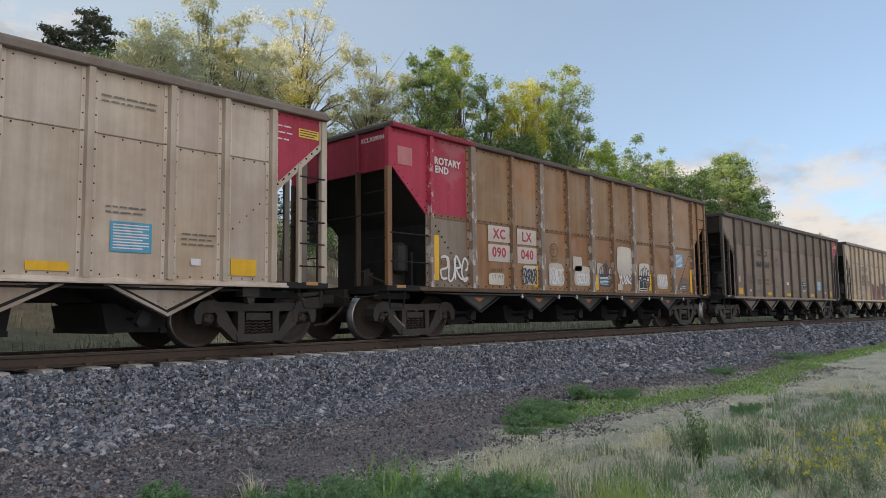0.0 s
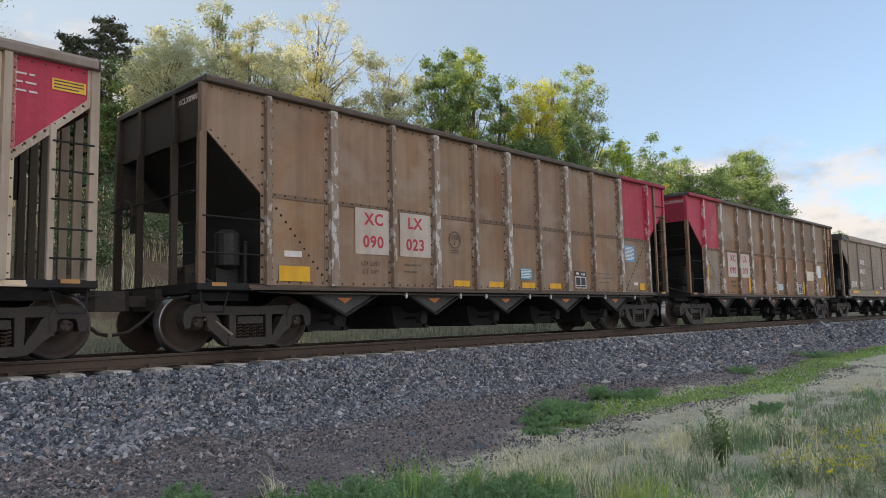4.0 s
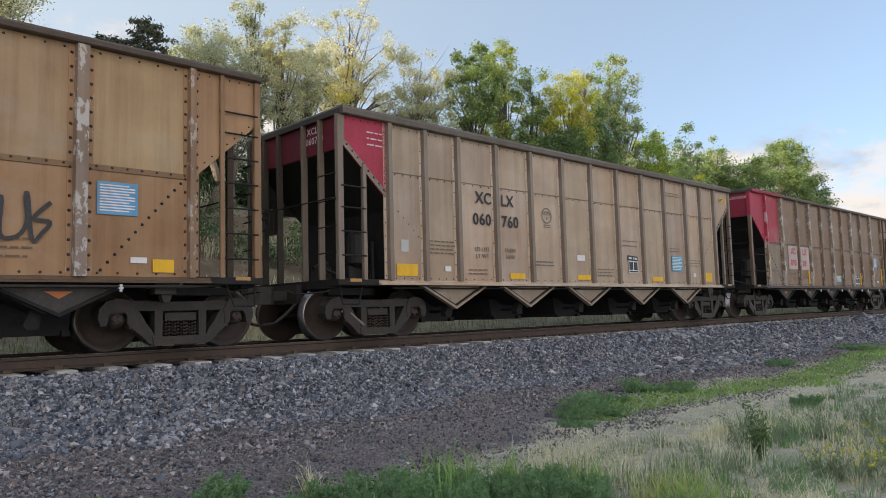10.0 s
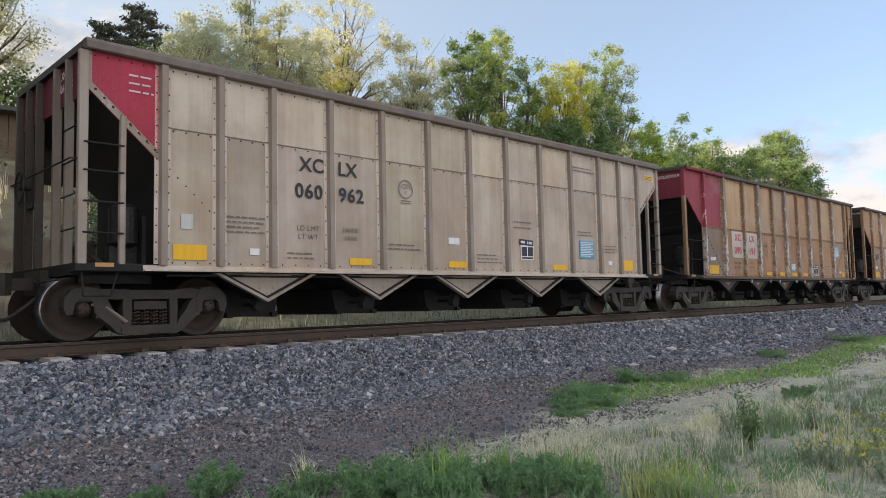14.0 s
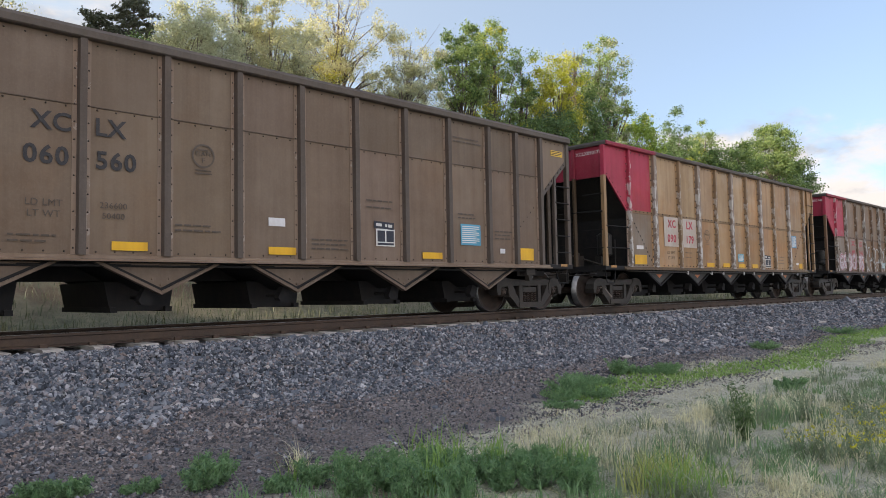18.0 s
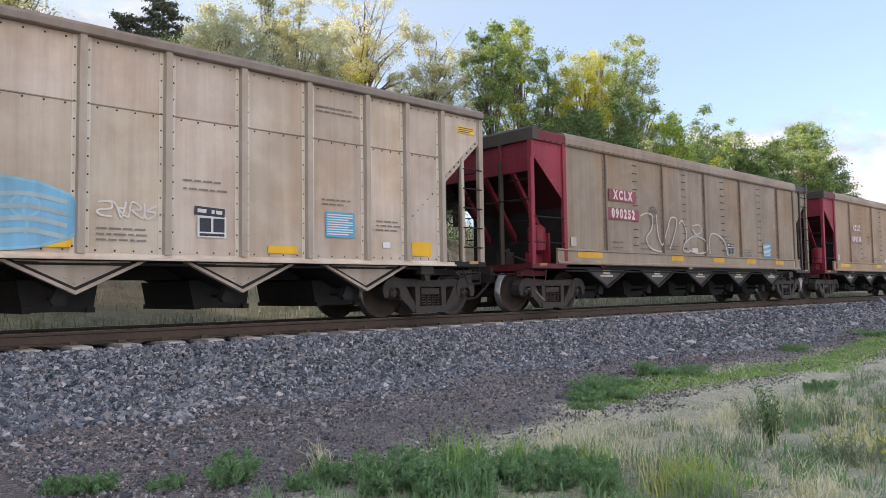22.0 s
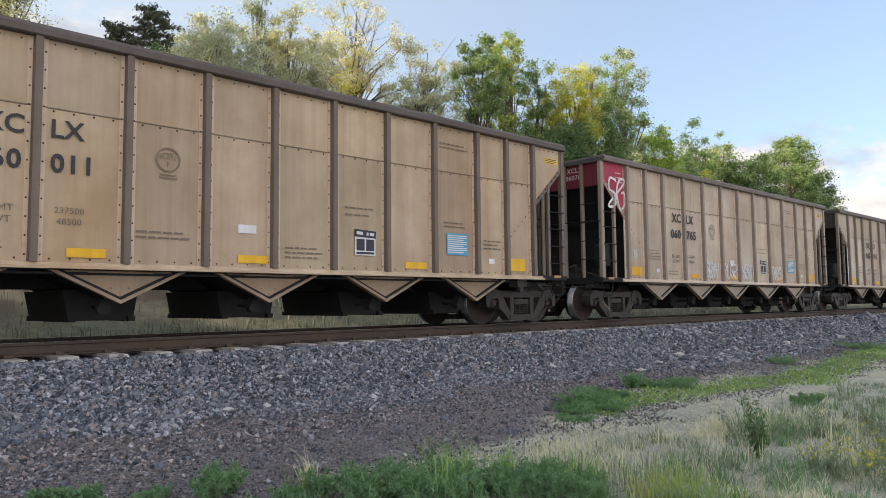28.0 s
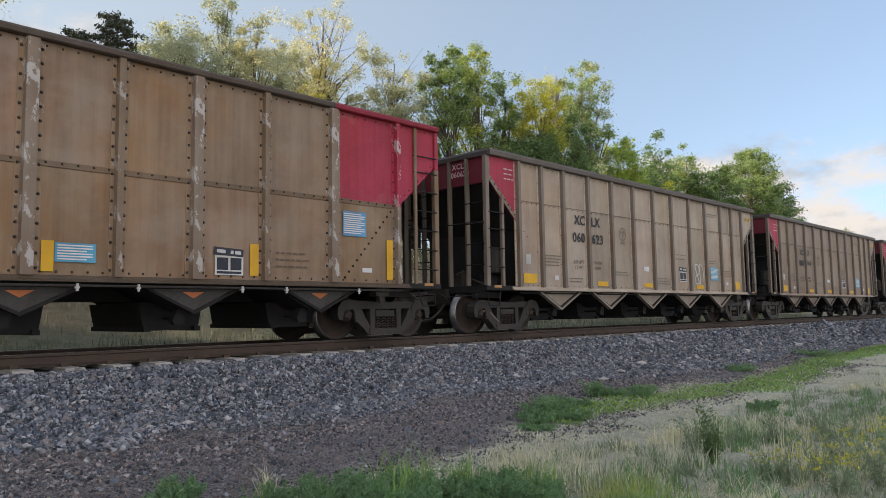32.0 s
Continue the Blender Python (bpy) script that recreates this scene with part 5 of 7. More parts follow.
        part("bolt_row", shared("slopeboltsA", _slope_bolts), car)
    elif kind == "B":
        if bars:
            for x, z, h in ((1.06, 1.17, 0.92), (4.50, 1.10, 0.50), (7.28, 1.08, 0.40), (10.28, 1.10, 0.50), (13.13, 1.10, 0.74)):
                decal(car, "reflector", x, z, 0.15, h, yel, "tall yellow reflector")
        else:
            for x, z, w, h in ((1.18, 1.10, 0.60, 0.25), (5.30, 1.08, 0.48, 0.12), (6.4, 1.08, 0.48, 0.12), (7.55, 1.08, 0.48, 0.12), (8.6, 1.08, 0.46, 0.12), (12.85, 1.10, 0.30, 0.18)):
                decal(car, "reflector", x, z, w, h, yel, "yellow reflector")
        notice(car, 7.44 if bars else 7.50, 1.27 if not bars else 1.21, 0.51 if bars else 0.42, 0.25, C(SKYBLUE), 6, "blue notice with white print")
        notice(car, 12.11, 1.86, 0.53, 0.44, C((0.10, 0.29, 0.47)), 10, "light blue notice with white print")
        stencil_box(car, 9.68, 1.10, 0.48, 0.40, seed)
        lettering(car, "LD LMT", 3.12, 1.45, 0.12, soft, spacing=1.15)
        lettering(car, "LT WT", 3.12, 1.30, 0.12, soft, spacing=1.15)
        text_bars(car, 3.95, 1.48, 0.45, 2, soft, 0.13, seed=k + 1)
        text_bars(car, 10.75, 1.5, 0.7, 3, soft, 0.11, seed=k + 2)
        decal(car, "sticker", 1.28, 1.50, 0.34, 0.10, C(WHITE if not bars else tuple(0.7 * a for a in body)), "small worn sticker")
        decal(car, "sticker", 12.55, 1.22, 0.22, 0.08, C(WHITE), "small white sticker")
        part("emblem", shared("ring", ring_mesh), car, soft, at=pose(5.36, FACE, 2.02))
        lettering(car, "PLATE", 5.36, 2.05, 0.085, soft)
        lettering(car, "F", 5.36, 1.95, 0.11, soft)
        if marks:
            a, b, c, d = marks[:4]
            pc = C({17: (0.27, 0.185, 0.14), 10: (0.42, 0.35, 0.30), 26: (0.47, 0.41, 0.36)}.get(k, (0.48, 0.42, 0.36)))
            if twin:
                for x, w in ((2.80, 0.78), (3.86, 0.76)):
                    decal(car, "stencil_patch", x, 2.08, w, 0.36, pc, "white painted patch")
                    decal(car, "stencil_patch", x, 1.64, w, 0.38, pc, "white painted patch")
            else:
                for x, w in ((2.76, 0.80), (3.84, 0.82)):
                    decal(car, "stencil_patch", x, 1.62, w, 0.83, pc, "white painted patch")
            ic = C((0.42, 0.035, 0.06) if k != 26 else (0.40, 0.17, 0.15))
            for wds, x, z in ((a, 3.20, 2.25), (b, 4.23, 2.25), (c, 3.18, 1.84), (d, 4.24, 1.84)):
                lettering(car, wds, x, z, 0.30, ic, 0.008, FACE - 0.004, 1.12)
        if marks:
            lettering_end(car, "".join(marks), "", C((0.58, 0.5, 0.48)), 3.93, -1.06, 0.125)
    else:
        for x in (0.98, 5.0, 7.3, 9.35, 11.4):
            decal(car, "reflector", x + 0.35, 1.20, 0.95 if x < 1 else 0.62, 0.13, yel, "yellow reflector strip", -1.5515)
        notice(car, 10.92, 1.43, 0.58, 0.42, C(SKYBLUE), 9, "blue notice with white print")
        stencil_box(car, 8.55, 1.40, 0.40, 0.36, seed)
        decal(car, "sticker", 6.50, 1.45, 0.30, 0.12, C(WHITE), "small white sticker")
        decal(car, "sticker", 1.12, 1.46, 0.20, 0.20, C((0.5, 0.47, 0.4)), "small pale sticker")
        text_bars(car, 2.75, 1.62, 0.5, 2, soft, 0.13, seed=k)
        text_bars(car, 3.95, 1.62, 0.5, 2, soft, 0.13, seed=k + 1)
        text_bars(car, 5.2, 1.60, 0.65, 2, soft, seed=k + 2)
        text_bars(car, 8.1, 1.98, 0.7, 2, soft, 0.11, seed=k + 3)
        text_bars(car, 9.6, 1.62, 0.6, 3, soft, seed=k + 4)
        part("emblem", shared("ring", ring_mesh), car, soft, at=pose(4.55, FACE - 0.01, 2.40))
        lettering(car, "PLATE", 4.55, 2.43, 0.085, soft, y=FACE - 0.011)
        lettering(car, "F", 4.55, 2.33, 0.11, soft, y=FACE - 0.011)
        if marks:
            if twin:
                decal(car, "stencil_patch", 2.62, 2.60, 1.16, 0.28, C((0.24, 0.06, 0.075)), "faded red patch", FACE - 0.01)
                if k != 7:
                    decal(car, "stencil_patch", 2.52, 2.15, 1.36, 0.28, C((0.24, 0.06, 0.075)), "faded red patch", FACE - 0.01)
            wc = C((0.70, 0.62, 0.60))
            lettering(car, marks[0], 3.20, 2.74, 0.30, wc, 0.014, FACE - 0.014, 1.55, 0, 0.76)
            lettering(car, marks[1], 3.20, 2.29, 0.30, wc, 0.014, FACE - 0.014, 1.4, 0, 0.82)
            lettering(car, marks[0], 3.225, 2.72, 0.30, C((0.35, 0.05, 0.08)), 0.02, FACE - 0.012, 1.55, 0, 0.76)
            lettering(car, marks[1], 3.225, 2.27, 0.30, C((0.35, 0.05, 0.08)), 0.02, FACE - 0.012, 1.4, 0, 0.82)
    return car


def lettering_end(car, a, b, colour, z=3.74, y=-0.72, size=0.17):
    """Marks on the end wall, seen from ahead of the car."""
    for i, w in enumerate((a, b)):
        if w:
            part("lettering", text_mesh(w, size, DECAL, 0.003, 1.1), car, colour, at=pose(-0.134, y, z - i * 0.18, 90, 0, -90))


def _seam_a():
    sh = Shape().slab(0.9, 13.4, -1.524, -1.50, 2.985, 3.005, 0.004)
    sh.slot = 1
    for a, b in zip(POSTS_A, POSTS_A[1:]):
        for i in range(4):
            sh.rivet(a + (b - a) * (i + 0.8) / 4.6, -1.524, 2.955, 0.0145, 0.012)
    return sh.mesh("seam_strip", PAINT, RIVET)


def _bolts():
    sh = Shape()
    z = 1.5
    while z < 3.7:
        sh.rivet(-0.07, -1.518, z, 0.014)
        z += 0.2
    return sh.mesh("bolt_row", BLACK)


def _chord_bolts():
    sh = Shape()
    x = 0.2
    while x < 14.2:
        sh.rivet(x, -1.585, 3.725, 0.016, 0.02)
        x += 0.215
    return sh.mesh("chord_bolts", BLACK)


def _slope_bolts():
    sh = Shape()
    for i in range(6):
        sh.rivet(1.0 + i * 0.12, -1.513, 2.40 - i * 0.11, 0.016)
        sh.rivet(13.3 - i * 0.12, -1.513, 2.40 - i * 0.11, 0.016)
    return sh.mesh("bolt_row", BLACK)


def _brake_wheel():
    sh = Shape()
    pts = [(-0.34, 0.75 + 0.24 * math.cos(6.2832 * i / 18), 2.3 + 0.24 * math.sin(6.2832 * i / 18)) for i in range(19)]
    sh.pipe(pts, 0.016, 5)
    for i in (0, 6, 12):
        sh.rod((-0.33, 0.75, 2.3), pts[i], 0.012, 4)
    sh.rod((-0.36, 0.75, 2.3), (-0.1, 0.75, 2.3), 0.04, 8)
    sh.box(-0.2, -0.1, 0.6, 0.9, 2.0, 2.5)
    return sh.mesh("brake_wheel", CAST)


# ---- the train, car by car ----
GOLD, BROWN = (0.33, 0.19, 0.095), (0.235, 0.155, 0.10)
SMOOTH = (0.205, 0.156, 0.112)
PALE, FAWN = (0.50, 0.415, 0.325), (0.42, 0.33, 0.24)
GREYP, BROWNP = (0.24, 0.18, 0.135), (0.085, 0.062, 0.048)
lab = "{} coal car with {}"
CARS = {}
CARS[0] = hopper_car(0, "A", PALE, (0.56, 0.47, 0.37), (0.46, 0.38, 0.29), (0.20, 0.16, 0.13), None, RED, ("XC", "LX", "060", "596"), lab.format("pale tan", "upright ribs and a red end panel"))
CARS[1] = hopper_car(1, "B", (0.31, 0.165, 0.075), (0.31, 0.19, 0.10), GREYP, (0.10, 0.07, 0.06), RED, None, ("XC", "LX", "090", "040"), lab.format("golden brown", "a red end and graffiti"), bars=True, twin=True)
CARS[2] = hopper_car(2, "A", (0.21, 0.156, 0.113), (0.165, 0.128, 0.098), (0.095, 0.075, 0.062), (0.085, 0.068, 0.058), None, RED, ("XC", "LX", "060", "664", "235800", "50300"), lab.format("dark brown sooty", "black lettering"))
CARS[3] = hopper_car(3, "A", tuple(a * b for a, b in zip(PALE, (1.03, 0.98, 0.86))), None, (0.36, 0.29, 0.22), (0.22, 0.18, 0.15), None, RED, ("XC", "LX", "060", "852", "236000", "50000"), lab.format("pale tan", "dark red graffiti"))
CARS[4] = hopper_car(4, "B", BROWN, None, GREYP, BROWNP, None, RED, ("XC", "LX", "090", "023"), lab.format("dull brown", "a red rear end"))
CARS[5] = hopper_car(5, "B", (0.235, 0.13, 0.066), (0.195, 0.128, 0.08), GREYP, BROWNP, RED, None, ("XC", "LX", "090", "009"), lab.format("golden brown", "a red end and white patches"), bars=True)
CARS[6] = hopper_car(6, "C", SMOOTH, None, (0.2, 0.15, 0.11), (0.25, 0.19, 0.14), None, RED, ("XCLX", "090275"), lab.format("smooth-sided brown", "a red rear end"))
CARS[7] = hopper_car(7, "C", SMOOTH, None, (0.2, 0.15, 0.11), (0.25, 0.19, 0.14), None, RED, ("XCLX", "090272"), lab.format("smooth-sided brown", "yellow strips and white lettering"), twin=True)
CARS[8] = hopper_car(8, "B", GOLD, (0.38, 0.255, 0.14), GREYP, BROWNP, RED, None, ("XC", "LX", "090", "192"), lab.format("golden brown", "a red front end"))
CARS[9] = hopper_car(9, "A", FAWN, None, (0.22, 0.175, 0.135), (0.12, 0.10, 0.08), RED, None, ("XC", "LX", "060", "760", "236000", "50000"), lab.format("fawn", "a red corner panel"))
CARS[10] = hopper_car(10, "B", BROWN, (0.225, 0.152, 0.10), GREYP, BROWNP, RED, None, ("XC", "LX", "090", "201"), lab.format("dull brown", "a red front end"), bars=True)
CARS[11] = hopper_car(11, "A", (0.36, 0.285, 0.20), (0.46, 0.37, 0.27), (0.14, 0.10, 0.08), (0.08, 0.06, 0.055), RED, None, ("XC", "LX", "060", "596", "235900", "50100"), lab.format("two-tone tan", "dark ribs"))
CARS[12] = hopper_car(12, "A", (0.45, 0.38, 0.30), (0.5, 0.43, 0.34), (0.30, 0.25, 0.2), (0.16, 0.13, 0.11), RED, None, ("XC", "LX", "060", "962"), lab.format("greyish tan", "a red corner panel"))
CARS[13] = hopper_car(13, "B", GOLD, (0.40, 0.27, 0.15), GREYP, BROWNP, (0.26, 0.03, 0.05), None, ("XC", "LX", "090", "191"), lab.format("golden brown", "a dark red front end"))
CARS[14] = hopper_car(14, "B", GOLD, (0.40, 0.27, 0.15), GREYP, BROWNP, None, RED, ("XC", "LX", "090", "106"), lab.format("golden brown", "a red rear end"))
CARS[15] = hopper_car(15, "A", (0.185, 0.13, 0.088), (0.16, 0.115, 0.08), (0.09, 0.07, 0.056), (0.10, 0.08, 0.065), RED, None, ("XC", "LX", "060", "560", "236600", "50400"), lab.format("dark brown sooty", "a red corner panel"))
CARS[16] = hopper_car(16, "B", (0.37, 0.225, 0.105), (0.37, 0.245, 0.135), GREYP, BROWNP, RED, None, ("XC", "LX", "090", "179"), lab.format("golden brown", "a red front end"))
CARS[17] = hopper_car(17, "B", (0.21, 0.115, 0.058), (0.20, 0.135, 0.085), (0.17, 0.125, 0.09), BROWNP, RED, None, ("XC", "LX", "090", "146"), lab.format("rusty brown", "a red end and white graffiti"), bars=True)
CARS[18] = hopper_car(18, "A", (0.53, 0.45, 0.355), None, (0.40, 0.34, 0.27), (0.24, 0.2, 0.17), RED, None, ("XC", "LX", "061", "014", "236000", "50000"), lab.format("pale beige", "a red corner and blue blot"))
CARS[19] = hopper_car(19, "C", (0.262, 0.208, 0.15), None, (0.2, 0.15, 0.11), (0.27, 0.21, 0.16), (0.25, 0.02, 0.04), None, ("XCLX", "090252"), lab.format("smooth-sided brown", "a red front end and white graffiti"), twin=True)
CARS[20] = hopper_car(20, "C", (0.30, 0.212, 0.132), None, (0.24, 0.17, 0.11), (0.30, 0.23, 0.17), (0.25, 0.02, 0.04), None, ("XCLX", "090348"), lab.format("smooth-sided tan-brown", "a red front end"))
CARS[21] = hopper_car(21, "A", (0.48, 0.40, 0.305), None, (0.30, 0.245, 0.19), (0.17, 0.135, 0.11), RED, None, ("XC", "LX", "060", "706", "235700", "50300"), lab.format("pale tan", "a red corner panel"))
CARS[22] = hopper_car(22, "A", FAWN, None, (0.2, 0.155, 0.12), (0.12, 0.095, 0.08), RED, None, ("XC", "LX", "060", "061"), lab.format("fawn", "dark ribs"))
CARS[23] = hopper_car(23, "A", (0.44, 0.33, 0.215), None, (0.15, 0.115, 0.09), (0.10, 0.08, 0.07), RED, None, ("XC", "LX", "060", "011", "237500", "48500"), lab.format("golden tan", "dark brown ribs"))
CARS[24] = hopper_car(24, "A", (0.48, 0.39, 0.29), None, (0.28, 0.22, 0.17), (0.15, 0.12, 0.1), RED, None, ("XC", "LX", "060", "765"), lab.format("pale tan", "white tags along the sill"))
CARS[25] = hopper_car(25, "A", (0.42, 0.34, 0.25), None, (0.21, 0.165, 0.125), (0.13, 0.10, 0.085), None, RED, ("XC", "LX", "060", "810", "230900", "50100"), lab.format("tan", "slate-blue graffiti"))
CARS[26] = hopper_car(26, "B", (0.275, 0.185, 0.112), (0.27, 0.19, 0.125), (0.24, 0.18, 0.13), BROWNP, None, RED, ("XC", "LX", "090", "003"), lab.format("golden brown", "white patches and a red rear end"), bars=True)
CARS[27] = hopper_car(27, "A", (0.38, 0.31, 0.235), None, (0.2, 0.16, 0.125), (0.11, 0.09, 0.075), RED, None, ("XC", "LX", "060", "623"), lab.format("greyish tan", "a red corner panel"))
CARS[28] = hopper_car(28, "A", (0.27, 0.205, 0.15), None, (0.17, 0.13, 0.1), (0.11, 0.09, 0.075), RED, None, ("XC", "LX", "060", "744"), lab.format("dull brown", "a red corner panel"))
CARS[29] = hopper_car(29, "A", (0.25, 0.19, 0.14), None, (0.17, 0.13, 0.1), (0.11, 0.09, 0.075), RED, None, ("XC", "LX", "060", "718"), lab.format("dull brown", "a red corner panel"))

# paint that only single cars carry
W = lambda s: (0.62, 0.61, 0.62, s)
lettering(CARS[1], "ROTARY", 1.50, 3.62, 0.20, W(0.1), 0.006)
lettering(CARS[1], "END", 1.32, 3.44, 0.20, W(0.1), 0.006)
decal(CARS[1], "faded_patch", 0.06, 3.40, 0.40, 0.36, (0.45, 0.16, 0.17, 0.2), "faded pink patch")
graffiti(CARS[1], 3, 1.25, 2.1, 1.15, 1.7, 4, 0.022, W(0.4), "white spray-painted tag")
INKY, CHALK = (0.045, 0.055, 0.085, 0.3), (0.66, 0.68, 0.72, 0.3)
for i, (x, x2, z, z2) in enumerate(((2.80, 3.35, 1.12, 1.38), (4.05, 4.6, 1.15, 1.60), (5.10, 5.75, 1.15, 1.70), (6.20, 6.62, 1.55, 1.92), (6.25, 7.0, 1.18, 1.68), (7.36, 7.68, 1.42, 1.80), (7.95, 8.1, 1.4, 1.67), (8.44, 9.28, 1.53, 2.31), (8.45, 8.7, 1.10, 1.28), (9.70, 10.34, 1.40, 1.90), (10.82, 11.50, 1.18, 1.62), (7.2, 7.3, 1.2, 1.5), (12.35, 12.5, 1.1, 1.25))):
    splash(CARS[1], x, x2, z, z2, (0.52, 0.485, 0.44, 0.07 * i), "whitish painted-out patch", 500 + i, 7.0, 0.003, 0.018)
crown(CARS[1], 7.48, 8.06, 1.22, 1.80, INKY, "dark blue spray-painted crown")
spray(CARS[1], [(7.78, 1.74), (7.86, 1.76), (7.94, 1.74)], 0.013, INKY, "dark blue spray-painted stroke")
spray(CARS[1], [(7.86, 1.60), (7.87, 1.75), (7.86, 1.90)], 0.013, INKY, "dark blue spray-painted stroke", 0.0066)
crown(CARS[1], 9.78, 10.30, 1.24, 1.82, (0.03, 0.03, 0.04, 0.3), "black spray-painted crown")
crown(CARS[1], 12.36, 13.0, 1.14, 1.58, (0.12, 0.11, 0.11, 0.3), "faint grey spray-painted crown")
for i, (x, x2, z, z2, c) in enumerate(((8.52, 9.18, 1.26, 1.55, CHALK), (10.85, 11.5, 1.24, 1.60, CHALK), (6.35, 6.95, 1.22, 1.50, CHALK), (5.15, 5.75, 1.16, 1.60, CHALK), (4.05, 4.6, 1.16, 1.55, INKY))):
    graffiti(CARS[1], 20 + i, x, x2, z, z2, 5, 0.017, c, "spray-painted tag")
graffiti(CARS[3], 5, 2.75, 4.6, 1.78, 2.15, 8, 0.02, (0.03, 0.03, 0.04, 0.2), "black spray-painted tag")
decal(CARS[3], "reflector", 7.22, 1.12, 0.52, 0.12, (*YELLOW, 0.3), "yellow reflector", FACE - 0.02)
MAROON, SOOT = (0.20, 0.035, 0.045, 0.3), (0.035, 0.03, 0.033, 0.3)
for i, (x0, x1, z0, z1, q) in enumerate(((5.02, 5.86, 1.02, 1.92, 2.4), (6.10, 6.98, 1.02, 1.84, 2.4), (7.24, 7.95, 1.02, 1.98, 2.8), (7.70, 8.28, 1.02, 1.97, 3.0), (8.26, 9.22, 1.02, 1.88, 5.0))):
    splash(CARS[3], x0 - 0.03, x1 + 0.03, z0 - 0.03, z1 + 0.03, SOOT, "black graffiti shadow", 520 + i, q, 0.003 + 0.0008 * i, 0.02, "graffiti")
for i, (x0, x1, z0, z1, q) in enumerate(((5.02, 5.80, 1.05, 1.86, 2.4), (6.24, 6.92, 1.05, 1.76, 2.2), (7.34, 7.72, 1.40, 1.92, 2.2), (7.36, 7.56, 1.05, 1.50, 3.0), (7.80, 8.20, 1.50, 1.90, 2.6), (7.74, 8.22, 1.05, 1.42, 2.8), (8.34, 8.62, 1.05, 1.84, 5.0), (8.70, 9.02, 1.05, 1.46, 4.0))):
    splash(CARS[3], x0, x1, z0, z1, MAROON, "dark red bubble graffiti", 540 + i, q, 0.0085 + 0.0006 * i, 0.02, "graffiti")
spray(CARS[3], [(6.58, 1.18), (6.58, 1.45), (6.59, 1.66)], 0.02, SOOT, "black graffiti stroke", 0.016)
spray(CARS[3], [(6.42, 1.38), (6.52, 1.46), (6.59, 1.62), (6.66, 1.46), (6.76, 1.38)], 0.018, SOOT, "black graffiti stroke", 0.017)
spray(CARS[3], [(5.30, 1.30), (5.32, 1.62), (5.55, 1.60), (5.60, 1.38), (5.32, 1.30)], 0.03, SOOT, "black graffiti stroke", 0.016)
spray(CARS[3], [(7.50, 1.60), (7.52, 1.74), (7.58, 1.72), (7.56, 1.58)], 0.025, SOOT, "black graffiti stroke", 0.016)
decal(CARS[5], "painted_patch", 10.67, 1.66, 1.02, 0.38, (0.58, 0.52, 0.44, 0.6), "cream painted-out patch")
decal(CARS[5], "painted_patch", 12.09, 1.80, 0.57, 0.52, (0.56, 0.62, 0.66, 0.6), "pale blue painted-out notice", FACE - 0.006)
lettering(CARS[6], "FOFK", 1.65, 1.62, 0.36, W(0.3), 0.008)
lettering(CARS[6], "719", 2.80, 1.64, 0.32, W(0.3), 0.008)
for a, b, s in ((6.05, 6.85, 31), (10.68, 11.6, 33)):
    graffiti(CARS[8], s, a, b, 1.45, 2.05, 3, 0.026, (0.03, 0.03, 0.035, 0.2), "black spray-painted tag")
for i, x in enumerate((6.1, 7.4, 8.6)):
    decal(CARS[8], "painted_patch", x, 1.12, 0.5, 0.32, (0.45, 0.38, 0.28, 0.2), "pale painted-out patch")
part("sticker", rect_mesh(0.42, 0.26), CARS[14], (0.07, 0.05, 0.04, 0.1), "tilted dark brown sticker", pose(1.45, FACE - 0.003, 1.86, 0, -14, 0))
graffiti(CARS[14], 99, 11.75, 12.5, 1.08, 1.52, 4, 0.018, (0.6, 0.6, 0.62, 0.4), "white spray-painted tag")
decal(CARS[14], "sticker", 1.12, 1.46, 0.26, 0.13, (0.6, 0.57, 0.5, 0.2), "small white sticker")
throw_up(CARS[17], 41, 1.32, 4.62, 1.10, 1.78, 6, (0.44, 0.38, 0.43, 0.2), (0.34, 0.11, 0.13, 0.2), "faded white and red graffiti")
graffiti(CARS[17], 42, 1.3, 4.6, 1.12, 1.75, 8, 0.022, (0.60, 0.56, 0.60, 0.2), "white spray-painted graffiti")
CHALKY = (0.47, 0.52, 0.55, 0.2)
for i, knots in enumerate((
        ((5.61, 2.14), (5.41, 2.14), (5.14, 1.82), (5.04, 1.44), (5.23, 1.15), (5.44, 1.06)),
        ((5.47, 2.04), (5.49, 1.85), (5.50, 1.72)),
        ((5.49, 1.58), (5.60, 1.30), (5.78, 1.06)),
        ((5.88, 1.97), (5.90, 1.73), (5.61, 1.53), (6.03, 1.59), (6.18, 1.34), (6.12, 1.11), (6.48, 1.33)),
        ((5.90, 2.02), (6.05, 2.10), (6.20, 1.87), (6.21, 1.45)),
        ((6.25, 2.01), (6.34, 2.13), (6.47, 1.94), (6.32, 1.41), (6.66, 1.49), (6.78, 1.27), (6.57, 1.08)),
        ((6.45, 1.93), (6.66, 2.10), (7.00, 1.98), (7.07, 1.75), (6.78, 1.46), (7.04, 1.49), (7.24, 1.29), (7.24, 1.08)),
        ((7.09, 1.90), (7.35, 2.11), (7.66, 1.94), (7.82, 1.46), (7.79, 1.07)),
        ((8.16, 2.16), (7.88, 2.11), (7.72, 1.80), (7.35, 1.25)))):
    spray(CARS[17], knots, 0.021, CHALKY, "white outline graffiti", 0.006 + 0.0008 * (i % 5))
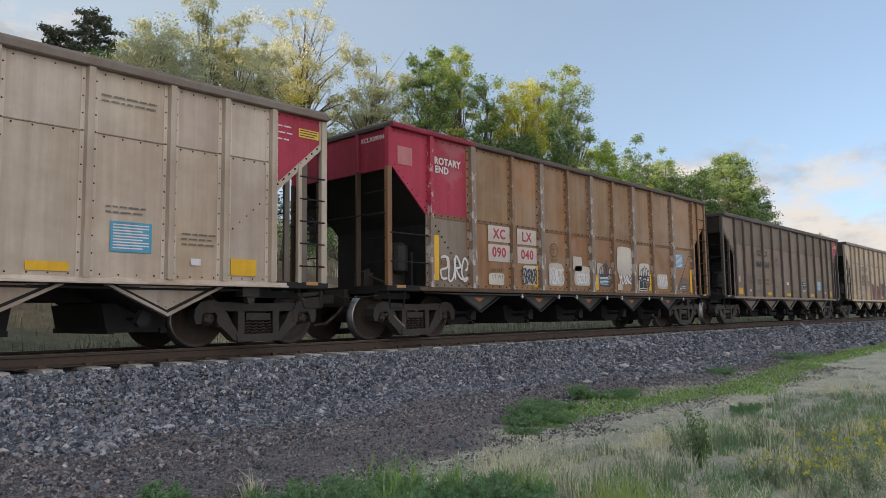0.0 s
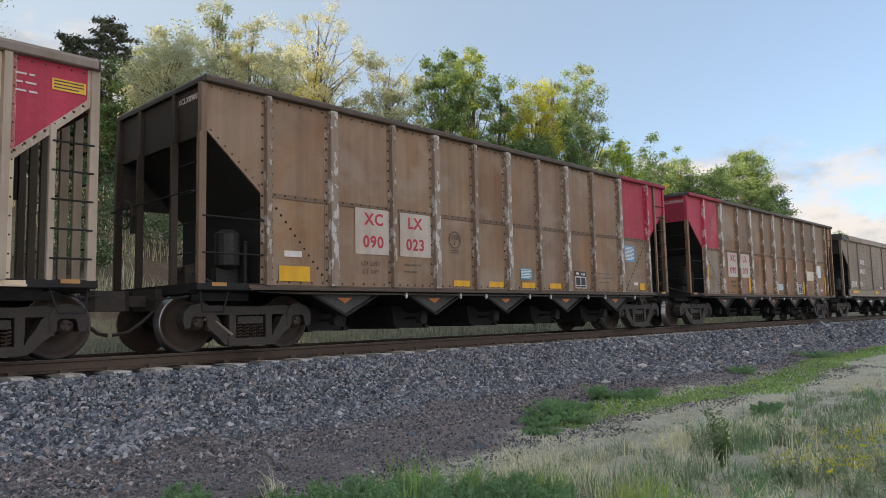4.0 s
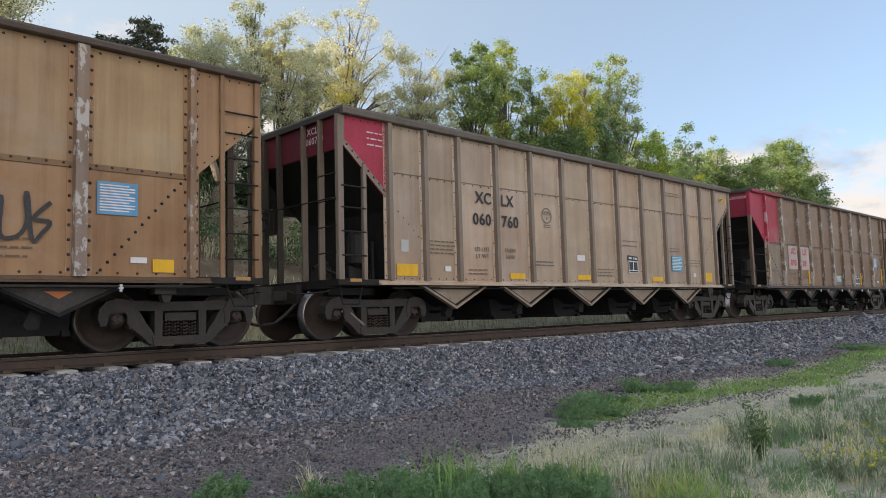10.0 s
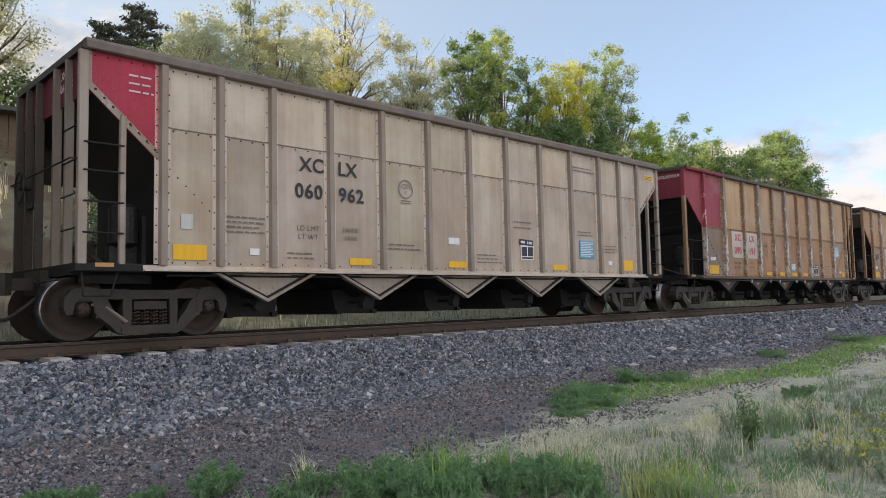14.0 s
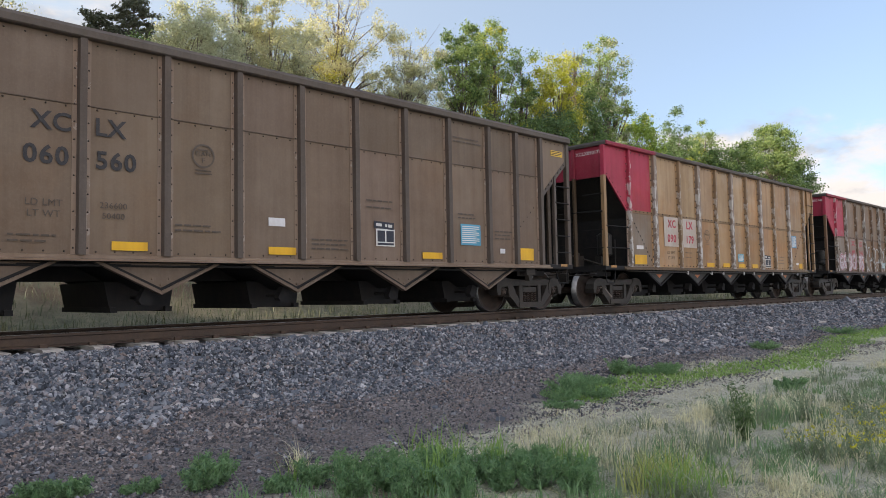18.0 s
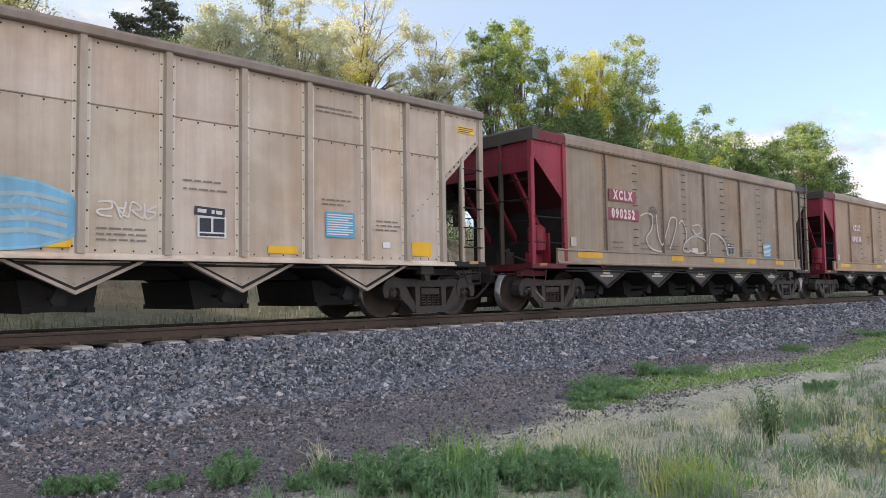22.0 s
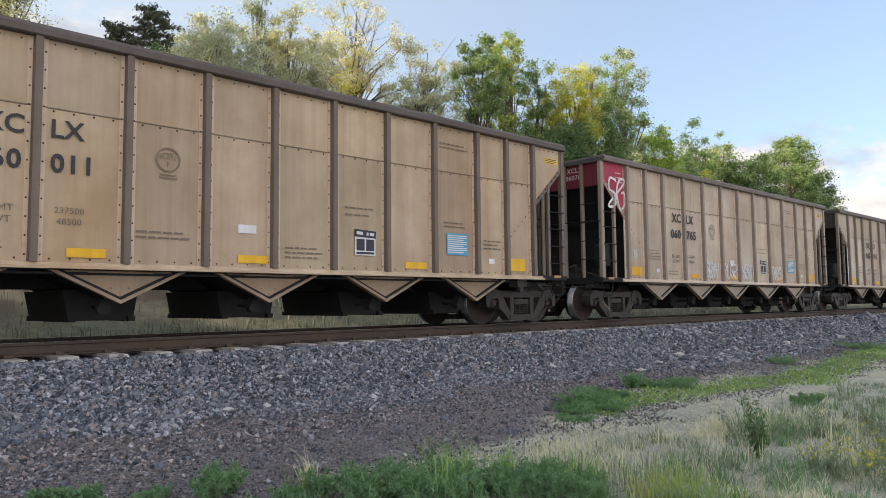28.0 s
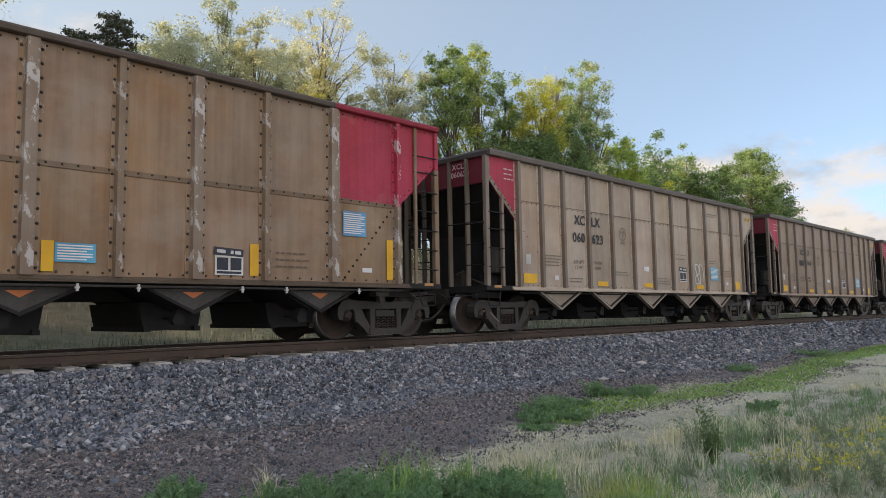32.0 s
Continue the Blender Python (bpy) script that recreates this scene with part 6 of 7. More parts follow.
for i, knots in enumerate((
        ((8.60, 1.84), (8.57, 2.09), (8.27, 1.91), (8.10, 1.63), (8.36, 1.39)),
        ((8.39, 1.54), (8.81, 1.41), (8.87, 1.20), (8.56, 1.07)),
        ((8.02, 1.77), (8.02, 1.42), (8.21, 1.13)),
        ((9.82, 1.72), (10.09, 1.74), (10.32, 1.65), (10.35, 1.46), (10.22, 1.25), (9.98, 1.16), (9.76, 1.18), (9.69, 1.42), (9.82, 1.72)),
        ((9.90, 1.16), (10.12, 1.22), (10.35, 1.20), (10.42, 1.06)),
        ((10.06, 2.29), (10.19, 2.17), (10.19, 1.96), (10.53, 1.94)),
        ((9.45, 1.62), (9.60, 1.70), (9.73, 1.78)),
        ((10.58, 2.11), (10.68, 2.26), (10.88, 2.16), (10.93, 1.96), (10.89, 1.52)),
        ((10.55, 1.93), (10.66, 1.71), (10.64, 1.47), (10.53, 1.33)),
        ((10.89, 1.52), (10.93, 2.02), (11.11, 2.22), (11.28, 2.09), (11.27, 1.88), (11.08, 1.68), (11.41, 1.77), (11.38, 1.64), (11.11, 1.39)),
        ((11.28, 2.03), (11.52, 2.23), (11.77, 2.20), (11.83, 1.86), (11.68, 1.69), (11.44, 1.46), (11.23, 1.39)),
        ((10.64, 1.33), (10.83, 1.25), (10.96, 1.06)),
        ((10.69, 1.39), (10.86, 1.49), (11.06, 1.50), (11.00, 1.06)))):
    spray(CARS[17], knots, 0.019, CHALKY, "white outline graffiti", 0.006 + 0.0008 * (i % 5))
for i, knots in enumerate((
        ((11.10, 1.44), (11.14, 1.24), (11.16, 1.06)),
        ((11.20, 1.42), (11.38, 1.34), (11.47, 1.16), (11.40, 1.06)),
        ((11.44, 1.56), (11.78, 1.67), (12.04, 1.47), (12.07, 1.09)),
        ((11.47, 1.06), (11.69, 1.29), (11.91, 1.33), (11.92, 1.15), (11.50, 1.11)),
        ((11.94, 2.15), (12.04, 2.16), (12.13, 2.17)),
        ((12.03, 2.07), (12.07, 1.72), (12.18, 1.60), (12.30, 1.74)),
        ((12.37, 2.20), (12.58, 1.92), (12.55, 1.69), (12.24, 1.51)),
        ((12.14, 1.44), (12.30, 1.61), (12.65, 1.67), (12.94, 1.48), (13.03, 1.22), (12.97, 1.06)),
        ((12.14, 1.41), (12.37, 1.20), (12.43, 1.06)),
        ((12.36, 1.55), (12.37, 1.30), (12.37, 1.07)),
        ((12.51, 1.56), (12.50, 1.30), (12.50, 1.06)),
        ((12.76, 1.47), (12.75, 1.25), (12.74, 1.06)),
        ((12.34, 1.26), (12.57, 1.25), (12.80, 1.24)))):
    spray(CARS[17], knots, 0.019, CHALKY, "white outline graffiti", 0.006 + 0.0008 * (i % 5))
blob_letters(CARS[18], 13, 5.95, 7.0, 1.08, 1.92, 1, (0.16, 0.40, 0.60, 0.3), (0.22, 0.46, 0.62, 0.3), "sky-blue paint blot")
for i in range(4):
    spray(CARS[18], [(6.05, 1.25 + 0.15 * i), (6.5, 1.3 + 0.15 * i), (6.95, 1.22 + 0.15 * i)], 0.03, (0.30, 0.42, 0.47, 0.1 * i), "pale blue paint smear", 0.008)
graffiti(CARS[18], 14, 7.3, 8.1, 1.5, 1.75, 4, 0.012, W(0.1), "thin white tag")
for i, knots in enumerate((
        ((3.95, 2.30), (4.20, 2.38), (4.50, 2.33), (4.45, 2.00), (4.20, 1.75), (4.40, 1.50), (4.90, 1.42)),
        ((4.70, 2.38), (4.75, 1.90), (4.95, 1.60), (5.20, 2.00), (5.40, 2.33), (5.70, 2.28), (5.50, 1.80), (5.30, 1.50)),
        ((5.80, 2.20), (6.00, 2.28), (6.20, 1.90), (6.00, 1.52), (6.30, 1.45)),
        ((6.50, 2.18), (6.90, 2.22), (7.00, 2.05), (6.70, 1.95), (6.50, 2.10)),
        ((6.10, 1.70), (6.60, 1.90), (7.20, 1.80), (7.30, 1.52), (6.80, 1.43), (6.30, 1.50)),
        ((7.45, 1.43), (7.50, 1.95), (7.90, 2.00), (8.35, 1.80), (8.50, 1.43)))):
    spray(CARS[19], knots, 0.019, (0.50, 0.49, 0.49, 0.2), "white outline graffiti", 0.012 + 0.0008 * i)
graffiti(CARS[21], 61, 2.7, 3.6, 1.45, 1.95, 2, 0.018, (0.06, 0.05, 0.05, 0.2), "black scribble")
graffiti(CARS[24], 71, 0.1, 0.85, 2.7, 3.6, 2, 0.03, W(0.5), "white tag on the red corner")
for i, x in enumerate((4.95, 6.1, 7.3, 9.45)):
    graffiti(CARS[24], 72 + i, x, x + 0.8, 1.10, 1.6, 4, 0.02, (0.6, 0.62, 0.66, 0.4), "pale spray-painted tag")
decal(CARS[25], "reflector", 12.86, 1.10, 0.42, 0.26, (0.72, 0.42, 0.03, 0.2), "yellow reflector", FACE - 0.008)
lettering(CARS[25], "LAO", 10.96, 2.10, 0.25, (0.13, 0.15, 0.105, 0.3), -0.002, spacing=1.3)
for i, (x0, x1, z1) in enumerate(((9.30, 10.42, 1.82), (10.46, 11.02, 1.84), (11.02, 11.54, 1.83), (11.60, 12.36, 1.80), (12.44, 13.20, 1.70))):
    g, rim = splash(CARS[25], x0, x1, 1.06 if i != 3 else 1.36, z1, (0.085, 0.094, 0.12, 0.2 * i), "slate-blue graffiti", 560 + i, 4.5 if i < 3 else 2.4, 0.003, 0.02, "graffiti")
    spray(CARS[25], rim[2:] + rim[:3], 0.014, (0.06, 0.105, 0.085, 0.3), "dark teal graffiti outline", 0.005)
splash(CARS[25], 11.72, 12.16, 1.06, 1.46, (0.085, 0.094, 0.12, 0.5), "slate-blue graffiti", 566, 3.0, 0.0036, 0.02, "graffiti")
for i, (x, z) in enumerate(((10.88, 1.52), (10.9, 1.44), (11.78, 1.36), (11.78, 1.30), (10.74, 1.34), (11.06, 1.30), (11.3, 1.62))):
    spray(CARS[25], [(x, z), (x + 0.06, z + 0.004), (x + 0.13, z)], 0.009, (0.5, 0.54, 0.56, 0.2), "pale paint mark", 0.0065)
graffiti(CARS[27], 91, 9.7, 10.3, 1.2, 1.9, 2, 0.02, W(0.2), "white tag")


# ---- what moves ----
SLIP = [(0, 0.06), (3, 0.03), (6, 0.0), (9, -0.04), (11.5, 0.0), (13, 0.02), (16, 0.18), (19, 0.44), (21.4, 0.66), (24, 0.97), (25.5, 1.2), (28, 1.75), (31.4, 2.74), (32, 2.92)]


def lag(t):
    """How far the slowing train has fallen behind its first pace."""
    T, S = zip(*SLIP)
    i = max(j for j in range(len(T) - 1) if T[j] <= t + 1e-9)
    d = [(S[min(j + 1, len(T) - 1)] - S[max(j - 1, 0)]) / (T[min(j + 1, len(T) - 1)] - T[max(j - 1, 0)]) for j in (i, i + 1)]
    h = T[i + 1] - T[i]
    u = (t - T[i]) / h
    return (2 * u**3 - 3 * u**2 + 1) * S[i] + (u**3 - 2 * u**2 + u) * h * d[0] + (3 * u**2 - 2 * u**3) * S[i + 1] + (u**3 - u**2) * h * d[1]


def gone(t):
    """Metres that the train has rolled by t."""
    return 13.16 * t - lag(t) + lag(0)


def motions():
    times = [i * 1.0 for i in range(33)]
    for k, car in CARS.items():
        x0 = -6.71 + PITCH * k + lag(0)
        walk(car, [(t, pose(x0 - gone(t), TRACK, RAIL)) for t in times])
    # wheels roll without slipping; wheels in the same seat share one path
    seats = {}
    for d, s, w in WHEELS:
        if (d, s) not in seats:
            rows = []
            for f in range(961):
                turn = math.degrees(gone(f / FPS) / 0.457)
                rows.append((f / FPS, pose(d, s * 0.715, 0, 0, 0, 0 if s < 0 else 180) @ pose(0, 0, 0, 0, -turn if s < 0 else turn, 0)))
            walk(w, rows)
            seats[d, s] = w
        else:
            src = seats[d, s].animation_data
            w.rotation_mode = "QUATERNION"
            keys = w.animation_data_create()
            keys.action, keys.action_slot = src.action, src.action_slot

# ---- trees on the far bank ----
def leaf_cloud(centres, radius, count, size, rng, flat=0.75, slim=0.5, rise=0.0):
    """Leaves on the outside of the clumps round the centres, faced outwards and up; four corners each."""
    n = len(centres) * count
    c = np.repeat(np.array(centres), count, 0)
    r = np.repeat(np.array(radius if hasattr(radius, "__len__") else [radius] * len(centres)), count)
    out = rng.normal(0, 1, (n, 3)); out /= np.linalg.norm(out, axis=1)[:, None]
    far = 1.05 * rng.uniform(0, 1, n) ** 0.45 * (1 + 0.25 * rng.normal(0, 1, n))
    p = c + out * (far * r)[:, None] * np.array([1, 1, flat])
    m = out * 0.9 + np.array([0, 0, 0.35]) + rng.normal(0, 0.55, (n, 3)); m /= np.linalg.norm(m, axis=1)[:, None]
    a = rng.normal(0, 1, (n, 3)) + np.array([0, 0, rise]); a -= (a * m).sum(1)[:, None] * m; a /= np.linalg.norm(a, axis=1)[:, None]
    b = np.cross(m, a)
    s = size * rng.uniform(0.6, 1.4, n)[:, None]
    return np.stack([p - a * s, p + b * s * slim, p + a * s, p - b * s * slim], 1).reshape(-1, 3)


def leaf_mesh(name, quads, mat):
    me = bpy.data.meshes.new(name)
    n = len(quads) // 4
    me.vertices.add(len(quads)); me.vertices.foreach_set("co", quads.astype(np.float32).ravel())
    me.loops.add(len(quads)); me.loops.foreach_set("vertex_index", np.arange(len(quads), dtype=np.int32))
    me.polygons.add(n); me.polygons.foreach_set("loop_start", np.arange(0, len(quads), 4, dtype=np.int32))
    me.materials.append(mat)
    me.update(calc_edges=True)
    return me


def tree(x, y, top, width, leaf, label, seed, clumps=70, per=70, clump_r=0.9, leaf_size=0.14, low=0.12, kind="tree", second=None, bare=0.0, round_top=0.6, dome=False):
    """A tapered trunk that forks into limbs, with leaves in clumps round their ends."""
    rng = np.random.default_rng(seed)
    base = ground_z(x, y) - 0.1
    h = top * 1.08 + RAIL - base
    ob = tagged(new("tree", None), label, "tree", "trees on the far bank")
    ob.location = (x, y, base)
    wood = Shape()
    r0 = 0.02 * h + 0.04
    spine = [Vector((0, 0, 0))]
    for i in range(1, 7):
        spine.append(Vector((rng.normal(0, 0.018) * h, rng.normal(0, 0.018) * h, h * 0.14 * i)))
    for i, (a, b) in enumerate(zip(spine, spine[1:])):
        wood.rod(a, b, r0 * (1 - i / 6.4), 7, r0 * (1 - (i + 1) / 6.4))
    tips, rad = [], []
    # the crown is a bundle of rounded lobes of unequal height
    width *= 1.38
    per = int(per * (1.35 if dome else 1.2))
    lobes = [(0.0, 0.0, 0.97, 0.66), (0.0, 0.0, 0.97, 0.66)]
    n_lobes = int(rng.integers(4, 7))
    a0 = rng.uniform(0, 6.283)
    for i in range(n_lobes):
        a = a0 + 6.283 * i / n_lobes + rng.normal(0, 0.3)
        r = width * rng.uniform(0.42, 0.66)
        lobes.append((math.cos(a) * r, math.sin(a) * r, rng.uniform(0.78, 1.0), rng.uniform(0.42, 0.58)))
    for i in range(clumps):
        lx, ly, lh, lw = lobes[int(rng.integers(0, len(lobes)))]
        # points in the shell of the lobe, which hangs from its top
        g = rng.normal(0, 1, 3); g /= np.linalg.norm(g)
        k = rng.uniform(0.1, 1.0) ** 0.45
        tall = min((lh - low) * 0.5, round_top * 0.55)
        u = min(max(lh - tall + tall * g[2] * k, low), 1.02)
        rr = lw * width * k * math.hypot(g[0], g[1])
        p = Vector((lx + g[0] * k * lw * width, ly + g[1] * k * lw * width, h * u - clump_r * 0.35))
        if dome:
            # one broad rounded crown with an uneven outline
            g = rng.normal(0, 1, 3); g /= np.linalg.norm(g)
            k = rng.uniform(0.2, 0.92) ** 0.5 * (1 + 0.10 * math.sin(3 * math.atan2(g[1], g[0]) + seed) + 0.08 * math.sin(5 * g[2] + 2 * seed))
            k = min(k, 0.97)
            mid, tall = (1 + low) / 2, (1 - low) / 2
            u = min(max(mid + tall * g[2] * k, low), 1.02)
            p = Vector((g[0] * k * width * 1.0, g[1] * k * width * 1.0, h * u - clump_r * 0.5))
            rr = math.hypot(p.x, p.y)
        q = min(u * rng.uniform(0.55, 0.85), 0.83) * h / (0.14 * h)
        j = int(min(q, 5)); s = spine[j].lerp(spine[j + 1], min(q - j, 1.0))
        m = s.lerp(p, 0.5) + Vector((0, 0, -0.06 * rr))
        t = max(0.012, r0 * 0.35 * (1 - u))
        if i % 2:
            m = m + Vector(rng.normal(0, 0.05 * width, 3))
            wood.rod(s, m, t * 1.3, 5, t); wood.rod(m, p, t, 4, t * 0.35)
        for _ in range(1 if i % 2 else 0):
            e = p + Vector(rng.normal(0, 0.55, 3)) * clump_r
            wood.rod(m.lerp(p, 0.7), e, t * 0.5, 3, t * 0.2)
        if rng.uniform() > bare:
            tips.append(p); rad.append(clump_r * rng.uniform(0.6, 1.25))
    if bare:
        for _ in range(22):
            a = spine[5] + Vector(rng.normal(0, 0.1, 3)) * width
            b = a + Vector((rng.normal(0, 0.35) * width, rng.normal(0, 0.35) * width, rng.uniform(0.06, 0.17) * h))
            wood.rod(a, b, 0.022, 3, 0.006)
    part("trunk", wood.mesh("trunk", BARK, smooth=True), ob)
    quads = leaf_cloud(tips, rad, per, leaf_size, rng)
    part("crown", leaf_mesh("crown", quads, LEAF[leaf]), ob)
    if second:
        sel = [i for i, p in enumerate(tips) if rng.uniform() < second[1]]
        if sel:
            part("crown", leaf_mesh("crown", leaf_cloud([tips[i] for i in sel], [rad[i] for i in sel], per, leaf_size, rng), LEAF[second[0]]), ob)
    return ob


def pine(x, y, top, width, label, seed):
    rng = np.random.default_rng(seed)
    base = ground_z(x, y) - 0.1
    h = top + RAIL - base
    ob = tagged(new("pine_tree", None), label, "tree", "trees on the far bank")
    ob.location = (x, y, base)
    wood = Shape().rod((0, 0, 0), (0, 0, h * 0.97), 0.2, 8, 0.03)
    tips, rad = [], []
    for i in range(120):
        u = 0.25 + 0.75 * i / 120
        w = width * (1.15 - u) ** 0.6 * rng.uniform(0.35, 1.1)
        a = i * 2.399
        p = Vector((math.cos(a) * w, math.sin(a) * w, h * u + w * 0.15))
        wood.rod((0, 0, h * u - 0.1), p, 0.03, 4, 0.01)
        tips += [p, p * 0.7 + Vector((0, 0, h * u * 0.3))]
        rad += [0.30, 0.26]
    part("trunk", wood.mesh("trunk", BARK), ob)
    part("crown", leaf_mesh("crown", leaf_cloud(tips, rad, 46, 0.075, rng, 0.45), LEAF["pine"]), ob)


def shrub(x, y, w, h, leaf, label, seed, n=16, per=110, size=0.07):
    rng = np.random.default_rng(seed)
    ob = tagged(new("shrub", None), label, "shrub", "shrubs on the far bank")
    ob.location = (x, y, ground_z(x, y) - 0.05)
    wood, tips = Shape(), []
    for i in range(n):
        a, r = rng.uniform(0, 6.283), w * rng.uniform(0, 1) ** 0.6
        p = Vector((math.cos(a) * r, math.sin(a) * r, h * rng.uniform(0.25, 0.9) * (1 - 0.4 * r / w)))
        wood.rod((0, 0, 0), p, 0.025, 4, 0.006)
        tips.append(p)
    tagged(part("stalk", wood.mesh("stalk", BARK), ob), kind="stuff")
    part("foliage", leaf_mesh("foliage", leaf_cloud(tips, h * 0.34, per, size, rng), LEAF[leaf]), ob)


pine(13.2, 34, 14.7, 2.4, "dark pine tree standing on the bank", 1)
pine(12.0, 35, 13.9, 2.1, "dark pine tree beside a taller one", 2)
tree(7.2, 36.5, 18.6, 2.0, "straw", "airy pale yellow-green tree against the light", 2, 120, 100, 0.75, 0.062, 0.25, second=("silver", 0.4))
tree(3.0, 36.5, 19.0, 2.6, "straw", "airy pale tree at the bank's end", 21, 110, 99, 0.90, 0.077, 0.2)
tree(13.3, 31.5, 12.3, 1.2, "deep", "dark green tree before the pine", 22, 90, 110, 0.55, 0.060, 0.1)
tree(8.8, 35.0, 10.4, 2.0, "bush", "dark green tree behind the shed", 31, 80, 85, 1.08, 0.095, 0.03, dome=True)
tree(11.8, 35.5, 11.4, 2.2, "bush", "dark green tree behind the fence", 32, 80, 85, 1.08, 0.095, 0.03, dome=True)
for i, (x, y, top) in enumerate(((14.6, 34.5, 9.0), (17.4, 34.0, 9.4), (20.4, 34.5, 8.0), (23.2, 35.0, 5.6), (26.4, 35.0, 5.6), (30.0, 35.0, 6.6))):
    tree(x, y, top, 2.3, "bush", "dark green tree under taller ones", 40 + i, 70, 80, 0.95, 0.10, 0.03, dome=True)
tree(13.9, 29, 12.7, 1.44, "silver", "silver-leaved tree with a dense crown", 3, 120, 150, 0.52, 0.055, 0.1, round_top=0.4)
tree(15.5, 30, 12.6, 1.17, "silver", "silver-leaved tree with a dense crown", 4, 80, 120, 0.50, 0.055, 0.1)
tree(17.1, 31, 16.0, 0.98, "silver", "tall slender silver-leaved tree", 5, 105, 90, 0.42, 0.055, 0.1, second=("deep", 0.25))
tree(18.2, 30, 15.0, 0.98, "straw", "slender tree with pale yellow leaves", 6, 75, 95, 0.44, 0.056, 0.1, second=("silver", 0.6))
tree(20.0, 31, 14.7, 1.12, "silver", "grey-green tree between taller ones", 26, 70, 95, 0.46, 0.058, 0.1, second=("straw", 0.5))
tree(24.4, 33, 18.3, 2.3, "straw", "tall airy golden-leaved tree with bare twigs", 7, 190, 80, 0.50, 0.056, 0.12, second=("silver", 0.4), bare=0.05)
tree(23.6, 32.4, 14.8, 1.08, "straw", "pale golden tree before a taller airy one", 33, 70, 100, 0.46, 0.056, 0.1, second=("gold", 0.4))
tree(27.1, 30, 15.6, 1.62, "silver", "spreading grey-green tree with dark limbs", 8, 165, 90, 0.48, 0.056, 0.2, second=("straw", 0.5), bare=0.03)
tree(31.6, 30, 16.4, 1.26, "cotton", "broad-leaved green tree beside a cottonwood", 27, 95, 105, 0.52, 0.075, 0.05, second=("deep", 0.4), round_top=0.5)
tree(34.9, 30.5, 18.0, 1.32, "cotton", "broad-leaved green cottonwood tree", 9, 110, 105, 0.54, 0.075, 0.05, second=("gold", 0.15), round_top=0.5)
tree(37.0, 30, 17.0, 0.98, "cotton", "slender green cottonwood tree", 34, 60, 105, 0.50, 0.075, 0.05, second=("deep", 0.4))
tree(39.2, 29, 15.9, 1.65, "gold", "golden-green tree in the sun", 11, 130, 120, 0.55, 0.070, 0.35, second=("green", 0.12), round_top=0.4)
tree(44.3, 31, 19.6, 1.08, "silver", "thin-crowned tree with bare twigs on top", 28, 50, 60, 0.55, 0.075, 0.3, second=("gold", 0.3), bare=0.55)
tree(48.5, 31, 20.2, 1.62, "cotton", "tall green tree with bare twigs on top", 12, 120, 115, 0.65, 0.085, 0.05, second=("silver", 0.35), bare=0.04)
tree(45.6, 31.5, 18.8, 1.43, "cotton", "green tree behind a golden one", 36, 80, 105, 0.6, 0.085, 0.05, second=("silver", 0.3), bare=0.05)
tree(36.1, 27.5, 12.5, 1.32, "deep", "dark green tree with a full crown", 13, 100, 130, 0.72, 0.080, 0.05, dome=True)
tree(38.4, 27.5, 12.7, 1.38, "deep", "dark green tree filling the row", 10, 100, 130, 0.72, 0.080, 0.05, dome=True)
tree(41.2, 27.5, 13.4, 1.67, "deep", "dark green tree with a full crown", 14, 110, 130, 0.75, 0.080, 0.05, second=("cotton", 0.3), dome=True)
tree(43.6, 28.5, 12.2, 1.3, "deep", "low dark green tree in the row", 35, 70, 120, 0.7, 0.080, 0.05, dome=True)
tree(52.2, 31.5, 14.0, 0.5, "silver", "pale thin tree behind the row", 29, 26, 50, 0.5, 0.08, 0.2, bare=0.2)
tree(53.7, 31, 14.4, 1.85, "green", "bright green rounded tree", 15, 150, 105, 0.75, 0.095, 0.05, second=("gold", 0.12), dome=True)
tree(64.6, 33, 16.8, 1.69, "deep", "dark green rounded tree", 23, 120, 105, 0.8, 0.105, 0.05, dome=True)
tree(70.0, 33, 17.3, 1.56, "cotton", "green rounded tree in the row", 16, 110, 105, 0.75, 0.105, 0.05, second=("gold", 0.25), dome=True)
tree(69.4, 31, 14.2, 1.5, "deep", "blue-green tree with drooping crown", 17, 110, 105, 0.8, 0.105, 0.05, second=("cotton", 0.4), dome=True)
tree(74.0, 31, 15.2, 1.6, "deep", "blue-green tree beside its twin", 37, 110, 105, 0.8, 0.105, 0.05, second=("cotton", 0.4), dome=True)
tree(57.9, 29, 11.3, 0.6, "gold", "small golden-green tree before the row", 30, 40, 90, 0.5, 0.085, 0.05)
tree(59.5, 32, 12.8, 1.76, "deep", "low dark tree behind the row", 38, 100, 100, 0.8, 0.1, 0.05, dome=True)
tree(79.0, 33, 14.6, 1.8, "deep", "low dark green tree in the row", 24, 110, 100, 0.9, 0.11, 0.05, dome=True)
tree(84.6, 32, 18.8, 2.2, "cotton", "large green tree at the row's end", 18, 190, 105, 0.85, 0.115, 0.05, second=("deep", 0.5), dome=True)
tree(93.0, 33, 16.6, 2.3, "deep", "dark tree at the row's end", 25, 150, 105, 0.95, 0.12, 0.05, dome=True)
tree(98.5, 33, 14.0, 1.8, "deep", "low dark tree at the row's end", 39, 90, 96, 0.9, 0.12, 0.05, dome=True)
tree(227.0, 60, 25.0, 2.6, "deep", "far thin tree with bare twigs", 19, 50, 40, 1.0, 0.16, 0.3, bare=0.2)
